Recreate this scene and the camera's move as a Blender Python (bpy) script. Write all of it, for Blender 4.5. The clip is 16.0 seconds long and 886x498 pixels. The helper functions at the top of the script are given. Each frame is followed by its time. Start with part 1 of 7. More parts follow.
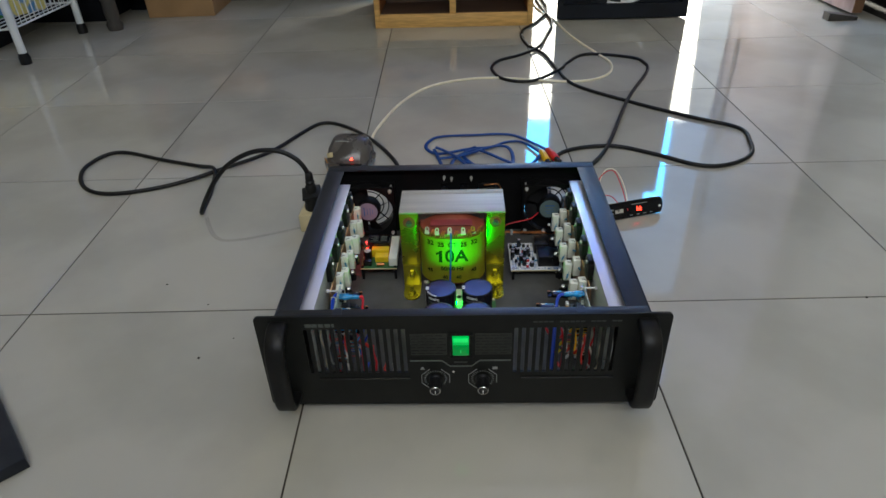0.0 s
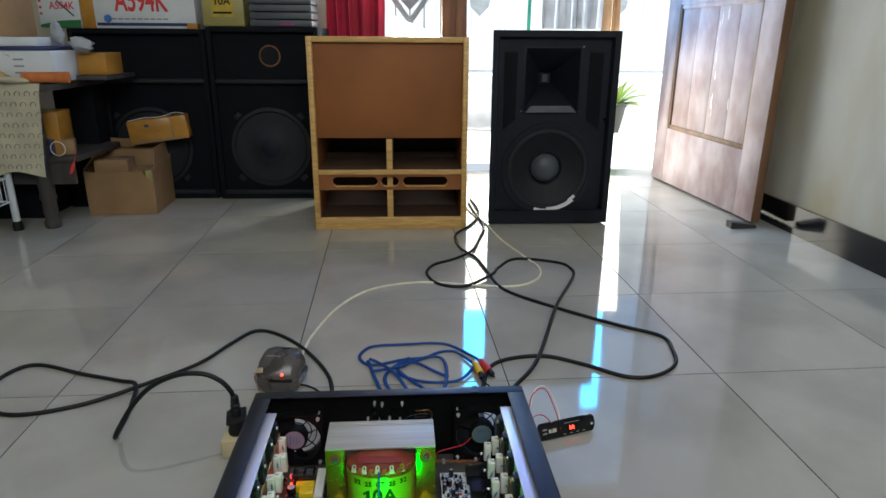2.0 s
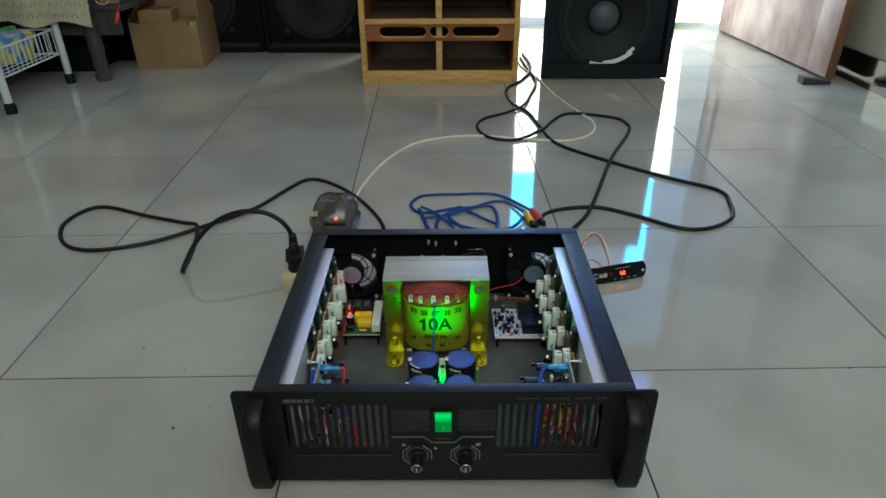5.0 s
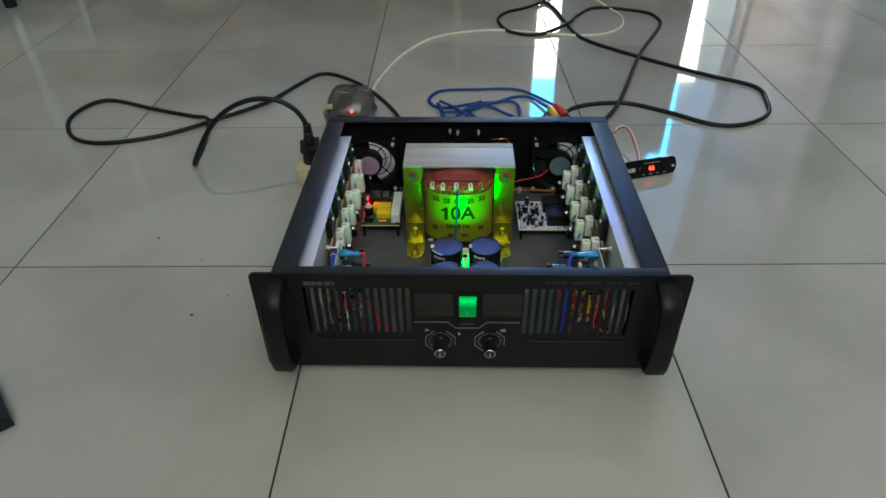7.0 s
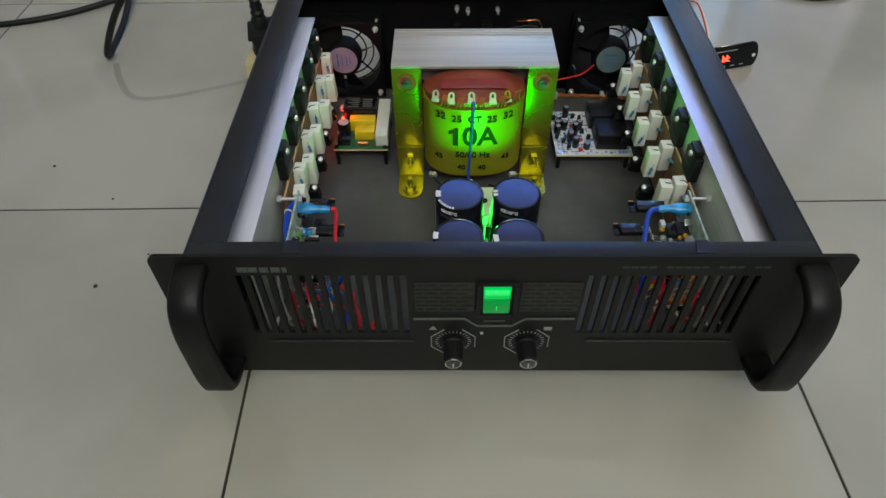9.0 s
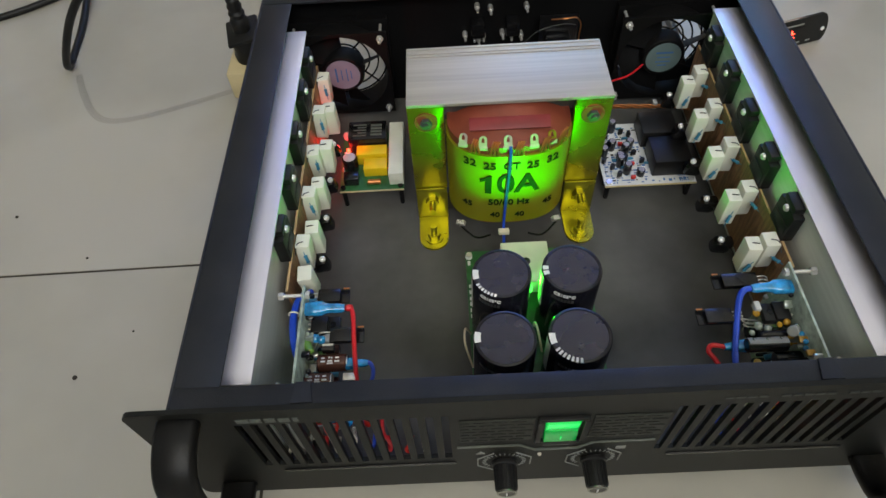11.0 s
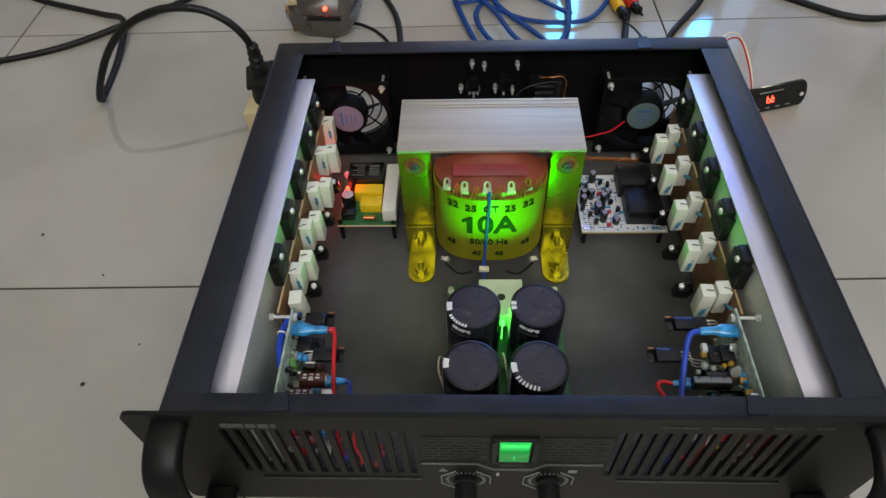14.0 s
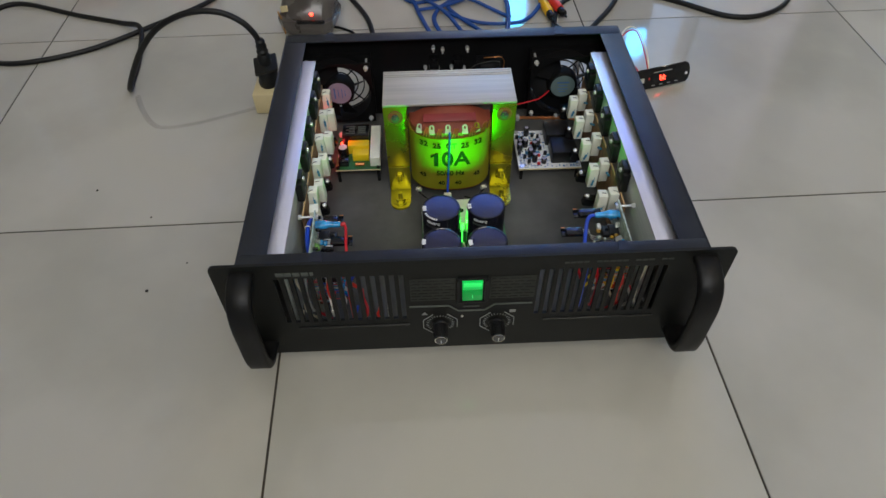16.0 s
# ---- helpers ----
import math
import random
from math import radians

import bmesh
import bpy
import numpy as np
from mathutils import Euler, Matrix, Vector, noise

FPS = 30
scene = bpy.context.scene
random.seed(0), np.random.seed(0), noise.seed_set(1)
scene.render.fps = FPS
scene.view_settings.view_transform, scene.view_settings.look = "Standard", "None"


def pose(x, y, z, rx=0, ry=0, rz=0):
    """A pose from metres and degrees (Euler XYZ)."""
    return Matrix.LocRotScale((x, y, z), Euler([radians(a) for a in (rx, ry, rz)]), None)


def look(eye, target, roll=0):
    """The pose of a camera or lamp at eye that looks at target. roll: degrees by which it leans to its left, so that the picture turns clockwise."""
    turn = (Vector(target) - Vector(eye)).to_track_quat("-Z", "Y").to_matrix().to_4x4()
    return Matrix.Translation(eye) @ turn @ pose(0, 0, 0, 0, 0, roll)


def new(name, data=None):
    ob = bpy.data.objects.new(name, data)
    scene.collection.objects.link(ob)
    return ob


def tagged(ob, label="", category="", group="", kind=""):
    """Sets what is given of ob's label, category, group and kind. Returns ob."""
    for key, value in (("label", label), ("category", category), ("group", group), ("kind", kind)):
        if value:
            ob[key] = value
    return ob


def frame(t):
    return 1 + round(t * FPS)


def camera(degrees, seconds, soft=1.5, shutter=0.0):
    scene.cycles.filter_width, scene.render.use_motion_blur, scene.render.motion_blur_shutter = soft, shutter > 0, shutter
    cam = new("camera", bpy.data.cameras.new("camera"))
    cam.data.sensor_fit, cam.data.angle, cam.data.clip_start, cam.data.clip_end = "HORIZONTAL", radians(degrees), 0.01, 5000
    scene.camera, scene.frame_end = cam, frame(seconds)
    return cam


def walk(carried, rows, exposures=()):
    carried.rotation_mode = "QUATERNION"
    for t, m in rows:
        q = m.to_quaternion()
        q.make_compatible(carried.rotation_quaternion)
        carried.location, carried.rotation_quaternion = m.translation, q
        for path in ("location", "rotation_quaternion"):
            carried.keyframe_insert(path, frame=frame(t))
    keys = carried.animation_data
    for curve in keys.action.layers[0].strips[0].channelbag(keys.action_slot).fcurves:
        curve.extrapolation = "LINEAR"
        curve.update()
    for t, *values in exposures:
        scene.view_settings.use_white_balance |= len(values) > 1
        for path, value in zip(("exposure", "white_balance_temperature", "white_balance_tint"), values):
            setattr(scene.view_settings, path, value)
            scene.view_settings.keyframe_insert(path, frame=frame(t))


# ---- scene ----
cam = camera(69.3, 16.0)
PATH = [
    (0, (0.015, -0.568, 0.625), (-0.071, 1.097, -0.481), -2.0),
    (0.5, (0.013, -0.558, 0.641), (0.008, 1.187, -0.335), -0.4),
    (1, (0.028, -0.545, 0.667), (0.104, 1.261, -0.188), -0.3),
    (1.5, (0.031, -0.544, 0.685), (0.097, 1.315, -0.051), -0.5),
    (2, (0.034, -0.536, 0.701), (0.133, 1.362, 0.078), 0.4),
    (2.5, (0.036, -0.549, 0.707), (0.147, 1.357, 0.11), 0.7),
    (3, (0.038, -0.548, 0.707), (0.161, 1.356, 0.106), 0.6),
    (3.5, (0.04, -0.543, 0.7), (0.174, 1.355, 0.086), 0.8),
    (4, (0.035, -0.549, 0.694), (0.129, 1.328, 0.008), 0.4),
    (4.5, (0.018, -0.547, 0.67), (0.007, 1.257, -0.192), -0.3),
    (5, (0.016, -0.545, 0.651), (-0.022, 1.193, -0.339), -0.5),
    (5.2, (0.015, -0.544, 0.641), (-0.023, 1.172, -0.387), -0.3),
    (7.3, (-0.004, -0.531, 0.588), (-0.088, 1.056, -0.626), -1.2),
    (7.5, (-0.008, -0.509, 0.579), (-0.095, 1.069, -0.645), -1.5),
    (8, (-0.021, -0.422, 0.513), (-0.088, 1.083, -0.802), -0.3),
    (8.2, (-0.02, -0.387, 0.501), (-0.082, 1.087, -0.849), -0.4),
    (10.3, (-0.047, -0.194, 0.471), (-0.048, 1.015, -1.122), 0.4),
    (10.5, (-0.043, -0.179, 0.473), (-0.053, 1.027, -1.123), -0.1),
    (11, (-0.053, -0.134, 0.477), (-0.103, 1.042, -1.14), -4.1),
    (11.5, (-0.057, -0.111, 0.477), (-0.114, 1.062, -1.142), -2.9),
    (12, (-0.049, -0.114, 0.479), (-0.111, 1.076, -1.127), -2.3),
    (12.5, (-0.042, -0.12, 0.491), (-0.117, 1.096, -1.095), -2.6),
    (13, (-0.043, -0.127, 0.496), (-0.14, 1.103, -1.078), -2.7),
    (13.5, (-0.028, -0.136, 0.503), (-0.116, 1.12, -1.051), -3.1),
    (14, (-0.024, -0.163, 0.509), (-0.123, 1.108, -1.033), -2.9),
    (14.5, (-0.021, -0.198, 0.522), (-0.069, 1.102, -0.997), -1.0),
    (15, (-0.033, -0.257, 0.545), (-0.081, 1.034, -0.981), -0.8),
    (15.5, (-0.031, -0.311, 0.57), (-0.015, 0.987, -0.951), 0.4),
    (16, (-0.03, -0.374, 0.597), (-0.012, 0.945, -0.907), -0.9),
]
walk(cam, [(t, look(eye, target, roll)) for t, eye, target, roll in PATH],
     exposures=[(0.0, 1.43, 6400, 6), (3.5, 1.40, 6180, 1), (5.0, 1.38, 6220, -4), (8.0, 1.48, 6550, 0), (11.0, 1.86, 6900, 6), (14.0, 1.73, 6820, 9), (16.0, 1.64, 6700, 8)])

# ---- light ----
SUN_EL, SUN_AZ = 66.0, 102.0
world = bpy.data.worlds.new("world")
scene.world = world
world.use_nodes = True
wn = world.node_tree.nodes
sky = wn.new("ShaderNodeTexSky")
sky.sky_type = "NISHITA"
sky.sun_disc = False
sky.sun_elevation, sky.sun_rotation = radians(SUN_EL), radians(SUN_AZ)
world.node_tree.links.new(sky.outputs[0], wn["Background"].inputs[0])
wn["Background"].inputs[1].default_value = 0.15
sun = new("sun", bpy.data.lights.new("sun", "SUN"))
sun.data.energy, sun.data.angle, sun.data.color = 5.0, radians(0.5), (1.0, 0.95, 0.87)
az, el = radians(SUN_AZ), radians(SUN_EL)
sun.matrix_basis = look((0, 0, 6), (-math.sin(az) * math.cos(el), -math.cos(az) * math.cos(el), 6 - math.sin(el)))


# the room is laid out on its own floor plan; the amplifier stands LIFT above the tiles on its feet, a little askew to the room
LIFT = 0.0165
AMP = pose(0.0037, 0.0, LIFT, 0, 0, 0.84)
ROOM = Matrix.Translation((-0.0005, 0.0144, 0.0)) @ Matrix.Scale(1.0256, 4)


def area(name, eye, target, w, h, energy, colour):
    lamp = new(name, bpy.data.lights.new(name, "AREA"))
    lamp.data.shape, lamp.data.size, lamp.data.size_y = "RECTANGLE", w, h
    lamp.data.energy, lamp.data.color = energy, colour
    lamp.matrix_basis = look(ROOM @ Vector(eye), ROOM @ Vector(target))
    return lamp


for sx, wide in ((0.39, 0.14), (1.06, 0.10)):
    area("doorway_skylight", (sx, 2.72, 1.06), (sx, 0.0, 0.8), wide, 0.62, 1.9, (0.03, 0.42, 1.0))
area("fanlight_skylight", (0.50, 2.70, 2.36), (0.30, 0.2, 0.1), 1.60, 0.38, 3.6, (0.07, 0.19, 1.0))
area("doorway_daylight", (0.74, 2.72, 0.38), (0.60, 0.3, -0.2), 0.84, 0.70, 6.2, (1.0, 0.92, 0.76))
area("window_daylight", (0.055, 2.735, 0.86), (-0.30, 0.8, 0.0), 0.26, 0.70, 4.2, (1.0, 0.96, 0.86))
# added fill from behind the camera, aimed at the ceiling; no such source is seen
area("added_fill_light", (0.20, -1.50, 2.05), (0.35, 0.6, 2.25), 1.5, 1.05, 14.2, (0.985, 0.96, 0.91))


def led(name, at, energy, colour, radius=0.002):
    lamp = new(name, bpy.data.lights.new(name, "POINT"))
    lamp.data.energy, lamp.data.color, lamp.data.shadow_soft_size = energy, colour, radius
    lamp.location = AMP @ Vector(at)


glow = new("green_led_light", bpy.data.lights.new("green_led_light", "SPOT"))
glow.data.energy, glow.data.color, glow.data.shadow_soft_size = 0.41, (0.01, 1.0, 0.015), 0.003
glow.data.spot_size, glow.data.spot_blend = radians(168), 0.45
glow.matrix_basis = look(AMP @ Vector((-0.0025, 0.1280, 0.0575)), AMP @ Vector((-0.0025, 0.1330, 0.1575)))
led("red_led_light", (-0.1550, 0.2890, 0.0500), 0.0105, (1.0, 0.03, 0.03))


# ---- materials ----
def mat(name, col, rough=0.5, metal=0.0, var=0.12, scale=8.0, grain=0.0, gscale=300.0, col2=None, coat=0.0, emit=0.0,
        trans=0.0, alpha=1.0, stretch=(1, 1, 1), rvar=0.15, spec=0.5, rand=0.0, mix_at=(0.35, 0.7)):
    m = bpy.data.materials.new(name)
    m.use_nodes = True
    nt = m.node_tree
    n, link = nt.nodes, nt.links.new
    b = n["Principled BSDF"]
    b.inputs["Metallic"].default_value = metal
    b.inputs["Coat Weight"].default_value = coat
    b.inputs["Coat Roughness"].default_value = 0.08
    b.inputs["Transmission Weight"].default_value = trans
    b.inputs["Alpha"].default_value = alpha
    b.inputs["Specular IOR Level"].default_value = spec
    tc, mp = n.new("ShaderNodeTexCoord"), n.new("ShaderNodeMapping")
    mp.inputs["Scale"].default_value = stretch
    link(tc.outputs["Object"], mp.inputs["Vector"])
    big = n.new("ShaderNodeTexNoise")
    big.inputs["Scale"].default_value, big.inputs["Detail"].default_value = scale, 5.0
    link(mp.outputs["Vector"], big.inputs["Vector"])
    ramp = n.new("ShaderNodeValToRGB")
    c2 = col2 if col2 else [min(1.0, c * (1 + var)) for c in col]
    c1 = col if col2 else [c * (1 - var) for c in col]
    ramp.color_ramp.elements[0].position, ramp.color_ramp.elements[1].position = mix_at
    ramp.color_ramp.elements[0].color, ramp.color_ramp.elements[1].color = (*c1, 1), (*c2, 1)
    link(big.outputs["Fac"], ramp.inputs["Fac"])
    out = ramp.outputs["Color"]
    if rand:
        oi, hsv, mr = n.new("ShaderNodeObjectInfo"), n.new("ShaderNodeHueSaturation"), n.new("ShaderNodeMapRange")
        mr.inputs["To Min"].default_value, mr.inputs["To Max"].default_value = 1 - rand, 1 + rand
        link(oi.outputs["Random"], mr.inputs["Value"])
        link(mr.outputs["Result"], hsv.inputs["Value"])
        link(out, hsv.inputs["Color"])
        out = hsv.outputs["Color"]
    link(out, b.inputs["Base Color"])
    fine = n.new("ShaderNodeTexNoise")
    fine.inputs["Scale"].default_value, fine.inputs["Detail"].default_value = gscale, 3.0
    link(mp.outputs["Vector"], fine.inputs["Vector"])
    mr = n.new("ShaderNodeMapRange")
    mr.inputs["To Min"].default_value, mr.inputs["To Max"].default_value = max(0.02, rough * (1 - rvar)), min(1.0, rough * (1 + rvar))
    link(big.outputs["Fac"], mr.inputs["Value"])
    link(mr.outputs["Result"], b.inputs["Roughness"])
    if grain:
        bump = n.new("ShaderNodeBump")
        bump.inputs["Strength"].default_value, bump.inputs["Distance"].default_value = grain, 0.0006
        link(fine.outputs["Fac"], bump.inputs["Height"])
        link(bump.outputs["Normal"], b.inputs["Normal"])
    if emit:
        b.inputs["Emission Color"].default_value = (*col, 1)
        b.inputs["Emission Strength"].default_value = emit
    return m


M = dict(
    tile=mat("polished_tile", (0.380, 0.366, 0.322), 0.06, spec=0.66, scale=3.4, grain=0.05, gscale=60, rand=0.035, rvar=0.55, col2=(0.448, 0.430, 0.380), mix_at=(0.40, 0.58)),
    grout=mat("grout", (0.042, 0.034, 0.025), 0.9, var=0.3, scale=12),
    plaster=mat("plaster", (0.52, 0.50, 0.43), 0.85, scale=2.6, grain=0.25, gscale=40, col2=(0.40, 0.355, 0.225), mix_at=(0.44, 0.66), stretch=(1, 1, 0.45)),
    ceiling=mat("ceiling_paint", (0.78, 0.77, 0.74), 0.9, var=0.05, scale=1.5, grain=0.1, gscale=60),
    blacktile=mat("black_skirting_tile", (0.008, 0.008, 0.009), 0.11, var=0.3, scale=6),
    doorwood=mat("weathered_door_wood", (0.32, 0.228, 0.225), 0.68, spec=0.3, scale=5, stretch=(1.6, 1.6, 0.9), grain=0.4, gscale=60, col2=(0.53, 0.455, 0.47), mix_at=(0.36, 0.68)),
    dooredge=mat("raw_door_edge", (0.175, 0.088, 0.042), 0.6, scale=9, stretch=(2, 2, 0.4), var=0.3),
    jamb=mat("brown_jamb_wood", (0.20, 0.09, 0.045), 0.5, scale=8, stretch=(3, 3, 0.4), var=0.3),
    glass=mat("window_glass", (0.95, 0.97, 0.97), 0.03, var=0.0, trans=1.0),
    steelgrey=mat("grey_painted_iron", (0.30, 0.33, 0.36), 0.5, var=0.15, scale=20),
    curtain=mat("crimson_curtain", (0.42, 0.012, 0.045), 0.8, var=0.25, scale=6, grain=0.4, gscale=500),
    terrace=mat("terrace_tile", (0.80, 0.76, 0.67), 0.4, var=0.08, scale=3),
    concrete=mat("grey_render", (0.60, 0.60, 0.61), 0.85, var=0.18, scale=5, grain=0.3, gscale=40),
    whitewall=mat("white_paint", (0.80, 0.79, 0.77), 0.8, var=0.06, scale=2),
    soil=mat("ground", (0.30, 0.26, 0.20), 0.95, var=0.3, scale=1.5),
    powder=mat("black_powder_coat", (0.0200, 0.0195, 0.0185), 0.40, spec=0.46, var=0.2, scale=30, grain=0.35, gscale=1400, rvar=0.1),
    panelblack=mat("black_panel_paint", (0.0092, 0.0098, 0.0088), 0.5, var=0.2, scale=30, spec=0.23, grain=0.3, gscale=1400, rvar=0.1),
    handleblack=mat("black_handle_plastic", (0.005, 0.005, 0.0055), 0.46, var=0.15, scale=30, grain=0.15, gscale=600, spec=0.28),
    blackmetal=mat("black_base_plate", (0.098, 0.097, 0.094), 0.75, spec=0.10, var=0.2, scale=20, grain=0.2, gscale=900),
    blackplastic=mat("black_plastic", (0.009, 0.009, 0.010), 0.4, spec=0.35, var=0.15, scale=30, grain=0.1, gscale=600),
    gloss=mat("glossy_black", (0.008, 0.008, 0.009), 0.18, var=0.2, scale=40),
    sleeve=mat("capacitor_sleeve", (0.010, 0.010, 0.016), 0.22, var=0.2, scale=50),
    transistor=mat("matt_black_epoxy", (0.010, 0.010, 0.011), 0.42, var=0.2, scale=60, grain=0.1, gscale=900, spec=0.35),
    captop=mat("capacitor_top", (0.018, 0.016, 0.034), 0.17, spec=0.75, var=0.15, scale=60, grain=0.1, gscale=600),
    alu=mat("aluminium", (0.66, 0.69, 0.66), 0.45, 0.40, var=0.06, scale=40, stretch=(0.3, 0.3, 6), grain=0.1, gscale=200),
    strip=mat("satin_aluminium", (0.71, 0.70, 0.78), 0.38, 0.55, var=0.05, scale=30, stretch=(4, 0.2, 1)),
    coreplate=mat("brushed_steel_cover", (0.50, 0.475, 0.43), 0.50, 0.45, var=0.10, scale=30, stretch=(0.25, 9, 1), grain=0.15, gscale=120),
    lamination=mat("core_laminations", (0.16, 0.15, 0.14), 0.5, 0.6, var=0.4, scale=20, stretch=(0.2, 30, 0.2)),
    zinc=mat("yellow_zinc_plate", (0.44, 0.40, 0.04), 0.28, 0.82, var=0.15, scale=25, grain=0.08, gscale=200),
    label=mat("yellow_label", (0.228, 0.205, 0.010), 0.35, var=0.06, scale=30),
    ink=mat("black_ink", (0.010, 0.022, 0.010), 0.7, var=0.1, spec=0.08),
    redpaper=mat("red_brown_insulation", (0.25, 0.055, 0.03), 0.5, var=0.2, scale=40),
    redstrip=mat("crimson_insulation", (0.22, 0.018, 0.02), 0.5, var=0.2, scale=40),
    lug=mat("dull_tin", (0.56, 0.53, 0.44), 0.42, 0.45, var=0.15, scale=90),
    copper=mat("copper_wire", (0.68, 0.27, 0.10), 0.3, 0.9, var=0.15, scale=60),
    steelring=mat("polished_steel_ring", (0.60, 0.60, 0.58), 0.25, 1.0, var=0.1, scale=80),
    tin=mat("tinned_metal", (0.76, 0.74, 0.68), 0.28, 0.6, var=0.1, scale=80),
    screw=mat("zinc_screw", (0.80, 0.80, 0.78), 0.24, 0.55, var=0.1, scale=80),
    cement=mat("white_cement_resistor", (0.76, 0.77, 0.66), 0.65, var=0.05, scale=60, grain=0.2, gscale=900),
    phenolic=mat("brown_circuit_board", (0.27, 0.14, 0.065), 0.55, scale=60, stretch=(1, 6, 1), var=0.35),
    pcbedge=mat("board_edge", (0.55, 0.36, 0.18), 0.6, var=0.1, scale=40),
    greenpcb=mat("green_circuit_board", (0.03, 0.14, 0.045), 0.35, var=0.35, scale=90),
    whitepcb=mat("white_printed_board", (0.70, 0.72, 0.74), 0.45, var=0.04, scale=60),
    greypcb=mat("grey_green_board", (0.34, 0.42, 0.36), 0.45, var=0.35, scale=160),
    resin=mat("clear_resin_bead", (0.22, 0.26, 0.22), 0.12, var=0.35, scale=200, coat=0.6),
    limeres=mat("green_resistor_body", (0.13, 0.30, 0.06), 0.4, var=0.15, scale=90),
    blueink=mat("blue_print", (0.045, 0.16, 0.42), 0.5, var=0.2, scale=60),
    ochre=mat("ochre_ceramic", (0.36, 0.20, 0.015), 0.3, var=0.2, scale=120),
    yellowcap=mat("yellow_film_capacitor", (0.80, 0.57, 0.015), 0.4, var=0.06, scale=60),
    brown=mat("brown_capacitor_sleeve", (0.085, 0.032, 0.022), 0.22, var=0.2, scale=60),
    blueres=mat("blue_resistor", (0.05, 0.24, 0.40), 0.35, var=0.15, scale=90),
    bluewire=mat("blue_wire", (0.01, 0.06, 0.50), 0.35, var=0.1, scale=60),
    bluecable=mat("blue_cable", (0.006, 0.048, 0.215), 0.5, spec=0.25, var=0.12, scale=40),
    cyan=mat("cyan_sleeve", (0.015, 0.27, 0.60), 0.16, var=0.45, scale=160, coat=0.8, grain=0.25, gscale=220),
    redwire=mat("red_wire", (0.55, 0.01, 0.02), 0.35, var=0.1, scale=60),
    redplastic=mat("red_plastic", (0.62, 0.03, 0.02), 0.35, var=0.1, scale=60),
    yellowplastic=mat("yellow_plastic", (0.80, 0.45, 0.01), 0.35, var=0.1, scale=60),
    whitewire=mat("white_cable", (0.82, 0.76, 0.58), 0.45, var=0.08, scale=30),
    rubber=mat("black_rubber", (0.007, 0.007, 0.007), 0.5, var=0.2, scale=30, spec=0.35, grain=0.15, gscale=500),
    cream=mat("cream_plastic", (0.62, 0.52, 0.30), 0.5, var=0.08, scale=30),
    greendim=mat("green_lens_shade", (0.0, 0.34, 0.05), 0.2, emit=0.07, var=0.05),
    greenlamp=mat("green_lens", (0.0, 0.60, 0.09), 0.2, emit=0.16, var=0.05),
    greencore=mat("green_lens_core", (0.01, 0.72, 0.13), 0.2, emit=0.24, var=0.05),
    trimgrey=mat("dull_trim_plate", (0.030, 0.032, 0.027), 0.6, var=0.2, scale=60, spec=0.3),
    greenhot=mat("green_led_lens", (0.05, 1.0, 0.08), 0.2, emit=1.0, var=0.05),
    redhot=mat("red_led_lens", (1.0, 0.04, 0.02), 0.2, emit=3.0, var=0.05),
    greyprint=mat("grey_print", (0.26, 0.27, 0.26), 0.5, var=0.1),
    logogrey=mat("faded_grey_logo", (0.085, 0.095, 0.085), 0.5, var=0.2, scale=300),
    darkprint=mat("dark_grey_print", (0.034, 0.037, 0.035), 0.5, var=0.1),
    whiteprint=mat("white_print", (0.7, 0.7, 0.7), 0.5, var=0.05),
    ply=mat("pale_plywood_edge", (0.61, 0.36, 0.115), 0.5, scale=14, stretch=(1, 1, 8), var=0.2),
    board=mat("brown_hardboard", (0.275, 0.102, 0.032), 0.6, spec=0.25, var=0.16, scale=4, grain=0.15, gscale=120),
    # darker copy of the plywood; the bass cabinet's inner shade is in its colour
    plyshade=mat("shaded_plywood", (0.085, 0.045, 0.026), 0.65, var=0.2, scale=8),
    speakerblack=mat("black_speaker_paint", (0.0050, 0.0072, 0.0125), 0.6, var=0.3, scale=10, grain=0.5, gscale=350, spec=0.3),
    stageblack=mat("matt_black_stage_paint", (0.0035, 0.0042, 0.0065), 0.85, var=0.3, scale=9, grain=0.4, gscale=300, spec=0.22),
    fanblack=mat("matt_black_fan_plastic", (0.0035, 0.0035, 0.004), 0.62, var=0.2, scale=30, grain=0.1, gscale=500, spec=0.2),
    orangewrap=mat("orange_wrapper", (0.55, 0.16, 0.04), 0.4, var=0.25, scale=30),
    dirt=mat("dark_crumb", (0.03, 0.025, 0.02), 0.9, var=0.2),
    faintgrey=mat("faint_grey", (0.16, 0.155, 0.14), 0.3, var=0.3, scale=40, alpha=0.06),
    thread=mat("grey_thread", (0.45, 0.44, 0.40), 0.4, var=0.15, scale=20),
    cone=mat("paper_cone", (0.006, 0.0075, 0.010), 0.7, var=0.2, scale=20, grain=0.2, gscale=200),
    dustcap=mat("grey_dust_cap", (0.070, 0.078, 0.088), 0.5, var=0.12, scale=20),
    card=mat("brown_cardboard", (0.30, 0.18, 0.082), 0.8, var=0.16, scale=7, grain=0.2, gscale=90),
    tape=mat("amber_packing_tape", (0.42, 0.20, 0.03), 0.3, var=0.2, scale=12),
    whitebox=mat("white_carton", (0.60, 0.62, 0.62), 0.6, var=0.08, scale=8),
    cloth=mat("cream_oilcloth", (0.52, 0.47, 0.33), 0.5, var=0.12, scale=14),
    clothdot=mat("oilcloth_rings", (0.26, 0.23, 0.17), 0.6, var=0.1),
    darkwood=mat("dark_grey_wood", (0.048, 0.042, 0.036), 0.6, scale=9, stretch=(3, 3, 0.5), var=0.35),
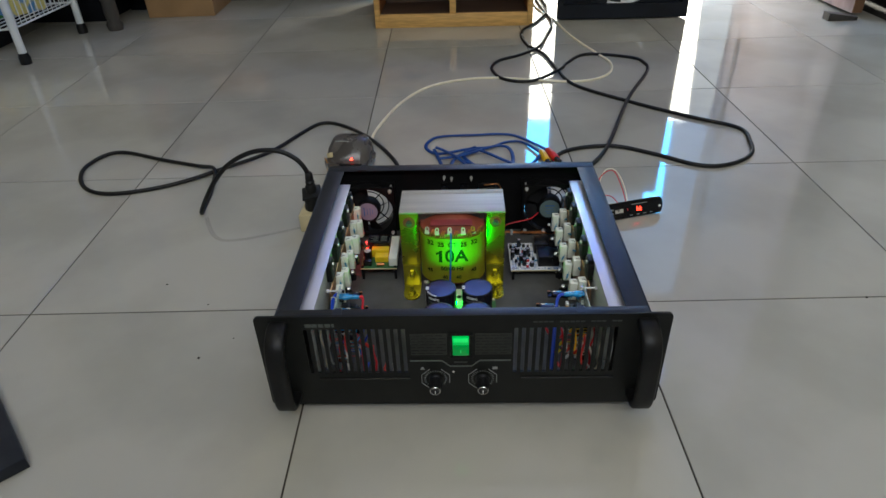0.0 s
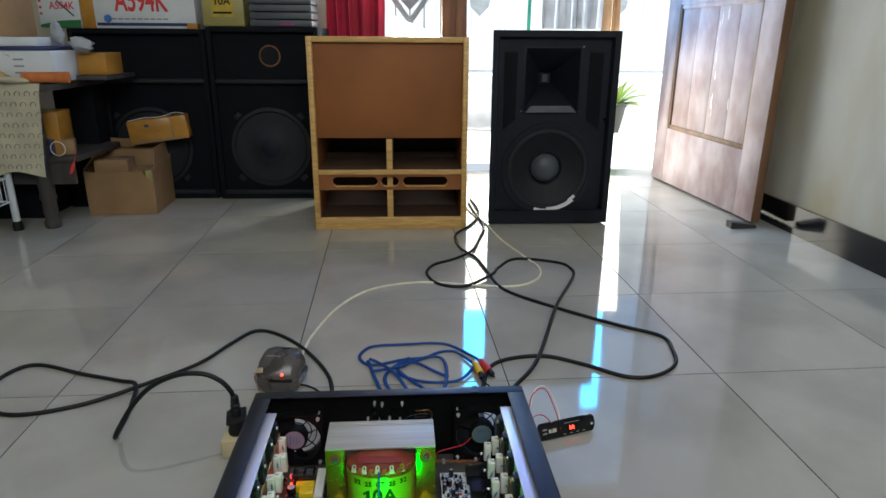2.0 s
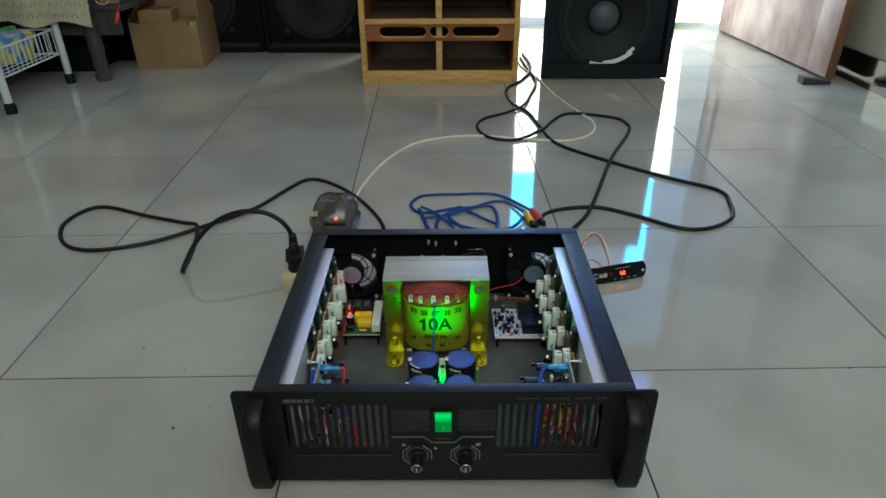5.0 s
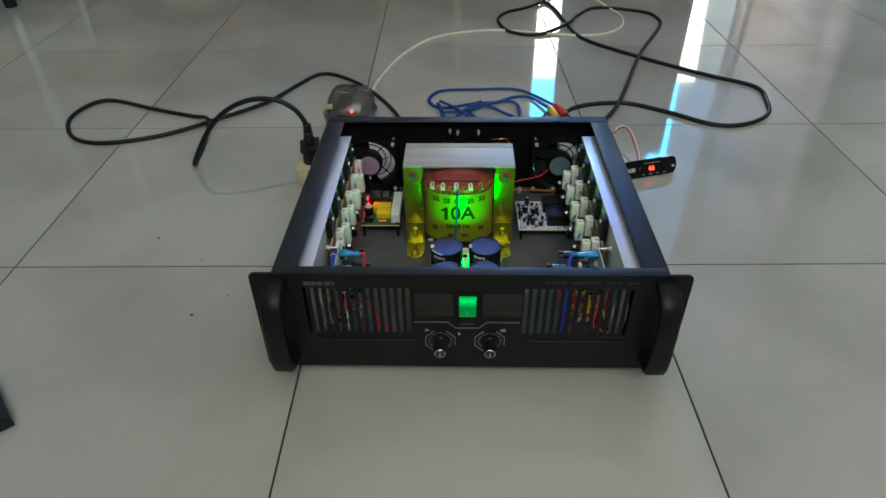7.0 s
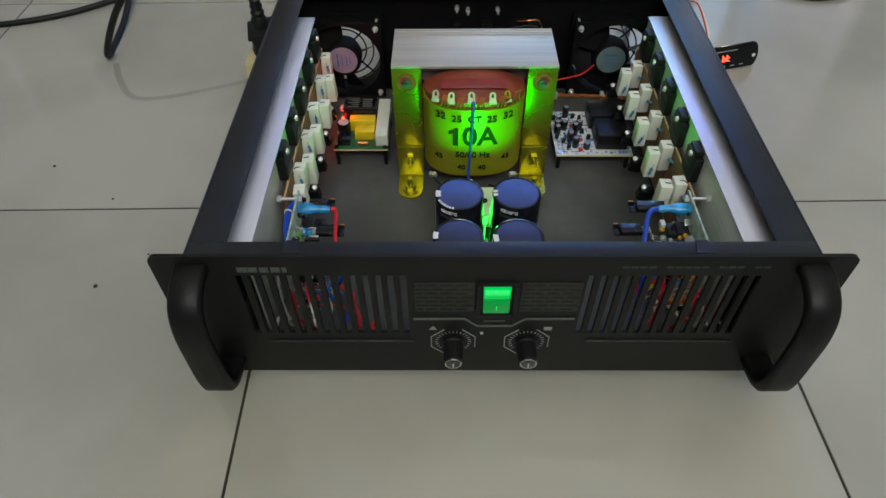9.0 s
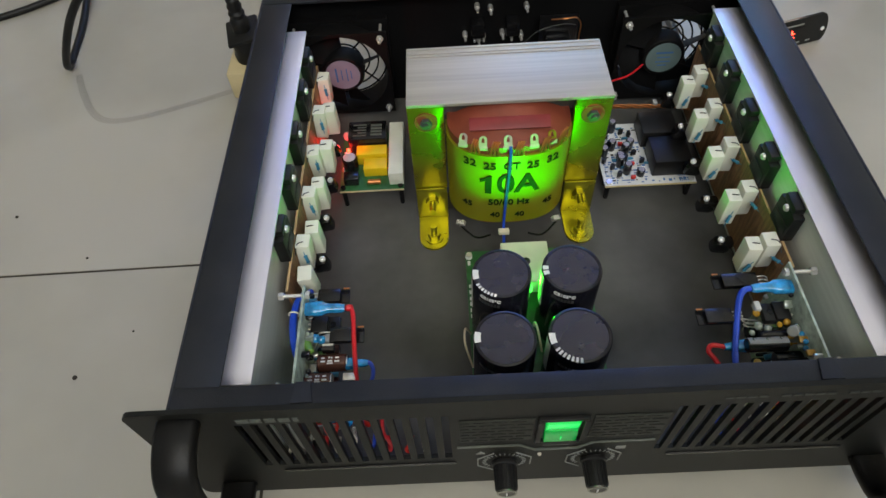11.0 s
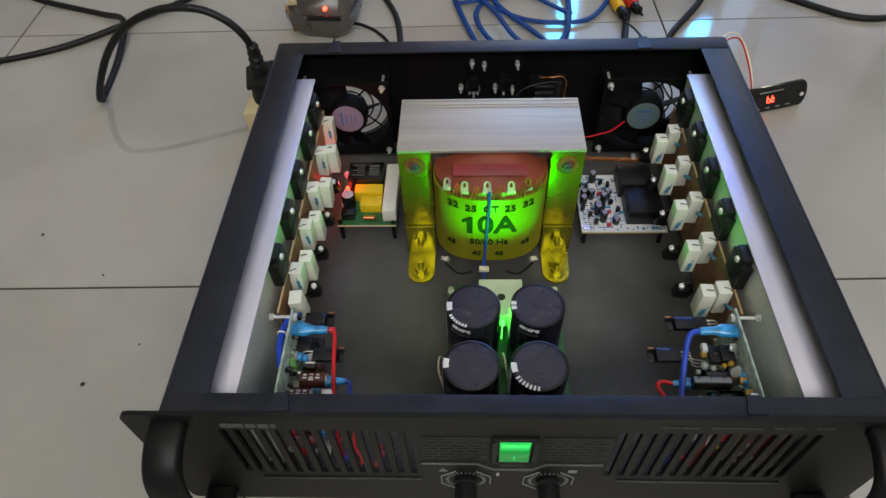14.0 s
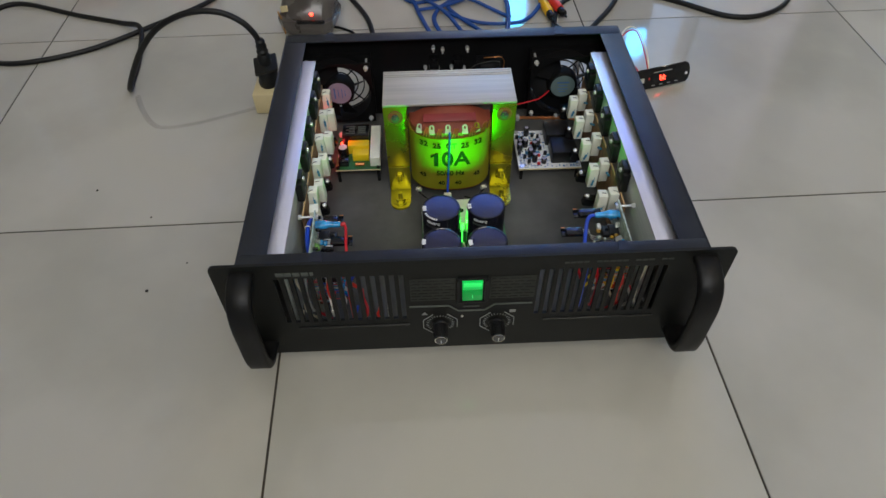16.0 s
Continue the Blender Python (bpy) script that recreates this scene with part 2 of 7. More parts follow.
    whitepaint=mat("white_enamel", (0.66, 0.70, 0.72), 0.35, var=0.08, scale=20),
    plastic_bag=mat("clear_plastic_film", (0.34, 0.35, 0.35), 0.25, var=0.1, scale=30),
    tanpaper=mat("crumpled_tan_paper", (0.42, 0.30, 0.11), 0.6, var=0.3, scale=40),
    redink=mat("red_print", (0.60, 0.03, 0.03), 0.5, var=0.1),
    greenink=mat("green_print", (0.03, 0.16, 0.05), 0.5, var=0.15),
    navy=mat("navy_print", (0.02, 0.03, 0.10), 0.5, var=0.1),
    magenta=mat("magenta_strip", (0.45, 0.01, 0.22), 0.4, var=0.1),
    smoke=mat("smoky_grey_plastic", (0.085, 0.075, 0.07), 0.28, var=0.35, scale=25, grain=0.1, gscale=200),
    leaf=mat("yellow_green_leaf", (0.16, 0.26, 0.03), 0.5, var=0.4, scale=12),
    clay=mat("dark_pot", (0.018, 0.024, 0.018), 0.6, var=0.2, scale=12),
    drape=mat("tan_drape", (0.52, 0.34, 0.20), 0.8, var=0.15, scale=8),
    labelold=mat("faded_yellow_label", (0.48, 0.33, 0.03), 0.5, var=0.15, scale=30),
    greycloth=mat("grey_cloth", (0.38, 0.40, 0.44), 0.8, var=0.2, scale=5),
    hublabel=mat("mauve_sticker", (0.27, 0.26, 0.35), 0.5, var=0.08, scale=60),
    hublabel2=mat("grey_green_sticker", (0.14, 0.20, 0.20), 0.5, var=0.08, scale=60),
    plastic_yellow=mat("yellow_wrapped_card", (0.33, 0.28, 0.09), 0.4, var=0.12, scale=14),
    darkmetal=mat("dark_grey_metal", (0.07, 0.075, 0.085), 0.5, var=0.2, scale=10),
    pipe=mat("teal_pole", (0.03, 0.28, 0.20), 0.4, var=0.1),
    packet=mat("printed_packets", (0.10, 0.30, 0.60), 0.4, col2=(0.70, 0.62, 0.20), scale=18, mix_at=(0.45, 0.55)),
    packet2=mat("green_packets", (0.06, 0.30, 0.08), 0.4, col2=(0.75, 0.25, 0.08), scale=16, mix_at=(0.5, 0.6)),
)
# blue specular tint paints the sky's reflection on to the black coat
M["powder"].node_tree.nodes["Principled BSDF"].inputs["Specular Tint"].default_value = (0.42, 0.58, 1.0, 1.0)


# ---- builders ----
class Geo:
    """Gathers simple solids into one mesh."""

    def __init__(self):
        self.bm = bmesh.new()

    def box(self, c, s, bev=0.0, m=None, seg=2):
        r = bmesh.ops.create_cube(self.bm, size=1.0)
        vs = r["verts"]
        for v in vs:
            v.co = Vector((v.co.x * s[0], v.co.y * s[1], v.co.z * s[2]))
        if bev:
            es = list({e for v in vs for e in v.link_edges})
            r = bmesh.ops.bevel(self.bm, geom=es, offset=min(bev, min(s) * 0.49), segments=seg, affect="EDGES", profile=0.5)
            vs = list({v for f in r["faces"] for v in f.verts} | {v for v in vs if v.is_valid})
        t = Matrix.Translation(c) @ m if m else Matrix.Translation(c)
        for v in vs:
            v.co = t @ v.co
        return self

    def span(self, a, b, bev=0.0, seg=2):
        return self.box([(p + q) / 2 for p, q in zip(a, b)], [abs(q - p) for p, q in zip(a, b)], bev, seg=seg)

    def rings(self, rings, closed=True, caps=True, loop=False):
        bm = self.bm
        vv = [[bm.verts.new(p) for p in ring] for ring in rings]
        n = len(vv[0])
        pairs = list(zip(vv, vv[1:])) + ([(vv[-1], vv[0])] if loop else [])
        for a, b in pairs:
            for k in range(n if closed else n - 1):
                j = (k + 1) % n
                bm.faces.new((a[k], a[j], b[j], b[k]))
        if caps and closed and not loop:
            bm.faces.new(vv[0][::-1])
            bm.faces.new(vv[-1])
        return self

    def lathe(self, prof, m=Matrix(), seg=24, caps=True):
        rings = [[m @ Vector((r * math.cos(2 * math.pi * k / seg), r * math.sin(2 * math.pi * k / seg), z)) for k in range(seg)] for r, z in prof]
        return self.rings(rings, caps=caps)

    def cyl(self, a, b, r, r2=None, seg=16, bev=0.0):
        a, b = Vector(a), Vector(b)
        d = b - a
        m = Matrix.Translation(a) @ d.to_track_quat("Z", "Y").to_matrix().to_4x4()
        r2, L = r if r2 is None else r2, d.length
        prof = [(r, 0), (r2, L)] if not bev else [(r - bev, 0), (r, bev), (r2, L - bev), (r2 - bev, L)]
        return self.lathe(prof, m, seg)

    def prism(self, poly, h, m=Matrix()):
        """A flat outline of (x, y) drawn out along z."""
        return self.rings([[m @ Vector((x, y, z)) for x, y in poly] for z in (0, h)])

    def plate(self, xs, zs, skip, y0, y1):
        """An upright sheet between y0 and y1 on a grid of cuts, with some cells left open."""
        bm, vs = self.bm, {}
        def vert(i, j, y):
            if (i, j, y) not in vs:
                vs[i, j, y] = bm.verts.new((xs[i], y, zs[j]))
            return vs[i, j, y]
        cells = {(i, j) for i in range(len(xs) - 1) for j in range(len(zs) - 1) if not skip(i, j)}
        for i, j in cells:
            q = ((i, j), (i + 1, j), (i + 1, j + 1), (i, j + 1))
            for y in (y0, y1):
                bm.faces.new([vert(*c, y) for c in q])
            for k, (di, dj) in enumerate(((0, -1), (1, 0), (0, 1), (-1, 0))):
                if (i + di, j + dj) not in cells:
                    a, b = q[k], q[(k + 1) % 4]
                    bm.faces.new((vert(*a, y0), vert(*b, y0), vert(*b, y1), vert(*a, y1)))
        return self

    def tube(self, pts, r, seg=8, loop=False, flat=1.0):
        pts = [Vector(p) for p in pts]
        n, rings, up = len(pts), [], None
        for i, p in enumerate(pts):
            q0, q1 = (pts[i - 1] if i or loop else p), (pts[(i + 1) % n] if i < n - 1 or loop else p)
            d = (q1 - q0).normalized()
            if up is None:
                up = d.orthogonal().normalized() if abs(d.z) > 0.9 else Vector((0, 0, 1))
            up = (up - d * up.dot(d)).normalized()
            side = d.cross(up)
            rings.append([p + r * (math.cos(2 * math.pi * k / seg) * side + flat * math.sin(2 * math.pi * k / seg) * up) for k in range(seg)])
        return self.rings(rings, loop=loop)

    def ribbon(self, pts, w, h, across):
        """A bar of w by h that follows pts; across is its constant width direction."""
        pts, a, rings = [Vector(p) for p in pts], Vector(across), []
        for i, p in enumerate(pts):
            d = (pts[min(i + 1, len(pts) - 1)] - pts[max(i - 1, 0)]).normalized()
            nrm = d.cross(a).normalized()
            rings.append([p + a * (sx * w / 2) + nrm * (sy * h / 2) for sx, sy in ((-1, -0.55), (-0.8, -1), (0.8, -1), (1, -0.55), (1, 0.55), (0.8, 1), (-0.8, 1), (-1, 0.55))])
        return self.rings(rings)


def curve_pts(ctrl, step=6, loop=False):
    """Catmull-Rom through the control points."""
    c, n, out = [Vector(p) for p in ctrl], len(ctrl), []
    for i in range(n if loop else n - 1):
        p0, p1, p2, p3 = (c[i - 1] if i or loop else c[0]), c[i], c[(i + 1) % n], (c[(i + 2) % n] if i < n - 2 or loop else c[-1])
        for k in range(step):
            t = k / step
            out.append(0.5 * ((2 * p1) + (p2 - p0) * t + (2 * p0 - 5 * p1 + 4 * p2 - p3) * t * t + (3 * p1 - p0 - 3 * p2 + p3) * t ** 3))
    return out if loop else out + [c[-1]]


def mesh_of(name, geo, material, smooth=40):
    me = bpy.data.meshes.new(name)
    bmesh.ops.recalc_face_normals(geo.bm, faces=geo.bm.faces[:])
    geo.bm.to_mesh(me)
    geo.bm.free()
    me.materials.append(M[material])
    for p in me.polygons:
        p.use_smooth = True
    me.set_sharp_from_angle(angle=radians(smooth))
    return me


def part(name, geo, material, parent=None, label="", at=None, smooth=40):
    """One mesh object under a thing or a part."""
    ob = new(name, geo if isinstance(geo, bpy.types.Mesh) else mesh_of(name, geo, material, smooth))
    ob.parent = parent
    if at is not None:
        ob.matrix_basis = at if parent else ROOM @ at
    elif not parent:
        ob.matrix_basis = ROOM
    return tagged(ob, label)


def thing(name, label, category, at=None, group=""):
    ob = new(name)
    ob.empty_display_size = 0.05
    ob.matrix_basis = ROOM @ (at or Matrix())
    return tagged(ob, label, category, group)


def solid(name, geo, material, label, category, at=None, kind="", group=""):
    return tagged(part(name, geo, material, None, label, at), label, category, group, kind)


def setting(name, geo, material, label, category="structure", at=None):
    return solid(name, geo, material, label, category, at, "structure")


def lettering(text, size, material, bend=None, depth=0.0003, weight=0.015, fine=False):
    """A mesh of letters in the x, z plane facing -y; bend moves each vertex."""
    cu = bpy.data.curves.new("letters", "FONT")
    cu.body, cu.size, cu.align_x, cu.align_y, cu.extrude, cu.offset = text, size, "CENTER", "CENTER", depth, size * weight
    ob = new("letters", cu)
    me = bpy.data.meshes.new_from_object(ob.evaluated_get(bpy.context.evaluated_depsgraph_get()))
    bpy.data.objects.remove(ob)
    bpy.data.curves.remove(cu)
    if fine:
        bm = bmesh.new()
        bm.from_mesh(me)
        bmesh.ops.triangulate(bm, faces=bm.faces[:])
        bmesh.ops.subdivide_edges(bm, edges=bm.edges[:], cuts=2, use_grid_fill=True)
        bm.to_mesh(me)
        bm.free()
    for v in me.vertices:
        p = Vector((v.co.x, -v.co.z, v.co.y))
        v.co = bend(p) if bend else p
    me.materials.clear()
    me.materials.append(M[material])
    return me


# ---- the room ----
TILE_X, TILE_Y = 0.4558, 0.4510
# the joints of the two directions run slightly out of square
GRID = Matrix.Translation((-0.6611, 0.1751, 0)) @ Matrix(((0.99955, -0.0358, 0, 0), (0.0297, 0.99936, 0, 0), (0, 0, 1, 0), (0, 0, 0, 1)))

floor = setting("floor", Geo().span((-2.5, -1.75, -0.12), (1.9, 2.74, -0.0010)), "grout", "large polished beige floor tiles with dark joints", "floor")


def right_wall_x(y):
    return 1.475 - 0.044 * (y - 1.45)


wall_right = setting("wall_right", Geo().prism([(right_wall_x(-1.75), -1.75), (right_wall_x(2.74), 2.74), (right_wall_x(2.74) + 0.15, 2.74), (right_wall_x(-1.75) + 0.15, -1.75)], 2.8),
                     "plaster", "cream plastered wall with damp yellow stains", "wall")
g = Geo().prism([(right_wall_x(-1.75) - 0.012, -1.75), (right_wall_x(2.74) - 0.012, 2.735), (right_wall_x(2.74) - 0.0005, 2.735), (right_wall_x(-1.75) - 0.0005, -1.75)], 0.105)
setting("baseboard", g, "blacktile", "glossy black tile skirting along the wall", "baseboard")
setting("wall_left", Geo().span((-2.5, -1.75, 0), (-2.35, 2.74, 2.8)), "plaster", "plain cream plastered wall", "wall")
g = Geo()
g.span((-2.5, 2.74, 0), (-0.36, 2.89, 2.8))
g.span((-0.36, 2.74, 0), (0.19, 2.89, 0.45))
g.span((-0.36, 2.74, 1.95), (0.19, 2.89, 2.14))
g.span((0.19, 2.74, 2.12), (1.385, 2.89, 2.14))
g.span((-0.36, 2.74, 2.58), (1.385, 2.89, 2.8))
g.span((1.385, 2.74, 0), (1.75, 2.89, 2.8))
setting("wall_back", g, "plaster", "cream plastered wall with a doorway and window", "wall")
# unseen wall; its place and opening are made up around the fill light
g = Geo()
g.span((-2.5, -1.75, 0), (-0.60, -1.60, 2.8))
g.span((1.00, -1.75, 0), (1.9, -1.60, 2.8))
g.span((-0.60, -1.75, 0), (1.00, -1.60, 1.5))
g.span((-0.60, -1.75, 2.68), (1.00, -1.60, 2.8))
setting("wall_front", g, "plaster", "unseen cream plastered wall with an added opening", "wall")
setting("ceiling", Geo().span((-2.5, -1.75, 2.8), (1.9, 2.9, 2.9)), "ceiling", "plain white painted ceiling", "ceiling")

# doorway frame and the window beside it
g = Geo()
g.span((0.255, 2.71, 0), (0.31, 2.90, 2.12), 0.004)
g.span((1.372, 2.72, 0), (1.410, 2.90, 2.12), 0.004)
g.span((0.31, 2.71, 2.07), (1.372, 2.90, 2.12), 0.004)
setting("door_frame", g, "jamb", "brown stained wooden doorway frame", "door frame")

top = setting("window_2", Geo().span((-0.36, 2.76, 2.14), (1.385, 2.82, 2.17), 0.003), "jamb", "long fanlight window over the doorway", "window")
part("window_frame", Geo().span((-0.36, 2.76, 2.55), (1.385, 2.82, 2.58), 0.003), "jamb", top)
for x in (-0.345, 0.22, 0.79, 1.37):
    part("mullion", Geo().span((x - 0.015, 2.76, 2.17), (x + 0.015, 2.82, 2.55), 0.003), "jamb", top)
high_pane = part("pane", Geo().span((-0.33, 2.785, 2.17), (1.355, 2.789, 2.55)), "glass", top, "clear glass pane")
high_pane.visible_shadow = False
win = setting("window_1", Geo().span((0.19, 2.705, 0.40), (0.255, 2.90, 2.0), 0.004), "jamb", "tall window with grey iron chevron trellis", "window")
g = Geo()
g.span((-0.36, 2.76, 0.45), (0.19, 2.82, 0.49), 0.003)
g.span((-0.36, 2.76, 1.91), (0.19, 2.82, 1.95), 0.003)
g.span((-0.36, 2.76, 0.49), (-0.32, 2.82, 1.91), 0.003)
part("window_frame", g, "jamb", win)
pane = part("pane", Geo().span((-0.32, 2.785, 0.49), (0.19, 2.789, 1.91)), "glass", win, "clear glass pane")
pane.visible_shadow = False
for k, z in enumerate((0.742, 1.15, 1.56)):
    g = Geo()
    for s in (-1, 1):
        g.prism([(0, 0), (s * 0.13, 0.175), (s * 0.13, 0.215), (0, 0.042)], 0.012, pose(0.038, 2.84, z, 90))
        g.prism([(s * 0.13, 0.175), (s * 0.165, 0.13), (s * 0.165, 0.165), (s * 0.13, 0.215)], 0.012, pose(0.038, 2.84, z, 90))
    part("chevron", g, "steelgrey", win)
    part("heart_plate", Geo().prism([(0, 0.075), (0.055, 0.13), (0.06, 0.17), (0.035, 0.195), (0, 0.185), (-0.035, 0.195), (-0.06, 0.17), (-0.055, 0.13)], 0.008, pose(0.038, 2.842, z, 90)), "steelgrey", win)
for x in (-0.032, 0.038, 0.108):
    part("trellis_bar", Geo().cyl((x, 2.838, 0.45), (x, 2.838, 1.95), 0.003, seg=8), "steelgrey", win)

# red curtain, gathered
def curtain(name, x0, x1, y, z0, z1, folds, depth, material, label):
    rings = []
    n = folds * 8
    for side in (0, 1):
        rings.append([(x0 + (x1 - x0) * k / n, y + side * 0.003 + depth * math.sin(2 * math.pi * k / 8) + 0.4 * depth * math.sin(k * 1.7), 0) for k in range(n + 1)])
    outline = rings[0] + rings[1][::-1]
    g = Geo().rings([[(x + 0.01 * math.sin(z * 3 + x * 20), yy, z) for x, yy, _ in outline] for z in (z0, z0 + (z1 - z0) * 0.3, z0 + (z1 - z0) * 0.65, z1)])
    return solid(name, g, material, label, "curtain")


curtain("curtain", -0.36, -0.085, 2.67, 0.35, 2.05, 4, 0.014, "curtain", "crimson cloth curtain gathered beside the window")

# door leaf, opened inwards against the wall
HINGE, EDGE = Vector((1.288, 2.705, 0)), Vector((1.357, 1.812, 0))
DW = (EDGE - HINGE).length
DM = Matrix.Translation(HINGE + Vector((0, 0, 0.012))) @ pose(0, 0, 0, 0, 0, math.degrees(math.atan2((EDGE - HINGE).y, (EDGE - HINGE).x)))
door = thing("door_1", "open panelled wooden door, paint weathered to pinkish brown", "door", DM)
door["kind"] = "structure"
# in the leaf's own frame x runs from the hinge to the free edge and y from the room side to the wall side
for name, a, b in (("hinge_stile", (0, 0.035, 0), (0.115, 0, 2.03)), ("lock_stile", (DW - 0.125, 0.035, 0), (DW, 0, 2.03)),
                   ("bottom_rail", (0.115, 0.035, 0), (DW - 0.125, 0.001, 0.26)), ("middle_rail", (0.115, 0.035, 0.83), (DW - 0.125, 0.001, 0.99)),
                   ("top_rail", (0.115, 0.035, 1.88), (DW - 0.125, 0.001, 2.03))):
    part(name, Geo().span(a, b, 0.002), "doorwood", door)
part("edge_lipping", Geo().span((DW, 0.0345, 0.002), (DW + 0.003, 0.0005, 2.028)), "dooredge", door)
for z0, z1 in ((0.26, 0.83), (0.99, 1.88)):
    x0, x1 = 0.115, DW - 0.125
    for k in range(4):
        a, b = x0 + (x1 - x0) * k / 4, x0 + (x1 - x0) * (k + 1) / 4
        part("panel_board", Geo().span((a + 0.0005, 0.030, z0), (b - 0.0005, 0.0115 - 0.0008 * (k % 2), z1), 0.0035), "doorwood", door)
    # side mouldings' shadow is painted with the dark edge wood; bottom is worn
    for a, b, m in (((x0, 0.012, z0), (x0 + 0.016, 0.003, z1), "dooredge"), ((x1 - 0.016, 0.012, z0), (x1, 0.003, z1), "dooredge"),
                    ((x0 + 0.016, 0.012, z0), (x1 - 0.016, 0.003, z0 + 0.02), "dooredge"), ((x0 + 0.016, 0.012, z1 - 0.02), (x1 - 0.016, 0.003, z1), "doorwood")):
        part("moulding", Geo().span(a, b, 0.003), m, door)
    # runs of old white paint down the middle boards
    rng = random.Random(31)
    for k in range(11):
        xd, zd, ln, wd = x0 + (x1 - x0) * rng.choice((0.52, 0.55, 0.60, 0.74)) + rng.uniform(-0.012, 0.012), z0 + (z1 - z0) * rng.uniform(0.10, 0.93), rng.uniform(0.02, 0.055), rng.uniform(0.002, 0.0045)
        part("paint_run", Geo().prism([(0, ln * 0.6), (wd, ln * 0.2), (wd * 0.9, -ln * 0.3), (wd * 0.2, -ln * 0.5), (-wd, -ln * 0.2), (-wd * 0.7, ln * 0.3)], 0.0006, pose(xd, 0.0114, zd, 90, rng.uniform(-4, 4))), "whitewall", door)
solid("door_stop", Geo().prism([(0, 0), (0.10, 0), (0.10, 0.012), (0, 0.026)], 0.04, pose(1.255, 1.80, 0, 90, 0, 2)), "darkwood", "dark wooden wedge holding the door", "door stop")

# ---- outside the doorway ----
setting("terrace_floor", Geo().span((-2.2, 2.74, -0.12), (4.2, 4.67, -0.006)), "terrace", "pale tiled terrace outside the door", "terrace")
setting("ground", Geo().span((-120, 4.67, -0.3), (120, 240, -0.02)), "soil", "open bright yard ground", "ground")
tw = setting("terrace_wall", Geo().span((-2.2, 4.67, -0.02), (4.2, 4.80, 0.36), 0.005), "concrete", "low grey rendered terrace wall with white coping", "low wall")
part("coping", Geo().span((-2.2, 4.64, 0.36), (4.2, 4.83, 0.42), 0.006), "whitewall", tw)
fence = thing("fence", "white painted iron fence with grey plates", "fence")
part("rail", Geo().span((-2.2, 4.725, 0.435), (4.2, 4.745, 0.452)), "steelgrey", fence)
part("rail", Geo().span((-2.2, 4.725, 1.25), (4.2, 4.745, 1.27)), "whitepaint", fence)
for k in range(22):
    x = -1.9 + k * 0.269
    part("bar", Geo().cyl((x, 4.735, 0.42), (x, 4.735, 1.35), 0.007, seg=8), "whitepaint", fence)
for x in (-0.48, 0.578, 1.653, 2.73):
    part("heart_plate", Geo().prism([(0, -0.09), (0.07, -0.02), (0.08, 0.03), (0.045, 0.07), (0, 0.06), (-0.045, 0.07), (-0.08, 0.03), (-0.07, -0.02)], 0.006, pose(x, 4.722, 0.94, 90)), "steelgrey", fence)
solid("teal_pole", Geo().cyl((0.935, 4.55, -0.006), (0.935, 4.55, 2.3), 0.014, seg=12), "pipe", "thin teal painted pole on the terrace", "pole")
curtain("hanging_cloth", 1.02, 1.46, 4.45, 0.76, 1.9, 4, 0.03, "greycloth", "pale grey cloth hung on the terrace line")
curtain("tan_drape", 1.46, 1.60, 4.45, 0.74, 1.9, 2, 0.03, "drape", "tan drape hung on the terrace line")
solid("clothes_line", Geo().cyl((-1.2, 4.45, 1.90), (4.2, 4.45, 1.90), 0.004, seg=6), "steelgrey", "taut wire line over the terrace", "line")
solid("line_post", Geo().cyl((-1.2, 4.45, -0.006), (-1.2, 4.45, 1.95), 0.02, seg=10), "whitepaint", "white post carrying the wire line", "post")
solid("line_post", Geo().cyl((4.18, 4.45, -0.006), (4.18, 4.45, 1.95), 0.02, seg=10), "whitepaint", "white post carrying the wire line", "post")
setting("backdrop", Geo().span((-14, 9.0, -0.1), (14, 9.3, 3.3)), "whitewall", "white boundary wall beyond the yard", "wall")
plant = thing("potted_plant", "yellow-green leafy plant in a dark pot", "plant", pose(1.59, 4.50, -0.006) @ Matrix.Scale(1.45, 4))
part("pot", Geo().lathe([(0.06, 0), (0.085, 0.13), (0.092, 0.14), (0.092, 0.155), (0.078, 0.155), (0.075, 0.12)], seg=20), "clay", plant)
rng = random.Random(5)
for k in range(26):
    a, tilt, L = rng.uniform(0, 6.28), rng.uniform(0.2, 1.1), rng.uniform(0.12, 0.22)
    rings = []
    for i in range(5):
        t = i / 4
        r, z, w = L * t * math.sin(tilt) + 0.02, 0.13 + L * (t * math.cos(tilt) - 0.35 * t * t * tilt), 0.022 * math.sin(math.pi * (0.12 + 0.86 * t))
        ca, sa = math.cos(a), math.sin(a)
        rings.append([(r * ca - w * sa, r * sa + w * ca, z), (r * ca, r * sa, z - 0.006), (r * ca + w * sa, r * sa - w * ca, z)])
    part("leaf", Geo().rings(rings, caps=False), "leaf", plant)


# ---- the amplifier on the floor ----
amp = thing("power_amplifier", "black rack power amplifier with its lid off, standing on the tiles", "amplifier")
amp.matrix_basis = AMP
TOP = 0.138
part("base_plate", Geo().span((-0.2155, 0.004, 0.010), (0.2155, 0.393, 0.012)), "blackmetal", amp)
for x in (-0.19, 0.19):
    for y in (0.03, 0.36):
        part("foot", Geo().lathe([(0.012, -LIFT), (0.014, -LIFT + 0.002), (0.015, 0.010)], pose(x, y, 0.0), 16), "rubber", amp)
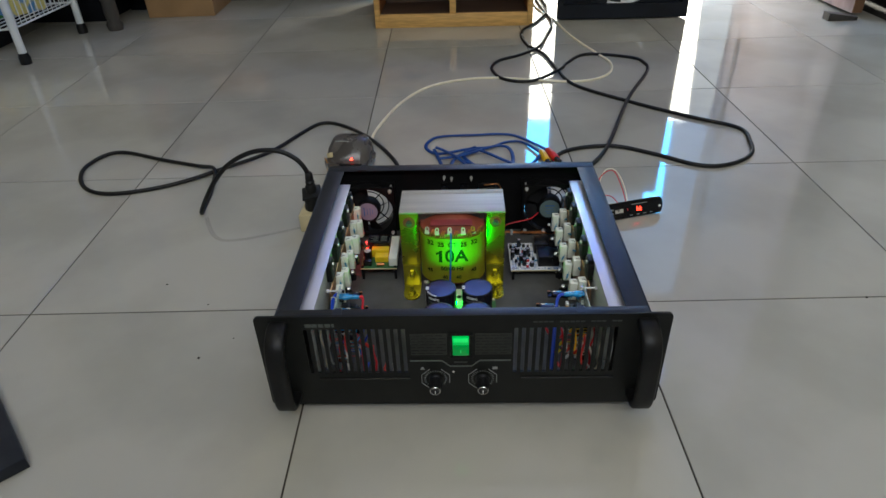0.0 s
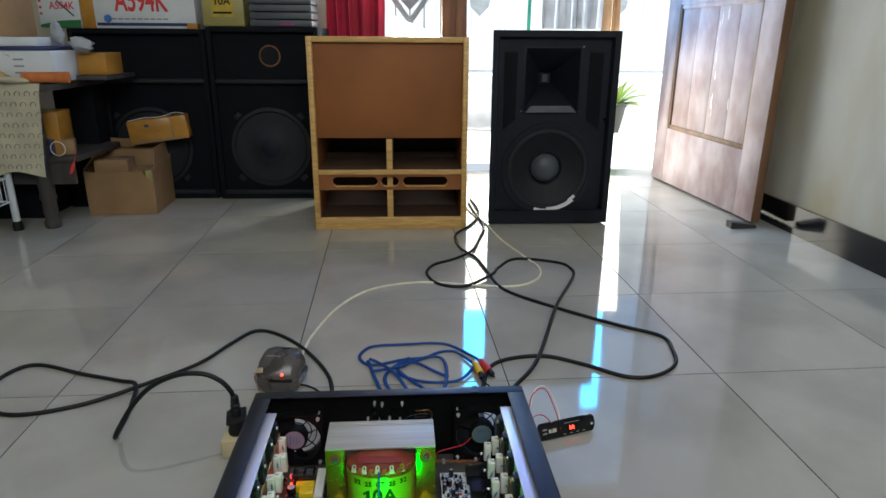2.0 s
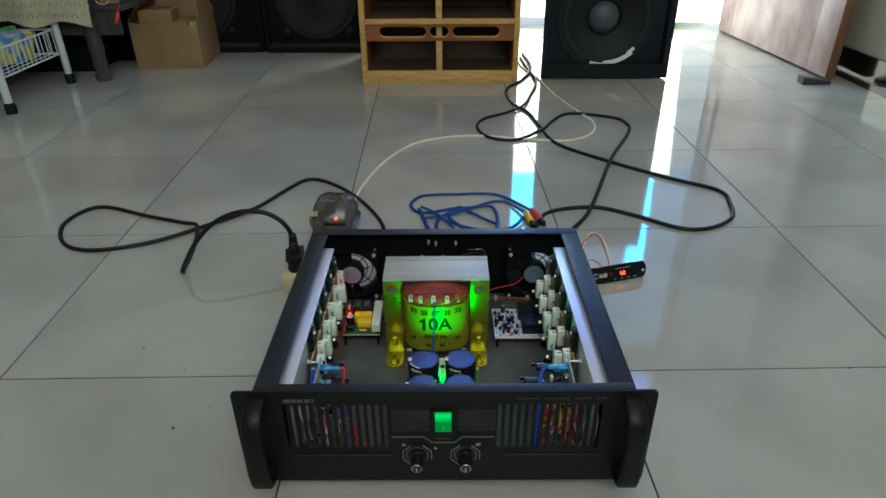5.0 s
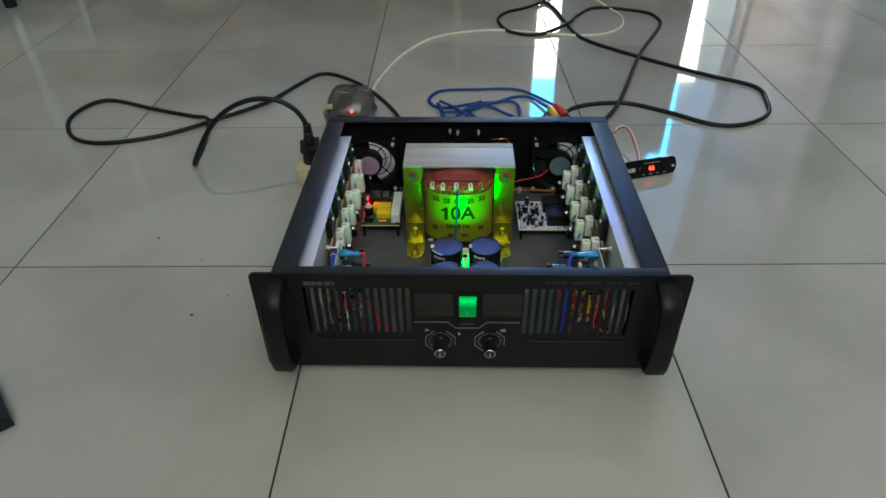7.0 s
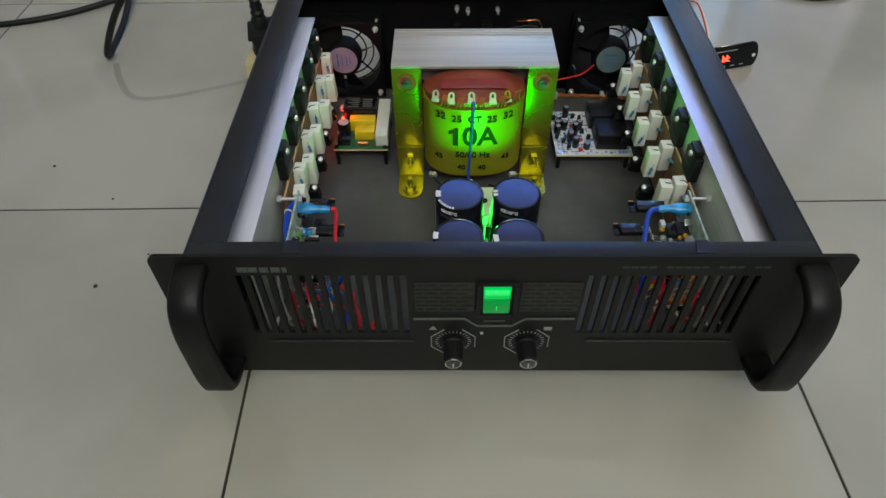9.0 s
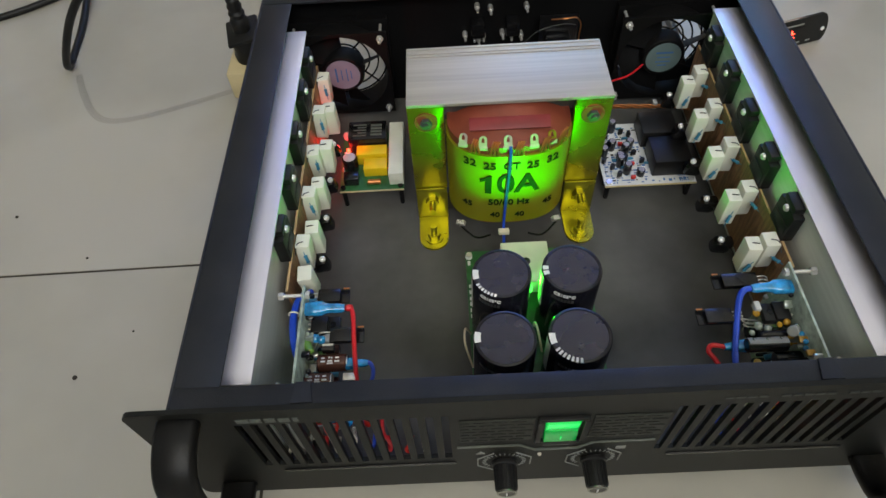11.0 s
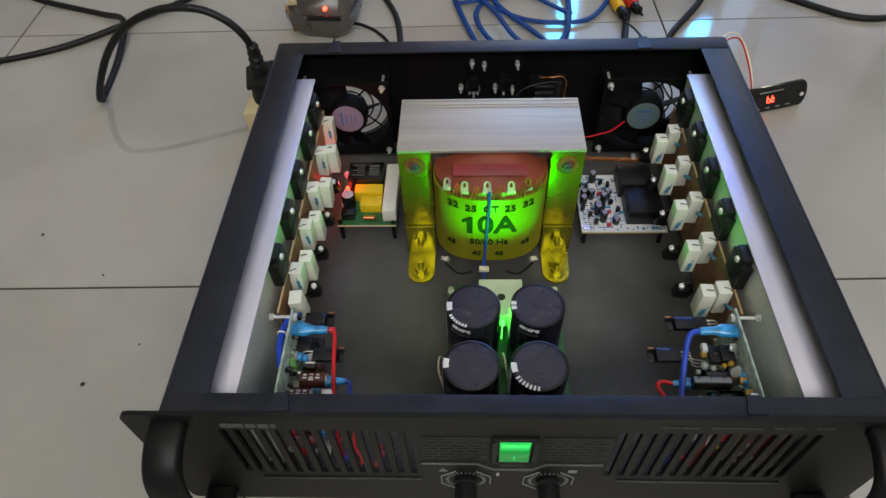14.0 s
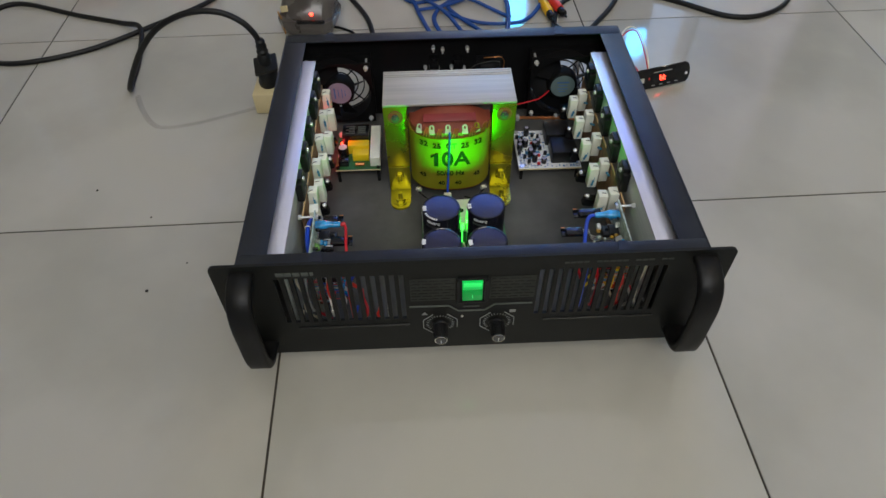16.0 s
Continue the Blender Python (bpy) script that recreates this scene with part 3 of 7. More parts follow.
for s in (-1, 1):
    g = Geo()
    g.span((s * 0.2175, 0.003, 0.010), (s * 0.2155, 0.3945, TOP), 0.0006)
    g.span((s * 0.2155, 0.016, TOP - 0.0015), (s * 0.190, 0.3755, TOP), 0.0005)
    part("side_rail", g, "powder", amp)
g = Geo()
g.span((-0.2155, 0.0035, TOP - 0.0016), (0.2155, 0.016, TOP + 0.0003), 0.0006)
g.span((-0.2155, 0.0145, TOP - 0.012), (0.2155, 0.016, TOP - 0.0016))
for x in (-0.144, 0.138):
    g.prism([(-0.006, 0), (0.006, 0), (0.004, 0.012), (-0.004, 0.012)], 0.0012, pose(x, 0.004, TOP + 0.0003))
part("front_rail", g, "powder", amp)
g = Geo()
g.span((-0.2155, 0.3755, TOP - 0.0016), (0.2155, 0.3945, TOP + 0.0003), 0.0006)
for x in (-0.160, 0.138):
    g.prism([(-0.007, 0), (0.007, 0), (0.004, 0.019), (-0.004, 0.019)], 0.0014, pose(x, 0.3755, TOP + 0.0003))
part("rear_rail", g, "powder", amp)
# rear panel with two square fan openings
FANS, FZ, FR = (-0.156, 0.149), 0.0665, 0.0435
xs = [-0.2155] + [x + d for x in FANS for d in (-FR, FR)] + [0.2155]
part("rear_panel", Geo().plate(xs, [0.012, FZ - FR, FZ + FR, 0.1365], lambda i, j: i in (1, 3) and j == 1, 0.3910, 0.3930), "fanblack", amp)

# front panel with ventilation slots
PW, PZ0, PZ1 = 0.2413, -0.0030, 0.140
SLOT = dict(left=(-0.1855, -0.0615), right=(0.0615, 0.1855))
SZ0, SZ1, NS = 0.0510, 0.1205, 14
g = Geo()
c = 0.006
corner = [(math.cos(a), math.sin(a)) for a in (0, math.pi / 6, math.pi / 3, math.pi / 2)]
for s in (-1, 1):
    edge = [(s * (PW - c + c * u), PZ1 - c + c * v) for u, v in corner] + [(s * 0.1855, PZ1), (s * 0.1855, PZ0)] + [(s * (PW - c + c * v), PZ0 + c - c * u) for u, v in corner]
    g.prism(edge, 0.003, pose(0, 0.003, 0, 90))
xs = []
for x0, x1 in SLOT.values():
    pitch = (x1 - x0) / NS
    for k in range(NS):
        xs += [x0 + pitch * k, x0 + pitch * k + 0.0046]
    xs.append(x1)
g.plate(xs, [PZ0, SZ0, SZ1, PZ1], lambda i, j: j == 1 and (i % (2 * NS + 1)) % 2 == 0 and i % (2 * NS + 1) < 2 * NS, 0.0, 0.003)
front = part("front_panel", g, "panelblack", amp, "black powder-coated steel front with vertical ventilation slots")
for x0, x1 in SLOT.values():
    part("pressed_groove", Geo().span((x0 + 0.01, -0.0012, 0.0405), (x1 - 0.002, 0.0, 0.0435), 0.0006), "gloss", front)
for x0, x1 in ((-0.0605, -0.0175), (0.0160, 0.0590)):
    badge = part("trim_plate", Geo().span((x0, -0.0009, 0.0800), (x1, 0.0, 0.1130), 0.0004), "trimgrey", front, "dull grey trim plate pressed with rows of dashes")
    for row in range(7):
        z = 0.0826 + 0.0046 * row
        g = Geo()
        for k in range(4):
            cx = x0 + (x1 - x0) * ((k + (0.5 if row % 2 else 0.12)) / 4)
            a, b = max(x0 + 0.0006, cx - 0.0045), min(x1 - 0.0006, cx + 0.0045)
            g.ribbon([(a, -0.0010, z), (a + (b - a) * 0.25, -0.0011, z + 0.0006), (a + (b - a) * 0.75, -0.0011, z + 0.0006), (b, -0.0010, z)], 0.0009, 0.0005, (0, 0, 1))
        part("dash_band", g, "panelblack", badge)
g = Geo().ribbon([(-0.0625, -0.0006, 0.0705), (-0.024, -0.0006, 0.0705), (-0.0145, -0.0006, 0.0615), (0.012, -0.0006, 0.0615), (0.0215, -0.0006, 0.0705), (0.0585, -0.0006, 0.0705)], 0.0019, 0.0012, (0, 0.0001, 1))
part("trim_line", g, "logogrey", front)
g = Geo()
for k, w in enumerate((0.0072, 0.0062, 0.006, 0.0062, 0.003)):
    g.span((-0.182 + k * 0.0078, -0.0005, 0.1243), (-0.182 + k * 0.0078 + w, 0, 0.1292))
part("logo_bar", g, "logogrey", front, "grey unlettered maker's mark")
g = Geo()
for k in range(17):
    if k not in (4, 10, 14):
        g.span((0.083 + k * 0.006, -0.0005, 0.1285), (0.083 + k * 0.006 + 0.0048, 0, 0.1306))
part("print_bar", g, "darkprint", front, "fine unreadable grey print")
part("print_bar", Geo().span((-0.0095, -0.0005, 0.0665), (0.0065, 0, 0.0687)), "darkprint", front)
part("channel_mark", Geo().prism([(-0.003, 0), (0.003, 0), (0, 0.0045)], 0.0005, pose(-0.048, 0.0, 0.056, 90)), "greyprint", front)
part("channel_mark", Geo().span((0.037, -0.0005, 0.0555), (0.043, 0, 0.0595)), "greyprint", front)
part("indicator", Geo().lathe([(0.0013, 0), (0.0012, 0.0012), (0.0004, 0.0018)], pose(-0.0105, 0.0, 0.0520, 90), 10), "tin", front)
# lit power switch
SWITCH = pose(-0.0022, 0, -0.0005)
sw = part("power_switch", Geo().span((-0.0135, -0.0028, 0.0765), (0.0158, 0.002, 0.0795), 0.001).span((-0.0135, -0.0028, 0.1115), (0.0158, 0.002, 0.1145), 0.001)
          .span((-0.0135, -0.0028, 0.0795), (-0.0105, 0.002, 0.1115)).span((0.0128, -0.0028, 0.0795), (0.0158, 0.002, 0.1115)).span((-0.0105, 0.002, 0.0795), (0.0128, 0.012, 0.1115)), "handleblack", amp, "black rocker switch with a glowing green lens", SWITCH)
part("rocker", Geo().box((0.0011, -0.0002, 0.1030), (0.0196, 0.004, 0.0140), 0.0008, pose(0, 0, 0, 5)), "greenlamp", sw)
part("rocker", Geo().box((0.0011, -0.0006, 0.0882), (0.0196, 0.004, 0.0148), 0.0008, pose(0, 0, 0, -5)), "greendim", sw)
part("lens_core", Geo().box((0.0011, -0.0023, 0.1048), (0.0176, 0.0006, 0.0072), 0.0002, pose(0, 0, 0, 5)), "greencore", sw)
part("switch_mark", Geo().span((0.0007, -0.0032, 0.0850), (0.0015, -0.0026, 0.0895)), "greencore", sw)
KZ = 0.0400
for x in (-0.0325, 0.0250):
    knob = part("volume_knob", Geo().lathe([(0.0085, 0), (0.0085, 0.002), (0.0074, 0.003), (0.0068, 0.018), (0.0064, 0.0195), (0.0058, 0.0195)], pose(x, -0.001, KZ, 90), 28), "blackplastic", amp, "black fluted knob with a bright metal cap")
    part("knob_cap", Geo().lathe([(0.0066, 0.0175), (0.0066, 0.0198), (0.0060, 0.0204), (0.0054, 0.0199)], pose(x, -0.001, KZ, 90), 28), "steelring", knob)
    part("knob_face", Geo().lathe([(0.0053, 0.0194), (0.0053, 0.0201), (0.001, 0.0199)], pose(x, -0.001, KZ, 90), 24), "gloss", knob)
    g = Geo()
    for k in range(20):
        a = 2 * math.pi * k / 20
        g.cyl((x + 0.0071 * math.cos(a), -0.004, KZ + 0.0071 * math.sin(a)), (x + 0.0067 * math.cos(a), -0.0185, KZ + 0.0067 * math.sin(a)), 0.0006, seg=5)
    part("fluting", g, "blackplastic", knob)
    part("pointer", Geo().span((x - 0.0004, -0.0213, KZ - 0.0045), (x + 0.0004, -0.0205, KZ)), "whiteprint", knob)
    g = Geo()
    hexa = [(x + 0.0185 * math.cos(math.pi / 8 + math.pi / 4 * k), -0.0004, KZ + 0.0175 * math.sin(math.pi / 8 + math.pi / 4 * k)) for k in range(8)]
    g.tube(hexa[7:] + hexa[:1], 0.0005, 5)
    g.tube([hexa[k] for k in (7, 0, 1)], 0.0005, 5)
    g.tube([hexa[k] for k in (2, 3, 4, 5)], 0.0005, 5)
    for k in range(21):
        a = radians(-40 + 260 * k / 20)
        g.cyl((x + 0.0118 * math.cos(a), -0.0003, KZ + 0.0118 * math.sin(a)), (x + 0.0142 * math.cos(a), -0.0003, KZ + 0.0142 * math.sin(a)), 0.00035, seg=4)
    part("dial_print", g, "greyprint", front)
# D handles
for s in (-1, 1):
    prof = curve_pts([(0.004, 0.129), (-0.013, 0.128), (-0.028, 0.118), (-0.0345, 0.098), (-0.0352, 0.07), (-0.0345, 0.039), (-0.028, 0.0225), (-0.013, 0.0172), (0.004, 0.0168)], 5)
    prof = [Vector((p.x, p.y)) for p in prof]
    g = Geo().ribbon([(s * 0.2125, min(p.x, -0.0005), p.y) for p in prof], 0.0225, 0.0095, (1, 0, 0))
    h = part("handle", g, "handleblack", amp, "smooth black moulded carrying handle", smooth=60)

# heatsinks and output boards along both sides
WALL = {-1: 0.1815, 1: 0.1765}
FLANGE = {-1: 0.1773, 1: 0.1748}
POWER_Y = {-1: (0.326, 0.284, 0.234, 0.188, 0.141), 1: (0.325, 0.279, 0.233, 0.186, 0.138)}
BOARD_X = {-1: 0.1732, 1: 0.1690}
BLOCK_X = {-1: 0.1674, 1: 0.1628}
INNER_X = {-1: (0.0, 0.1592, 0.1588, 0.1612, 0.1618), 1: (0.1492, 0.1492, 0.1496, 0.1496, 0.1504)}
BLOCK_Y = {-1: (0.3285, 0.285, 0.238, 0.193, 0.146), 1: (0.3115, 0.268, 0.2225, 0.177, 0.128)}
INNER_Y = {-1: (0.0, 0.2905, 0.2450, 0.2045, 0.1610), 1: (0.3005, 0.2585, 0.2155, 0.1705, 0.1260)}


def cement_block(x, y, z, turn, board):
    part("cement_resistor", Geo().box((x, y, z - 0.0135), (0.0102, 0.0124, 0.027), 0.0009, pose(0, 0, 0, turn, -turn, turn)), "cement", board, "white ceramic block resistor")


def axial_resistor(x, y, z, rx, ry, board):
    part("blue_resistor", Geo().lathe([(0.0003, -0.0070), (0.0003, -0.0032), (0.0015, -0.0029), (0.0012, -0.0015), (0.0012, 0.0015), (0.0015, 0.0029), (0.0003, 0.0032), (0.0003, 0.0070)],
         pose(x, y, z, rx, ry, 0), 10), "blueres", board)


for s in (-1, 1):
    wx, bx = WALL[s], BOARD_X[s]
    hs = part("heatsink", Geo().span((s * wx, 0.022, 0.0125), (s * (wx + 0.003), 0.352, 0.1235), 0.0003), "alu", amp, "long plain aluminium heatsink wall with a satin top flange")
    part("top_flange", Geo().span((s * FLANGE[s], 0.022, 0.1237), (s * 0.2060, 0.352, 0.1260), 0.0005), "strip", hs)
    pcb = part("output_board", Geo().span((s * bx, 0.104, 0.030), (s * (bx + 0.0015), 0.345, 0.0935)), "phenolic", amp, "brown upright circuit board carrying white cement resistors")
    part("board_edge", Geo().span((s * (bx - 0.0001), 0.104, 0.0935), (s * (bx + 0.0016), 0.345, 0.0941)), "pcbedge", pcb)
    g = Geo()
    for k in range(30):
        y = 0.108 + k * 0.0078
        g.span((s * (bx - 0.0003), y, 0.033 + 0.012 * (k % 3)), (s * bx, y + 0.0022, 0.084 - 0.008 * (k % 2)))
    tagged(part("copper_track", g, "phenolic", pcb), kind="stuff")
    rng = random.Random(5 + s)
    for k, y in enumerate(POWER_Y[s]):
        part("power_transistor", Geo().span((s * (wx - 0.0002), y - 0.0120, 0.0935), (s * (wx - 0.0080), y + 0.0120, 0.1175), 0.0009).span((s * (wx - 0.0002), y - 0.0080, 0.1175), (s * (wx - 0.0080), y + 0.0080, 0.1234), 0.0009)
             .span((s * (wx - 0.0080), y - 0.0098, 0.0955), (s * (wx - 0.0086), y + 0.0098, 0.1065), 0.0003), "transistor", hs, "black flat power transistor bolted to the heatsink")
        part("clamp_screw", Geo().lathe([(0.0028, 0), (0.0028, 0.0008), (0.0020, 0.0020), (0.0006, 0.0024)], Matrix.Translation((s * (wx - 0.0080), y, 0.1160)) @ pose(0, 0, 0, 0, -s * 90), 12), "screw", hs)
        for d in (-0.0054, 0, 0.0054):
            part("transistor_leg", Geo().span((s * (wx - 0.0038), y + d - 0.0006, 0.080), (s * (wx - 0.0030), y + d + 0.0006, 0.0915)), "tin", hs)
        yb, turn = BLOCK_Y[s][k], rng.uniform(-2.5, 2.5)
        cement_block(s * BLOCK_X[s], yb, 0.0952, turn, pcb)
        top = (s * BLOCK_X[s], yb, 0.0953)
        part("lead", Geo().tube(curve_pts([(s * (bx - 0.001), yb - 0.009, 0.090), (s * (bx - 0.0025), yb - 0.0035, 0.0957), (top[0] - s * 0.001, yb - 0.001, 0.0956)], 4), 0.0004, 5), "darkmetal", pcb)
        if INNER_X[s][k]:
            xi, yi = s * INNER_X[s][k], INNER_Y[s][k]
            cement_block(xi, yi, 0.0930, -turn, pcb)
            part("lead", Geo().tube([(xi + s * 0.004, yi - 0.0005, 0.0934), (xi - s * 0.0005, yi + 0.0003, 0.0934), (xi - s * 0.0012, yi + 0.001, 0.092)], 0.00045, 5), "gloss", pcb)
        if s < 0:
            axial_resistor(-0.1655, yb - 0.0080, 0.0835, rng.uniform(-16, 4), rng.uniform(-15, 5), pcb)
        else:
            axial_resistor(0.1490, INNER_Y[1][k] - 0.0082, 0.0750, rng.uniform(-20, 5), rng.uniform(8, 25), pcb)
            axial_resistor(0.1655, yb - 0.0115, 0.0850, rng.uniform(50, 80), rng.uniform(20, 40), pcb)
        ys = (0.311, 0.270, 0.228, 0.188, 0.148)[k]
        xs_ = 0.158 if s < 0 else 0.1415
        if k or s > 0:
            part("small_transistor", Geo().box((s * (xs_ + 0.003), ys + 0.002, 0.060), (0.014, 0.010, 0.015), 0.003, pose(0, 0, 0, 10, s * 12, 0)), "gloss", pcb)
            part("clamp_screw", Geo().lathe([(0.0024, 0), (0.0024, 0.001), (0.0008, 0.002)], pose(s * xs_, ys, 0.0685, 25, -s * 15, 0), 10), "screw", pcb)
    if s < 0:
        cement_block(-0.1630, 0.1205, 0.0930, 3, pcb)

# front driver boards
def shrink(sections):
    """A soft sleeve through flattened sections along x: (x, y, z, half width, half height)."""
    return Geo().rings([[(x, y + hw * math.copysign(abs(math.cos(k * math.pi / 8)) ** 0.7, math.cos(k * math.pi / 8)), z + hh * math.copysign(abs(math.sin(k * math.pi / 8)) ** 0.7, math.sin(k * math.pi / 8))) for k in range(16)]
                        for x, y, z, hw, hh in sections])


def bead(at, r, squash=1.0, turn=0.0):
    return Geo().lathe([(r * math.sin(radians(a)), -r * squash * math.cos(radians(a))) for a in (8, 40, 70, 100, 130, 155, 172)], pose(*at, turn, turn * 0.6, 0), 12)


for s in (-1, 1):
    drv = part("driver_board", Geo().span((s * 0.1565, 0.022, 0.022), (s * 0.1582, 0.097, 0.112), 0.0003), "greypcb", amp, "upright driver circuit board crowded with components")
    part("standoff", Geo().cyl((s * 0.1572, 0.092, 0.107), (s * 0.1745, 0.092, 0.107), 0.0013, seg=10).cyl((s * 0.1540, 0.092, 0.107), (s * 0.1565, 0.092, 0.107), 0.003, seg=6), "screw", drv)
    part("standoff_nut", Geo().cyl((s * 0.171, 0.092, 0.107), (s * 0.1745, 0.092, 0.107), 0.0028, seg=6), "screw", drv)
    def horiz(y, z, L, r, material, label="", x0=0.1562):
        return part("electrolytic_capacitor", Geo().cyl((s * x0, y, z), (s * (x0 - L), y, z), r, seg=16, bev=0.0006), material, drv, label)
    for y, z, x0, x1, x2 in (((0.097, 0.096, 0.151, 0.136, 0.130), (0.067, 0.096, 0.141, 0.124, 0.119)) if s < 0 else ((0.094, 0.096, 0.141, 0.118, 0.112), (0.068, 0.096, 0.117, 0.100, 0.095))):
        part("driver_transistor", Geo().span((s * x0, y - 0.005, z - 0.0022), (s * x1, y + 0.005, z + 0.0022), 0.0006), "gloss", drv, "black flat transistor standing out from the board")
        part("metal_tab", Geo().span((s * x1, y - 0.005, z - 0.0020), (s * x2, y + 0.005, z - 0.0006), 0.0004).span((s * (x1 - 0.0005), y + 0.0035, z - 0.0006), (s * x2, y + 0.005, z + 0.0016), 0.0004), "gloss", drv)
        part("tab_edge", Geo().span((s * (x2 + 0.004), y + 0.0042, z + 0.0016), (s * x2, y + 0.0054, z + 0.0022), 0.0002), "copper", drv)
        for q in (-0.0028, 0, 0.0028):
            part("transistor_leg", Geo().tube(curve_pts([(s * 0.1565, y + q * 0.8, z - 0.016), (s * min(0.1555, x0 + 0.012), y + q, z - 0.010), (s * min(0.155, x0 + 0.007), y + q, z - 0.0005), (s * x0, y + q, z)], 3), 0.0005, 6), "tin", drv)
    tx0, tx1, ty0, ty1 = (0.1355, 0.1545, 0.0705, 0.0830) if s < 0 else (0.1384, 0.1550, 0.0645, 0.0775)
    tm = tx0 + 0.42 * (tx1 - tx0)
    part("transistor_block", Geo().span((s * tx1, ty0, 0.0885), (s * tm, ty1, 0.0955), 0.0007).span((s * tm, ty0, 0.0885), (s * tx0, ty1, 0.0938), 0.0007), "transistor", drv, "black moulded transistor with a mounting hole")
    part("mounting_hole", Geo().cyl((s * (tx0 + 0.0045), (ty0 + ty1) / 2, 0.0930), (s * (tx0 + 0.0045), (ty0 + ty1) / 2, 0.0942), 0.0019, seg=14), "gloss", drv)
    for q in range(3):
        yq = ty0 + 0.0030 + q * 0.0034
        part("transistor_leg", Geo().span((s * 0.1568, yq, 0.0925), (s * (tx1 - 0.0002), yq + 0.0015, 0.0940), 0.0002), "tin", drv)
    # heat-shrunk spade terminal: a flat sleeve that narrows on to its wire
    term = part("spade_terminal", shrink([(s * 0.1575, 0.0825, 0.1045, 0.0046, 0.0030), (s * 0.1520, 0.0826, 0.1050, 0.0050, 0.0034), (s * 0.1455, 0.0828, 0.1050, 0.0049, 0.0033), (s * 0.1435, 0.0828, 0.1048, 0.0035, 0.0030), (s * 0.1395, 0.0827, 0.1047, 0.0029, 0.0027),
         (s * 0.1340, 0.0826, 0.1046, 0.0030, 0.0026), (s * 0.1310, 0.0825, 0.1045, 0.0023, 0.0022)]), "cyan", drv, "glossy cyan sleeved spade terminal")
    if s < 0:
        for yc, x0, L in ((0.0520, 0.1490, 0.0185), (0.0395, 0.1562, 0.0165)):
            can = horiz(yc, 0.0875, L, 0.0058, "brown", "brown sleeved capacitor with white print", x0)
            part("can_end", Geo().cyl((-(x0 - L), yc, 0.0875), (-(x0 - L) + 0.0006, yc, 0.0875), 0.0046, seg=16), "tin", can)
            g = Geo()
            for q, (dx, a, w) in enumerate(((0.004, 8, 0.0022), (0.004, -14, 0.0028), (0.0080, 12, 0.0012), (0.0095, 10, 0.0010), (0.0085, -12, 0.0030), (0.0085, -26, 0.0036), (0.0130, 10, 0.0022), (0.0130, -14, 0.0030))):
                g.box((-(x0 - dx), yc + 0.0059 * math.sin(radians(a)), 0.0875 + 0.0059 * math.cos(radians(a))), (w, 0.0010, 0.0003), 0, pose(0, 0, 0, -a))
            tagged(part("white_marks", g, "whiteprint", can), kind="stuff")
        horiz(0.0400, 0.085, 0.009, 0.0042, "gloss", "", 0.1320)
        part("tab_transistor", Geo().span((-0.1320, 0.0380, 0.0900), (-0.1240, 0.0430, 0.0915), 0.0005), "tin", drv)
        horiz(0.028, 0.086, 0.017, 0.005, "gloss", "", 0.150)
        part("blue_capacitor", bead((-0.1500, 0.0655, 0.0965), 0.0030, 0.6, 30).cyl((-0.1555, 0.0690, 0.0960), (-0.1500, 0.0655, 0.0965), 0.0011, seg=8), "cyan", drv)
        part("blue_capacitor", bead((-0.1460, 0.0640, 0.0970), 0.0029, 0.7, 50), "cyan", drv)
        part("grey_capacitor", Geo().cyl((-0.1420, 0.0650, 0.0880), (-0.1420, 0.0655, 0.0975), 0.0030, seg=14, bev=0.0006), "greyprint", drv)
        part("grey_transistor", Geo().span((-0.1460, 0.0570, 0.0905), (-0.1380, 0.0615, 0.0960), 0.0006), "gloss", drv)
        part("metal_tab", Geo().span((-0.1455, 0.0600, 0.0958), (-0.1385, 0.0614, 0.0966), 0.0002), "tin", drv)
        part("green_resistor", Geo().lathe([(0.0006, -0.0055), (0.0026, -0.0045), (0.0029, -0.002), (0.0025, 0.0), (0.0029, 0.002), (0.0026, 0.0045), (0.0006, 0.0055)], pose(-0.1545, 0.0600, 0.0960, 84, 0, 22), 14), "limeres", drv)
        part("wire_loop", Geo().tube(curve_pts([(-0.1305, 0.0825, 0.1045), (-0.126, 0.080, 0.104), (-0.1245, 0.060, 0.100), (-0.1235, 0.040, 0.090), (-0.1225, 0.020, 0.070), (-0.122, 0.018, 0.03)]), 0.0015, 8), "redwire", drv, "red insulated wire")
        part("wire_loop", Geo().tube(curve_pts([(-0.158, 0.105, 0.09), (-0.1625, 0.094, 0.100), (-0.1640, 0.078, 0.104), (-0.1635, 0.064, 0.100), (-0.1625, 0.056, 0.086), (-0.161, 0.058, 0.06)]), 0.0024, 8), "bluewire", drv, "blue insulated wire bundle")
        part("cable_tie", Geo().tube([(-0.1641 + 0.0032 * math.cos(a), 0.080, 0.1035 + 0.0032 * math.sin(a)) for a in [k * 0.628 for k in range(10)]], 0.0006, 5, loop=True), "whitewire", drv)
        part("wire_loop", Geo().tube(curve_pts([(-0.124, 0.0515, 0.0865), (-0.1165, 0.052, 0.086), (-0.1140, 0.047, 0.084), (-0.1160, 0.040, 0.080), (-0.124, 0.034, 0.066)]), 0.0014, 8), "bluewire", drv)
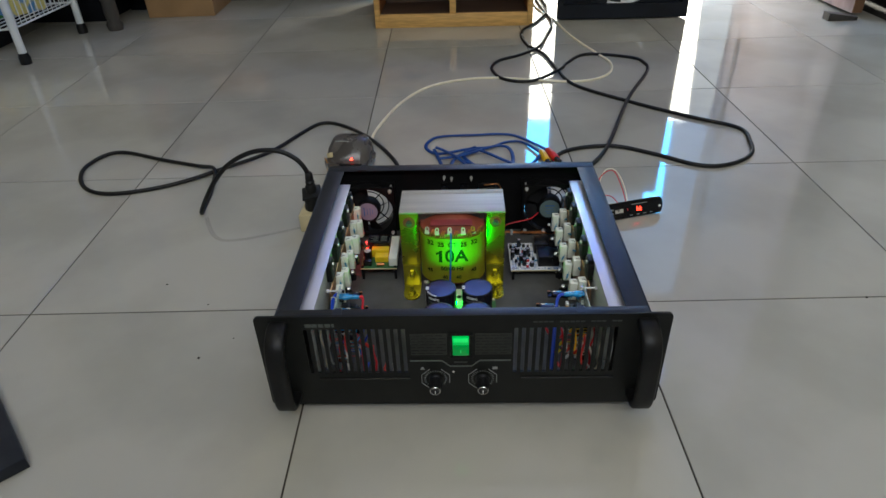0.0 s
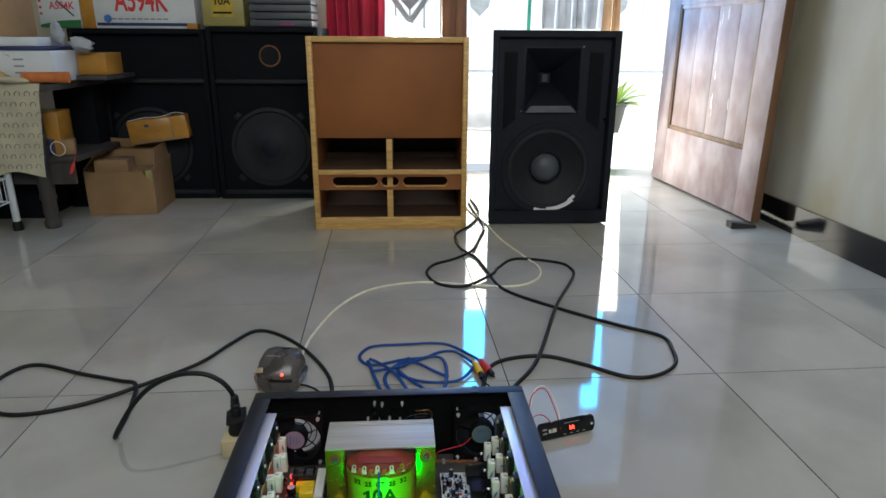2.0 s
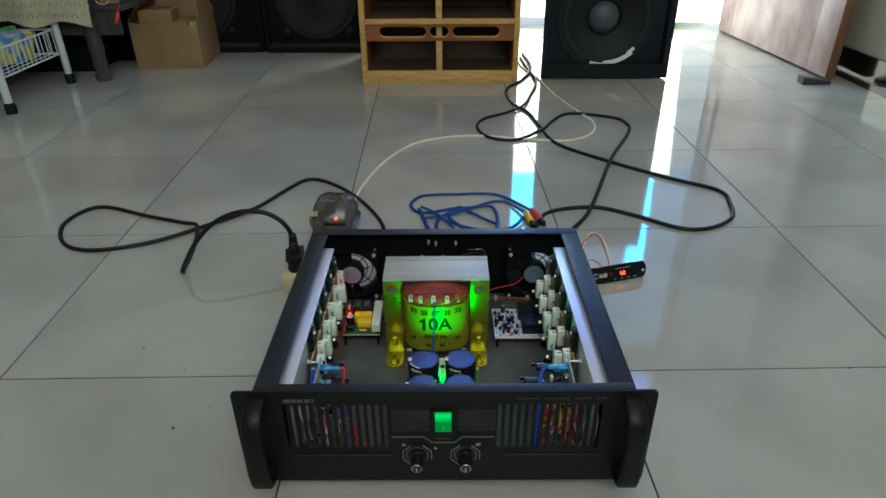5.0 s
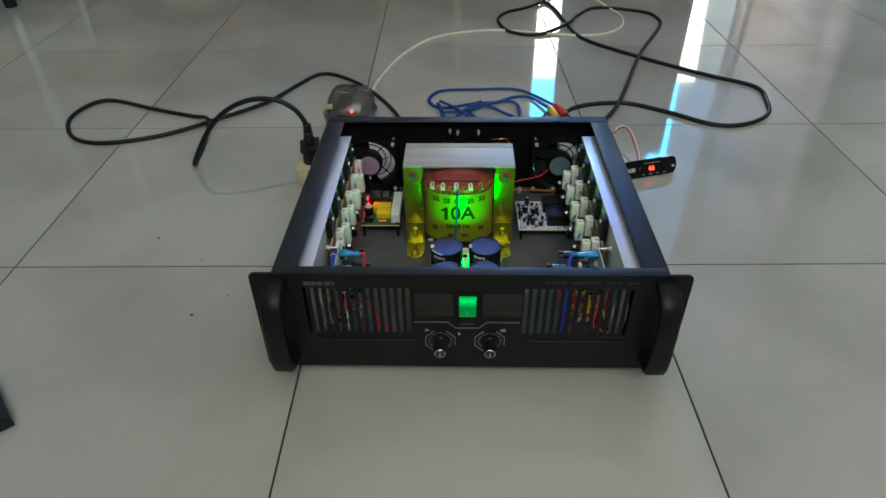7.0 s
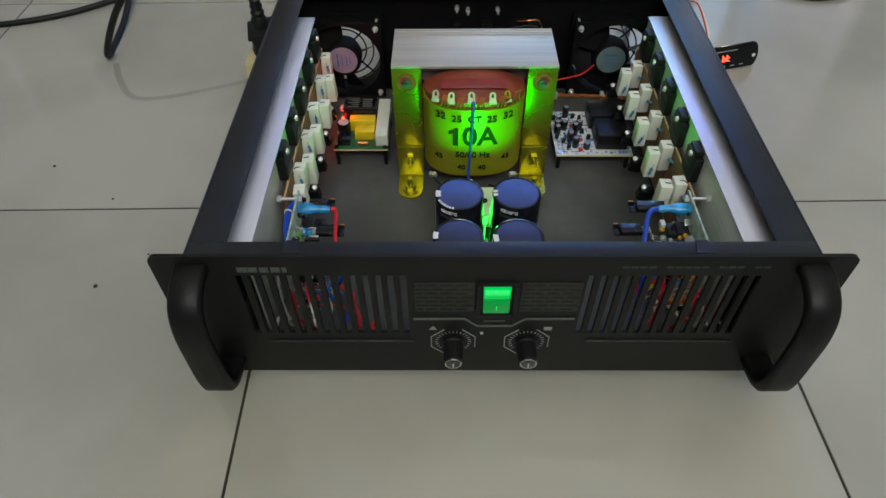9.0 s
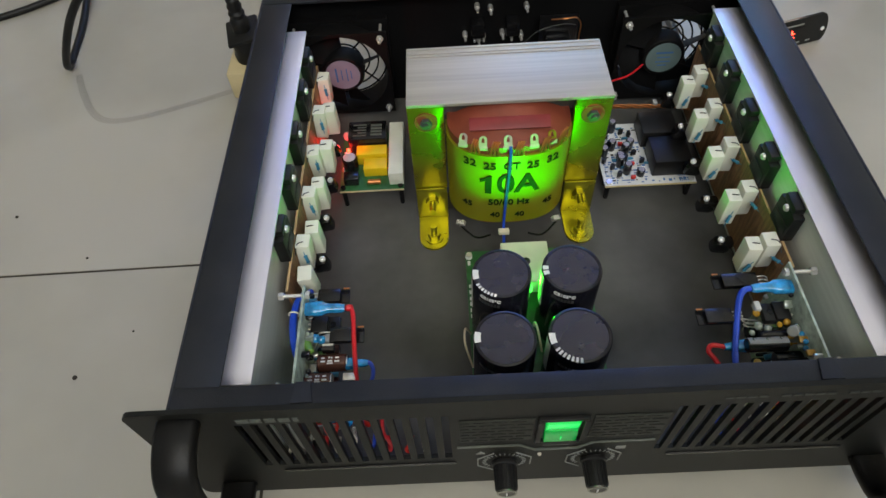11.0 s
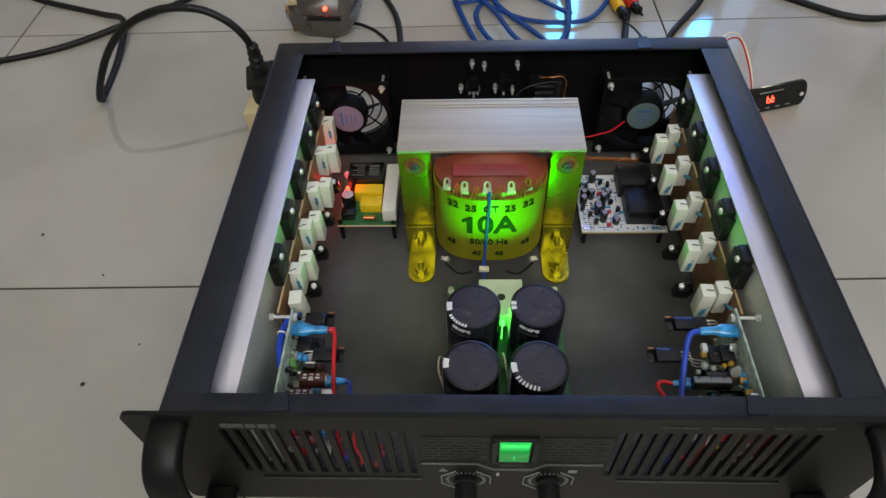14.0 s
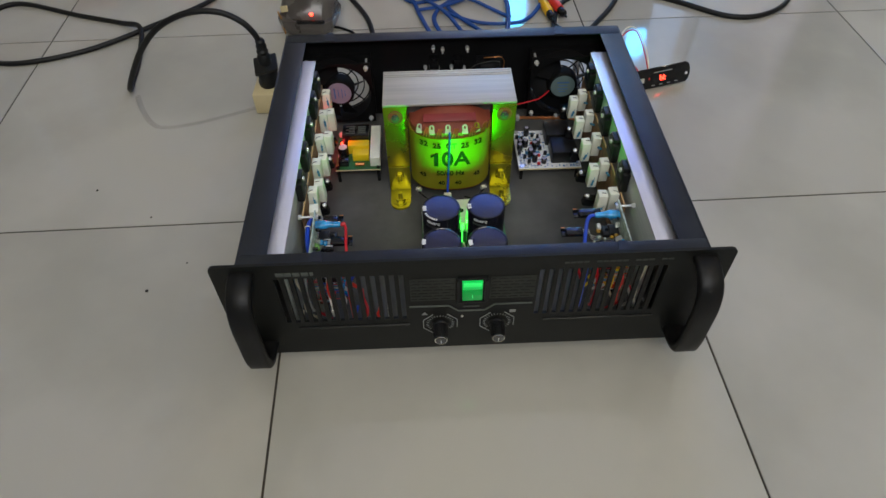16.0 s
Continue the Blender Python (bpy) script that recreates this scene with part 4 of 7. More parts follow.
        part("spade_terminal", shrink([(-0.1310, 0.0505, 0.0880, 0.0038, 0.0030), (-0.1270, 0.0507, 0.0885, 0.0040, 0.0030), (-0.1245, 0.0508, 0.0880, 0.0026, 0.0024), (-0.1200, 0.0510, 0.0875, 0.0025, 0.0022), (-0.1170, 0.0515, 0.0865, 0.0019, 0.0018)]), "cyan", drv)
    else:
        can = horiz(0.0495, 0.0905, 0.0255, 0.0046, "gloss", "", 0.1480)
        part("pale_stripe", Geo().rings([[(x, 0.0495 + 0.0047 * math.sin(radians(a)), 0.0905 + 0.0047 * math.cos(radians(a))) for a in range(-20, 61, 10)] for x in (0.1476, 0.1230)], closed=False), "greyprint", can)
        g = Geo()
        for q in range(3):
            g.tube([(0.1270 + 0.0085 * q + 0.0013 * math.cos(a), 0.0515 + 0.0011 * math.sin(a), 0.09505) for a in (0.3, 1.3, 2.3, 3.3, 4.3)], 0.0003, 4)
        tagged(part("dark_marks", g, "ink", can), kind="stuff")
        horiz(0.0562, 0.0900, 0.0180, 0.0032, "gloss", "", 0.1510)
        horiz(0.0415, 0.085, 0.0165, 0.0050, "gloss", "", 0.1560)
        horiz(0.0350, 0.0885, 0.0165, 0.0052, "gloss", "", 0.1565)
        for y, z in ((0.0515, 0.0985), (0.0480, 0.0960), (0.0455, 0.1000), (0.0425, 0.0970)):
            part("blue_capacitor", bead((0.1545, y, z), 0.0019, 0.8, 40), "cyan", drv)
        for at, r in (((0.1340, 0.0703, 0.0940), 0.0026), ((0.1510, 0.0626, 0.0940), 0.0026), ((0.1465, 0.0618, 0.0930), 0.0020), ((0.1245, 0.0362, 0.0930), 0.0026)):
            part("yellow_capacitor", bead(at, r, 0.75, 20), "ochre", drv)
        part("grey_capacitor", Geo().cyl((0.1555, 0.0580, 0.0925), (0.1500, 0.0535, 0.0985), 0.0037, seg=16, bev=0.0007), "greyprint", drv)
        for at, r in (((0.1330, 0.0615, 0.0930), 0.0030), ((0.1390, 0.0600, 0.0915), 0.0026), ((0.1285, 0.0580, 0.0910), 0.0020)):
            part("resin_bead", bead(at, r, 0.8, 15), "resin", drv)
        part("wire_loop", Geo().tube(curve_pts([(0.1305, 0.0825, 0.1045), (0.1255, 0.081, 0.1042), (0.1215, 0.074, 0.101), (0.1165, 0.050, 0.088), (0.1145, 0.030, 0.075), (0.114, 0.024, 0.03)]), 0.0020, 8), "bluewire", drv, "blue insulated wire")
        part("spade_terminal", shrink([(0.1310, 0.0520, 0.0840, 0.0040, 0.0030), (0.1250, 0.0522, 0.0845, 0.0042, 0.0031), (0.1205, 0.0524, 0.0845, 0.0040, 0.0030), (0.1190, 0.0524, 0.0843, 0.0028, 0.0026), (0.1150, 0.0523, 0.0842, 0.0026, 0.0024), (0.1115, 0.0523, 0.0840, 0.0020, 0.0020)]), "cyan", drv)
        part("wire_loop", Geo().tube(curve_pts([(0.112, 0.0523, 0.084), (0.1040, 0.0535, 0.085), (0.1005, 0.0495, 0.085), (0.1040, 0.0440, 0.083), (0.1085, 0.036, 0.078), (0.115, 0.026, 0.060)]), 0.0016, 8), "redwire", drv)
    rng = random.Random(11 + s)
    tones = ("blueres", "tin", "resin", "tin", "gloss", "gloss", "blueres", "limeres") if s < 0 else ("ochre", "tin", "resin", "resin", "gloss", "blueres", "greyprint", "tin")
    for k in range(44):
        y, z = rng.uniform(0.026, 0.094), rng.uniform(0.040, 0.108)
        m = rng.choice(tones)
        if k % 2:
            part("resin_bead", bead((s * (0.1562 - rng.uniform(0.001, 0.006)), y, z), rng.uniform(0.0012, 0.0021), rng.uniform(0.7, 1.2), rng.uniform(-40, 40)), "resin" if k % 4 == 1 else m, drv)
            continue
        part("small_component", Geo().box((s * (0.1562 - 0.0025), y, z), (0.0052, rng.uniform(0.002, 0.006), rng.uniform(0.002, 0.005)), 0.0007, pose(0, 0, 0, rng.uniform(-40, 40))), m, drv)
    for k in range(14):
        y, z, L = rng.uniform(0.024, 0.060), rng.uniform(0.050, 0.094), rng.uniform(0.006, 0.015)
        part("axial_component", Geo().cyl((s * 0.1564, y, z), (s * (0.1556 - L * 0.35), y, z), 0.0005, seg=5).cyl((s * (0.1556 - L * 0.35), y, z), (s * (0.1556 - L), y + rng.uniform(-0.001, 0.001), z + rng.uniform(-0.002, 0.002)), rng.uniform(0.0011, 0.0021), seg=10, bev=0.0004), rng.choice(tones), drv)
    # loose wires and leads close behind the ventilation slots
    for k, (x, m, z0, z1) in enumerate(((0.172, "whitewire", 0.050, 0.112), (0.164, "greyprint", 0.048, 0.108), (0.156, "greyprint", 0.060, 0.114), (0.148, "redwire", 0.052, 0.084), (0.140, "tin", 0.050, 0.096), (0.136, "redplastic", 0.078, 0.110),
                                        (0.128, "tin", 0.066, 0.090), (0.124, "cyan", 0.096, 0.114), (0.116, "bluewire", 0.054, 0.108), (0.108, "redwire", 0.048, 0.078), (0.092, "redplastic", 0.046, 0.058), (0.084, "tin", 0.046, 0.056))
                                       if s < 0 else ((0.108, "bluewire", 0.050, 0.110), (0.118, "redwire", 0.052, 0.104), (0.126, "tin", 0.060, 0.080), (0.133, "yellowplastic", 0.078, 0.106), (0.140, "whitewire", 0.064, 0.112),
                                                      (0.147, "redplastic", 0.056, 0.090), (0.154, "tin", 0.050, 0.074), (0.160, "redwire", 0.070, 0.110), (0.168, "whitewire", 0.050, 0.108), (0.175, "greyprint", 0.054, 0.112))):
        lean = 0.004 * math.sin(k * 2.3)
        part("hookup_wire", Geo().tube(curve_pts([(s * x, 0.016, z1 + 0.003), (s * x + lean * 0.3, 0.0075, z1), (s * x + lean, 0.0062, (z0 + z1) / 2), (s * x + lean * 0.5, 0.0072, z0), (s * x, 0.018, z0 - 0.003)], 4), 0.0012, 6), m, drv)
    # components standing out behind the ventilation slots
    bright = ("redplastic", "whiteprint", "blueres", "tin", "redplastic", "bluewire", "cyan") if s < 0 else ("yellowcap", "whiteprint", "redplastic", "tin", "yellowplastic", "redplastic", "blueres")
    for k in range(30):
        x1, y, z = rng.uniform(0.116, 0.150), rng.uniform(0.022, 0.036), rng.uniform(0.052, 0.094)
        part("axial_component", Geo().cyl((s * 0.1564, y, z), (s * x1, y, z), 0.0004, seg=5).cyl((s * (x1 + 0.003), y, z + 0.0005), (s * (x1 - 0.001), y, z - 0.005), rng.uniform(0.0012, 0.0020), seg=8, bev=0.0004), bright[k % 7], drv)
    for k in range(2):
        x0, z0 = s * (0.170 - 0.012 * k), 0.100
        part("hookup_wire", Geo().tube(curve_pts([(x0, 0.034, z0), (x0 + s * 0.003, 0.024, z0 - 0.012), (x0 - s * 0.002, 0.020, z0 - 0.030), (x0, 0.022, 0.040), (x0 - s * 0.01, 0.030, 0.014)], 4), 0.0013, 6), ("whitewire", "redwire")[k], drv)
    for k in range(3):
        y, z = 0.032 + 0.022 * k, 0.045 + 0.006 * k
        part("electrolytic_capacitor", Geo().cyl((s * 0.1562, y, z), (s * 0.142, y, z), 0.0048, seg=14, bev=0.0006), "brown" if s < 0 else "gloss", drv)
    if s < 0:
        part("terminal_tip", Geo().lathe([(0.0014, 0), (0.0024, 0.001), (0.0022, 0.004), (0.001, 0.005)], pose(-0.1305, 0.0825, 0.1045, 0, 90), 10), "redwire", drv)
    else:
        part("board_clip", Geo().span((0.1325, 0.0705, 0.0935), (0.1365, 0.0770, 0.0985), 0.0008), "whitebox", drv)

# four smoothing capacitors on a small green board
cb = part("rectifier_board", Geo().span((-0.049, 0.048, 0.020), (0.050, 0.182, 0.0216)), "greenpcb", amp, "green rectifier board with four large black capacitors")
for x, y in ((-0.046, 0.178), (0.047, 0.178), (-0.046, 0.052), (0.047, 0.052)):
    part("standoff", Geo().cyl((x, y, 0.012), (x, y, 0.0235), 0.0025, seg=8), "tin", cb)
for k, (y, w) in enumerate(((0.118, 0.0034), (0.1235, 0.0030), (0.129, 0.0036), (0.1345, 0.0028), (0.140, 0.0034), (0.146, 0.0030), (0.168, 0.0044))):
    part("print_bar", Geo().span((-0.0475, y, 0.0216), (-0.0452, y + w, 0.0219)), "whiteprint", cb)
part("board_mark", Geo().lathe([(0.0030, 0.0), (0.0030, 0.0004), (0.0016, 0.0004)], pose(-0.0462, 0.1765, 0.0216), 14), "whiteprint", cb)
for i, (x, y) in enumerate(((-0.0268, 0.1085), (0.0212, 0.1095), (-0.0284, 0.0590), (0.0188, 0.0590))):
    can = part("smoothing_capacitor", Geo().lathe([(0.0197, 0), (0.0204, 0.001), (0.0204, 0.0747), (0.0197, 0.0759), (0.0183, 0.0762), (0.0181, 0.0755)], pose(x, y, 0.0216), 40), "sleeve", amp, "large upright capacitor in a glossy black sleeve")
    part("can_top", Geo().lathe([(0.0182, 0.0751), (0.0178, 0.0756), (0.001, 0.0758)], pose(x, y, 0.0216), 40), "captop", can)
    a0 = (195, 200, 190, 200)[i]
    def arc(r, z, a, b, w, n=8):
        lo = [(x + r * math.cos(radians(a + (b - a) * k / n)), y + r * math.sin(radians(a + (b - a) * k / n)), z - w) for k in range(n + 1)]
        hi = [(p[0], p[1], z + w) for p in lo]
        return Geo().rings([lo, hi], closed=False)
    part("polarity_stripe", arc(0.0206, 0.0785, a0 - 24, a0 - 2, 0.0175), "whiteprint", can)
    flat = lambda r0, r1, p, q: Geo().rings([[(x + r * math.cos(radians(p + (q - p) * k / 6)), y + r * math.sin(radians(p + (q - p) * k / 6)), z) for k in range(7)] for r, z in ((r0, 0.09775), (r1, 0.0979))], closed=False)
    if i == 1:
        part("rim_mark", flat(0.0199, 0.0160, a0 - 30, a0 - 20), "whiteprint", can)
        part("rim_mark", flat(0.0199, 0.0160, a0 - 17, a0 - 7), "whiteprint", can)
    else:
        part("rim_mark", flat(0.0199, 0.0158, a0 - 26, a0 - 2), "whiteprint", can)
    def rim(r0, z0, a):
        return lambda p: Vector((x + (r0 - p.y) * math.cos(radians(a) + p.x / r0), y + (r0 - p.y) * math.sin(radians(a) + p.x / r0), z0 + p.z))
    if i < 2:
        part("lettering", lettering("CE105°C", 0.0040, "whiteprint", rim(0.02065, 0.0927, a0 + 48), weight=0.02, fine=True), "whiteprint", can)
    if i in (0, 3):
        tall = 1.0 if i == 0 else 1.5
        for k in range(7):
            p = a0 + 10 + k * 7.5 * (1 if i == 0 else 1.15)
            part("print_bar", flat(0.0198, 0.0198 - 0.0022 * tall, p, p + 5.0), "whiteprint", can)
    g = Geo()
    for k in range(7):
        a = a0 + 26 + k * 6.5
        g.box((x + 0.02065 * math.cos(radians(a)), y + 0.02065 * math.sin(radians(a)), 0.0870), (0.0003, 0.0017, 0.0030), 0, pose(0, 0, 0, 0, 0, a))
    tagged(part("faded_print", g, "darkprint", can, "faded unreadable print"), kind="stuff")
br = part("bridge_rectifier", Geo().span((-0.0215, 0.1310, 0.034), (0.0155, 0.1690, 0.0500), 0.001), "cement", amp, "white square bridge rectifier block")
part("centre_hole", Geo().lathe([(0.0035, 0), (0.0035, 0.0004), (0.0016, 0.0005)], pose(-0.003, 0.150, 0.0499), 14), "gloss", br)
g = Geo()
for x in (-0.018, 0.013):
    g.span((x - 0.002, 0.135, 0.0216), (x + 0.002, 0.136, 0.036)).span((x - 0.002, 0.164, 0.0216), (x + 0.002, 0.165, 0.036))
part("pin", g, "tin", br)
part("green_led", Geo().lathe([(0.0022, 0), (0.0022, 0.004), (0.0016, 0.0055), (0.0005, 0.0062)], pose(-0.0025, 0.1270, 0.0440), 12).cyl((-0.0025, 0.1270, 0.0216), (-0.0025, 0.1270, 0.0440), 0.0006, seg=6), "greenhot", cb)
part("jumper", Geo().tube(curve_pts([(-0.0485, 0.100, 0.030), (-0.053, 0.094, 0.048), (-0.0535, 0.080, 0.050), (-0.0485, 0.072, 0.030)]), 0.0008, 6), "whitewire", cb)
part("jumper", Geo().tube(curve_pts([(-0.002, 0.098, 0.024), (-0.004, 0.090, 0.060), (-0.003, 0.080, 0.066), (0.000, 0.072, 0.050)]), 0.0008, 6), "whitewire", cb)

# mains transformer
TX0, TX1, TY0, TY1, TZ = -0.0885, 0.0650, 0.2300, 0.2965, 0.1430
tf = part("transformer", Geo().span((TX0 + 0.002, TY0 + 0.006, 0.0150), (TX0 + 0.026, TY1 - 0.004, TZ - 0.003)).span((TX1 - 0.026, TY0 + 0.006, 0.0150), (TX1 - 0.002, TY1 - 0.004, TZ - 0.003))
          .span((TX0 + 0.026, TY0 + 0.006, 0.0150), (TX1 - 0.026, TY1 - 0.004, 0.036)).span((TX0 + 0.026, TY0 + 0.012, TZ - 0.022), (TX1 - 0.026, TY1 - 0.004, TZ - 0.003)), "lamination", amp, "large mains transformer with a yellow rating label")
cover = part("top_cover", Geo().span((TX0, TY0 - 0.001, TZ - 0.003), (TX1, TY1, TZ), 0.0006), "coreplate", tf, "brushed steel top cover")
for y in (TY1 - 0.003, TY1 - 0.0085, TY1 - 0.012):
    part("ridge", Geo().span((TX0 + 0.001, y - 0.0008, TZ - 0.0005), (TX1 - 0.001, y + 0.0008, TZ + 0.0007), 0.0003), "coreplate", tf)
for s, x0, x1 in ((-1, TX0, TX0 + 0.0275), (1, TX1 - 0.0275, TX1)):
    part("side_strap", Geo().span((x0, TY0, 0.050), (x1, TY0 + 0.005, TZ - 0.003), 0.0005), "zinc", tf, "yellow passivated steel strap")
    xm = (x0 + x1) / 2
    fx0, fx1 = (x0 + 0.001, x0 + 0.0265) if s < 0 else (x1 - 0.0265, x1 - 0.001)
    part("bracket", Geo().span((x0 + 0.0005, TY0 - 0.0022, 0.012), (x1 - 0.0005, TY0 - 0.0002, 0.051), 0.0005), "zinc", tf)
    poly = [(fx0, TY0), (fx1, TY0)] + [(xm + 0.0125 * math.cos(radians(-k * 15)), 0.2045 + 0.0125 * math.sin(radians(-k * 15))) for k in range(13)]
    part("mounting_foot", Geo().prism(poly, 0.0022, pose(0, 0, 0.0122)), "zinc", tf)
    part("bolt", Geo().cyl((xm, 0.2045, 0.0144), (xm, 0.2045, 0.030), 0.0026, seg=12).cyl((xm, 0.2045, 0.0144), (xm, 0.2045, 0.0158), 0.0078, seg=20).cyl((xm, 0.2045, 0.0158), (xm, 0.2045, 0.0205), 0.0055, seg=6), "zinc", tf)
    part("bolt", Geo().cyl((xm, TY0 - 0.0022, 0.038), (xm, TY0 - 0.0075, 0.038), 0.0055, seg=6).cyl((xm, TY0 - 0.0075, 0.038), (xm, TY0 - 0.016, 0.038), 0.0026, seg=10), "zinc", tf)
    part("fibre_washer", Geo().cyl((xm, TY0, 0.1255), (xm, TY0 - 0.0012, 0.1255), 0.0088, seg=24), "redpaper", tf, "red fibre washer")
    part("bolt", Geo().cyl((xm, TY0 - 0.0012, 0.1255), (xm, TY0 - 0.0045, 0.1255), 0.0047, seg=6).cyl((xm, TY0 - 0.0045, 0.1255), (xm, TY0 - 0.0065, 0.1255), 0.0022, seg=10), "darkmetal", tf)
BC, BH, BP = -0.0118, 0.0485, 0.036


def coil_y(u, h=BH, p=BP):
    q = min(1.0, abs(u) / h)
    return TY0 + 0.004 - p * (1 - q ** 2.6) ** (1 / 2.2)


def coil_shell(h, p, z0, z1, grow=0.0):
    us = [h * math.sin(math.pi / 2 * (k / 16 - 1)) for k in range(33)]
    outline = [(BC + u, coil_y(u, h, p)) for u in us] + [(BC + h, TY0 + 0.012), (BC - h, TY0 + 0.012)]
    return Geo().rings([[(x, y, z) for x, y in outline] for z in (z0, z1)])


part("winding", coil_shell(0.0470, 0.0335, 0.036, 0.1235), "redpaper", tf, "red-brown paper wrapped winding")
part("rating_label", coil_shell(BH, BP, 0.0395, 0.1165), "label", tf, "glossy yellow rating label")
def slope(z0, z1):
    us = [0.046 * math.sin(math.pi / 2 * (k / 12 - 1)) for k in range(25)]
    lo = [(BC + u, coil_y(u, 0.047, 0.0335), z0) for u in us]
    hi = [(BC + u * 0.98, TY0 + 0.011 - 0.006 * (1 - (u / 0.047) ** 2), z1 - 0.018 * (u / 0.047) ** 2) for u in us]
    return Geo().rings([lo, hi], closed=False)
part("insulation_flap", slope(0.1235, 0.1395), "redpaper", tf)
part("insulation_strip", Geo().box((BC - 0.001, 0.2170, 0.1326), (0.060, 0.0016, 0.010), 0.0004, pose(0, 0, 0, -62)), "redstrip", tf)
def bend(cx, z):
    return lambda p: Vector((BC + cx + p.x, coil_y(cx + p.x) - 0.0008 + p.y, z + p.z))
for text, size, cx, z in (("0A", 0.0285, 0.0055, 0.0865), ("50/60 Hz", 0.0090, -0.001, 0.0655), ("32", 0.0098, -0.0315, 0.1082), ("25", 0.0098, -0.0165, 0.1066),
                          ("CT", 0.0098, 0.0, 0.1066), ("25", 0.0098, 0.0160, 0.1066), ("32", 0.0098, 0.0310, 0.1082), ("45", 0.0078, -0.0335, 0.0600), ("40", 0.0078, -0.0115, 0.0500), ("40", 0.0078, 0.0085, 0.0500), ("45", 0.0078, 0.0310, 0.0600)):
    part("lettering", lettering(text, size, "ink", bend(cx, z), weight=0.018, fine=True), "ink", tf)
ONE = [(-0.0045, 0.0055), (-0.0010, 0.0072), (0.0018, 0.0100), (0.0045, 0.0100), (0.0045, -0.0100), (-0.0005, -0.0100), (-0.0005, 0.0042), (-0.0045, 0.0022)]
part("lettering", Geo().rings([[bend(-0.0195, 0.0865)(Vector((x, dy, z))) for x, z in ONE] for dy in (0.0003, -0.0003)]), "ink", tf)
for k, (x, turn) in enumerate(((-0.0455, -12), (-0.0312, -6), (-0.0130, 0), (0.0063, 5), (0.0202, 12))):
    y = coil_y(x - BC) + 0.0035
    m = Matrix.Translation((x - 0.0022, y, 0.1232 + 0.0026 * (1 - abs(k - 2) / 2))) @ pose(0, 0, 0, 62, 0, turn)
    outer = [(0.0030 * math.cos(radians(a)), 0.0042 + 0.0030 * math.sin(radians(a))) for a in range(0, 181, 20)] + [(-0.0030, -0.001), (0.0030, -0.001)]
    inner = [(0.0011 * math.cos(radians(a)), 0.0036 + 0.0022 * math.sin(radians(a))) for a in range(0, 181, 20)] + [(-0.0011, 0.0020), (0.0011, 0.0020)]
    front_ring, back_ring = [m @ Vector((*p, 0.0008)) for p in outer], [m @ Vector((*p, 0)) for p in outer]
    hole_front, hole_back = [m @ Vector((*p, 0.0008)) for p in inner], [m @ Vector((*p, 0)) for p in inner]
    part("solder_lug", Geo().rings([front_ring, back_ring, hole_back, hole_front], caps=False, loop=True), "zinc" if k == 4 else "lug", tf, "tinned solder lug")
    part("lug_foot", Geo().box(m @ Vector((0, -0.0022, 0.0004)), (0.0070, 0.0030, 0.0009), 0.0002, pose(0, 0, 0, 62, 0, turn)), "lug", tf)
    for q in range(3):
        wx0 = x + 0.0062 + 0.0018 * (q - 1)
        part("winding_wire", Geo().tube(curve_pts([(wx0 + 0.002, coil_y(min(wx0 - BC, 0.046)) + 0.0045, 0.1275), (wx0, coil_y(min(wx0 - BC, 0.046)) + 0.0015, 0.1245), (wx0 - 0.001 + 0.001 * q, coil_y(min(wx0 - BC, 0.046)) - 0.0008, 0.1210), (wx0 - 0.002 + 0.0015 * q, coil_y(min(wx0 - BC, 0.046)) - 0.0006, 0.1192)], 4), 0.00105, 6), "copper", tf)
part("centre_tap_wire", Geo().tube(curve_pts([(-0.0135, coil_y(0) + 0.001, 0.1260), (-0.0135, coil_y(0) - 0.0025, 0.1180), (-0.0140, coil_y(0) - 0.003, 0.100), (-0.0150, coil_y(0) - 0.0025, 0.075), (-0.0160, coil_y(0) - 0.003, 0.050), (-0.0165, 0.190, 0.040), (-0.0165, 0.181, 0.028)]), 0.0012, 8), "bluewire", tf, "blue centre tap wire")
part("cable_tie", Geo().box((-0.0165, 0.1880, 0.0395), (0.009, 0.005, 0.004), 0.001), "whitewire", tf)
for s in (-1, 1):
    x = BC + s * 0.0395
    part("solder_lug", Geo().box((x, 0.1990, 0.0400), (0.007, 0.004, 0.005), 0.0006, pose(0, 0, 0, 20, s * 15, s * 20)), "tin", tf)
    part("lug_wire", Geo().tube(curve_pts([(x, 0.197, 0.038), (x - s * 0.012, 0.189, 0.032), (x - s * 0.024, 0.188, 0.036)], 5), 0.0009, 6), "gloss", tf)

# protection supply board beside the transformer
ps = part("soft_start_board", Geo().span((-0.157, 0.246, 0.0320), (-0.100, 0.318, 0.0336)), "greenpcb", amp, "green soft start board with relay and yellow capacitors")
part("board_edge", Geo().span((-0.157, 0.2455, 0.0320), (-0.100, 0.246, 0.0336)), "cream", ps)
for x, y in ((-0.154, 0.249), (-0.103, 0.249), (-0.154, 0.315), (-0.103, 0.315)):
    part("standoff", Geo().cyl((x, y, 0.012), (x, y, 0.036), 0.0022, seg=8), "gloss", ps)
rl = part("relay", Geo().span((-0.1495, 0.2905, 0.0336), (-0.1150, 0.3140, 0.0530), 0.0008), "gloss", ps, "black cube relay")
g = Geo()
for k in range(5):
    g.span((-0.145 + 0.004 * (k % 2), 0.2945 + k * 0.0034, 0.0530), (-0.133, 0.2960 + k * 0.0034, 0.05325))
    if k < 4:
        g.span((-0.129, 0.2945 + k * 0.0040, 0.0530), (-0.119, 0.2972 + k * 0.0040, 0.05325))
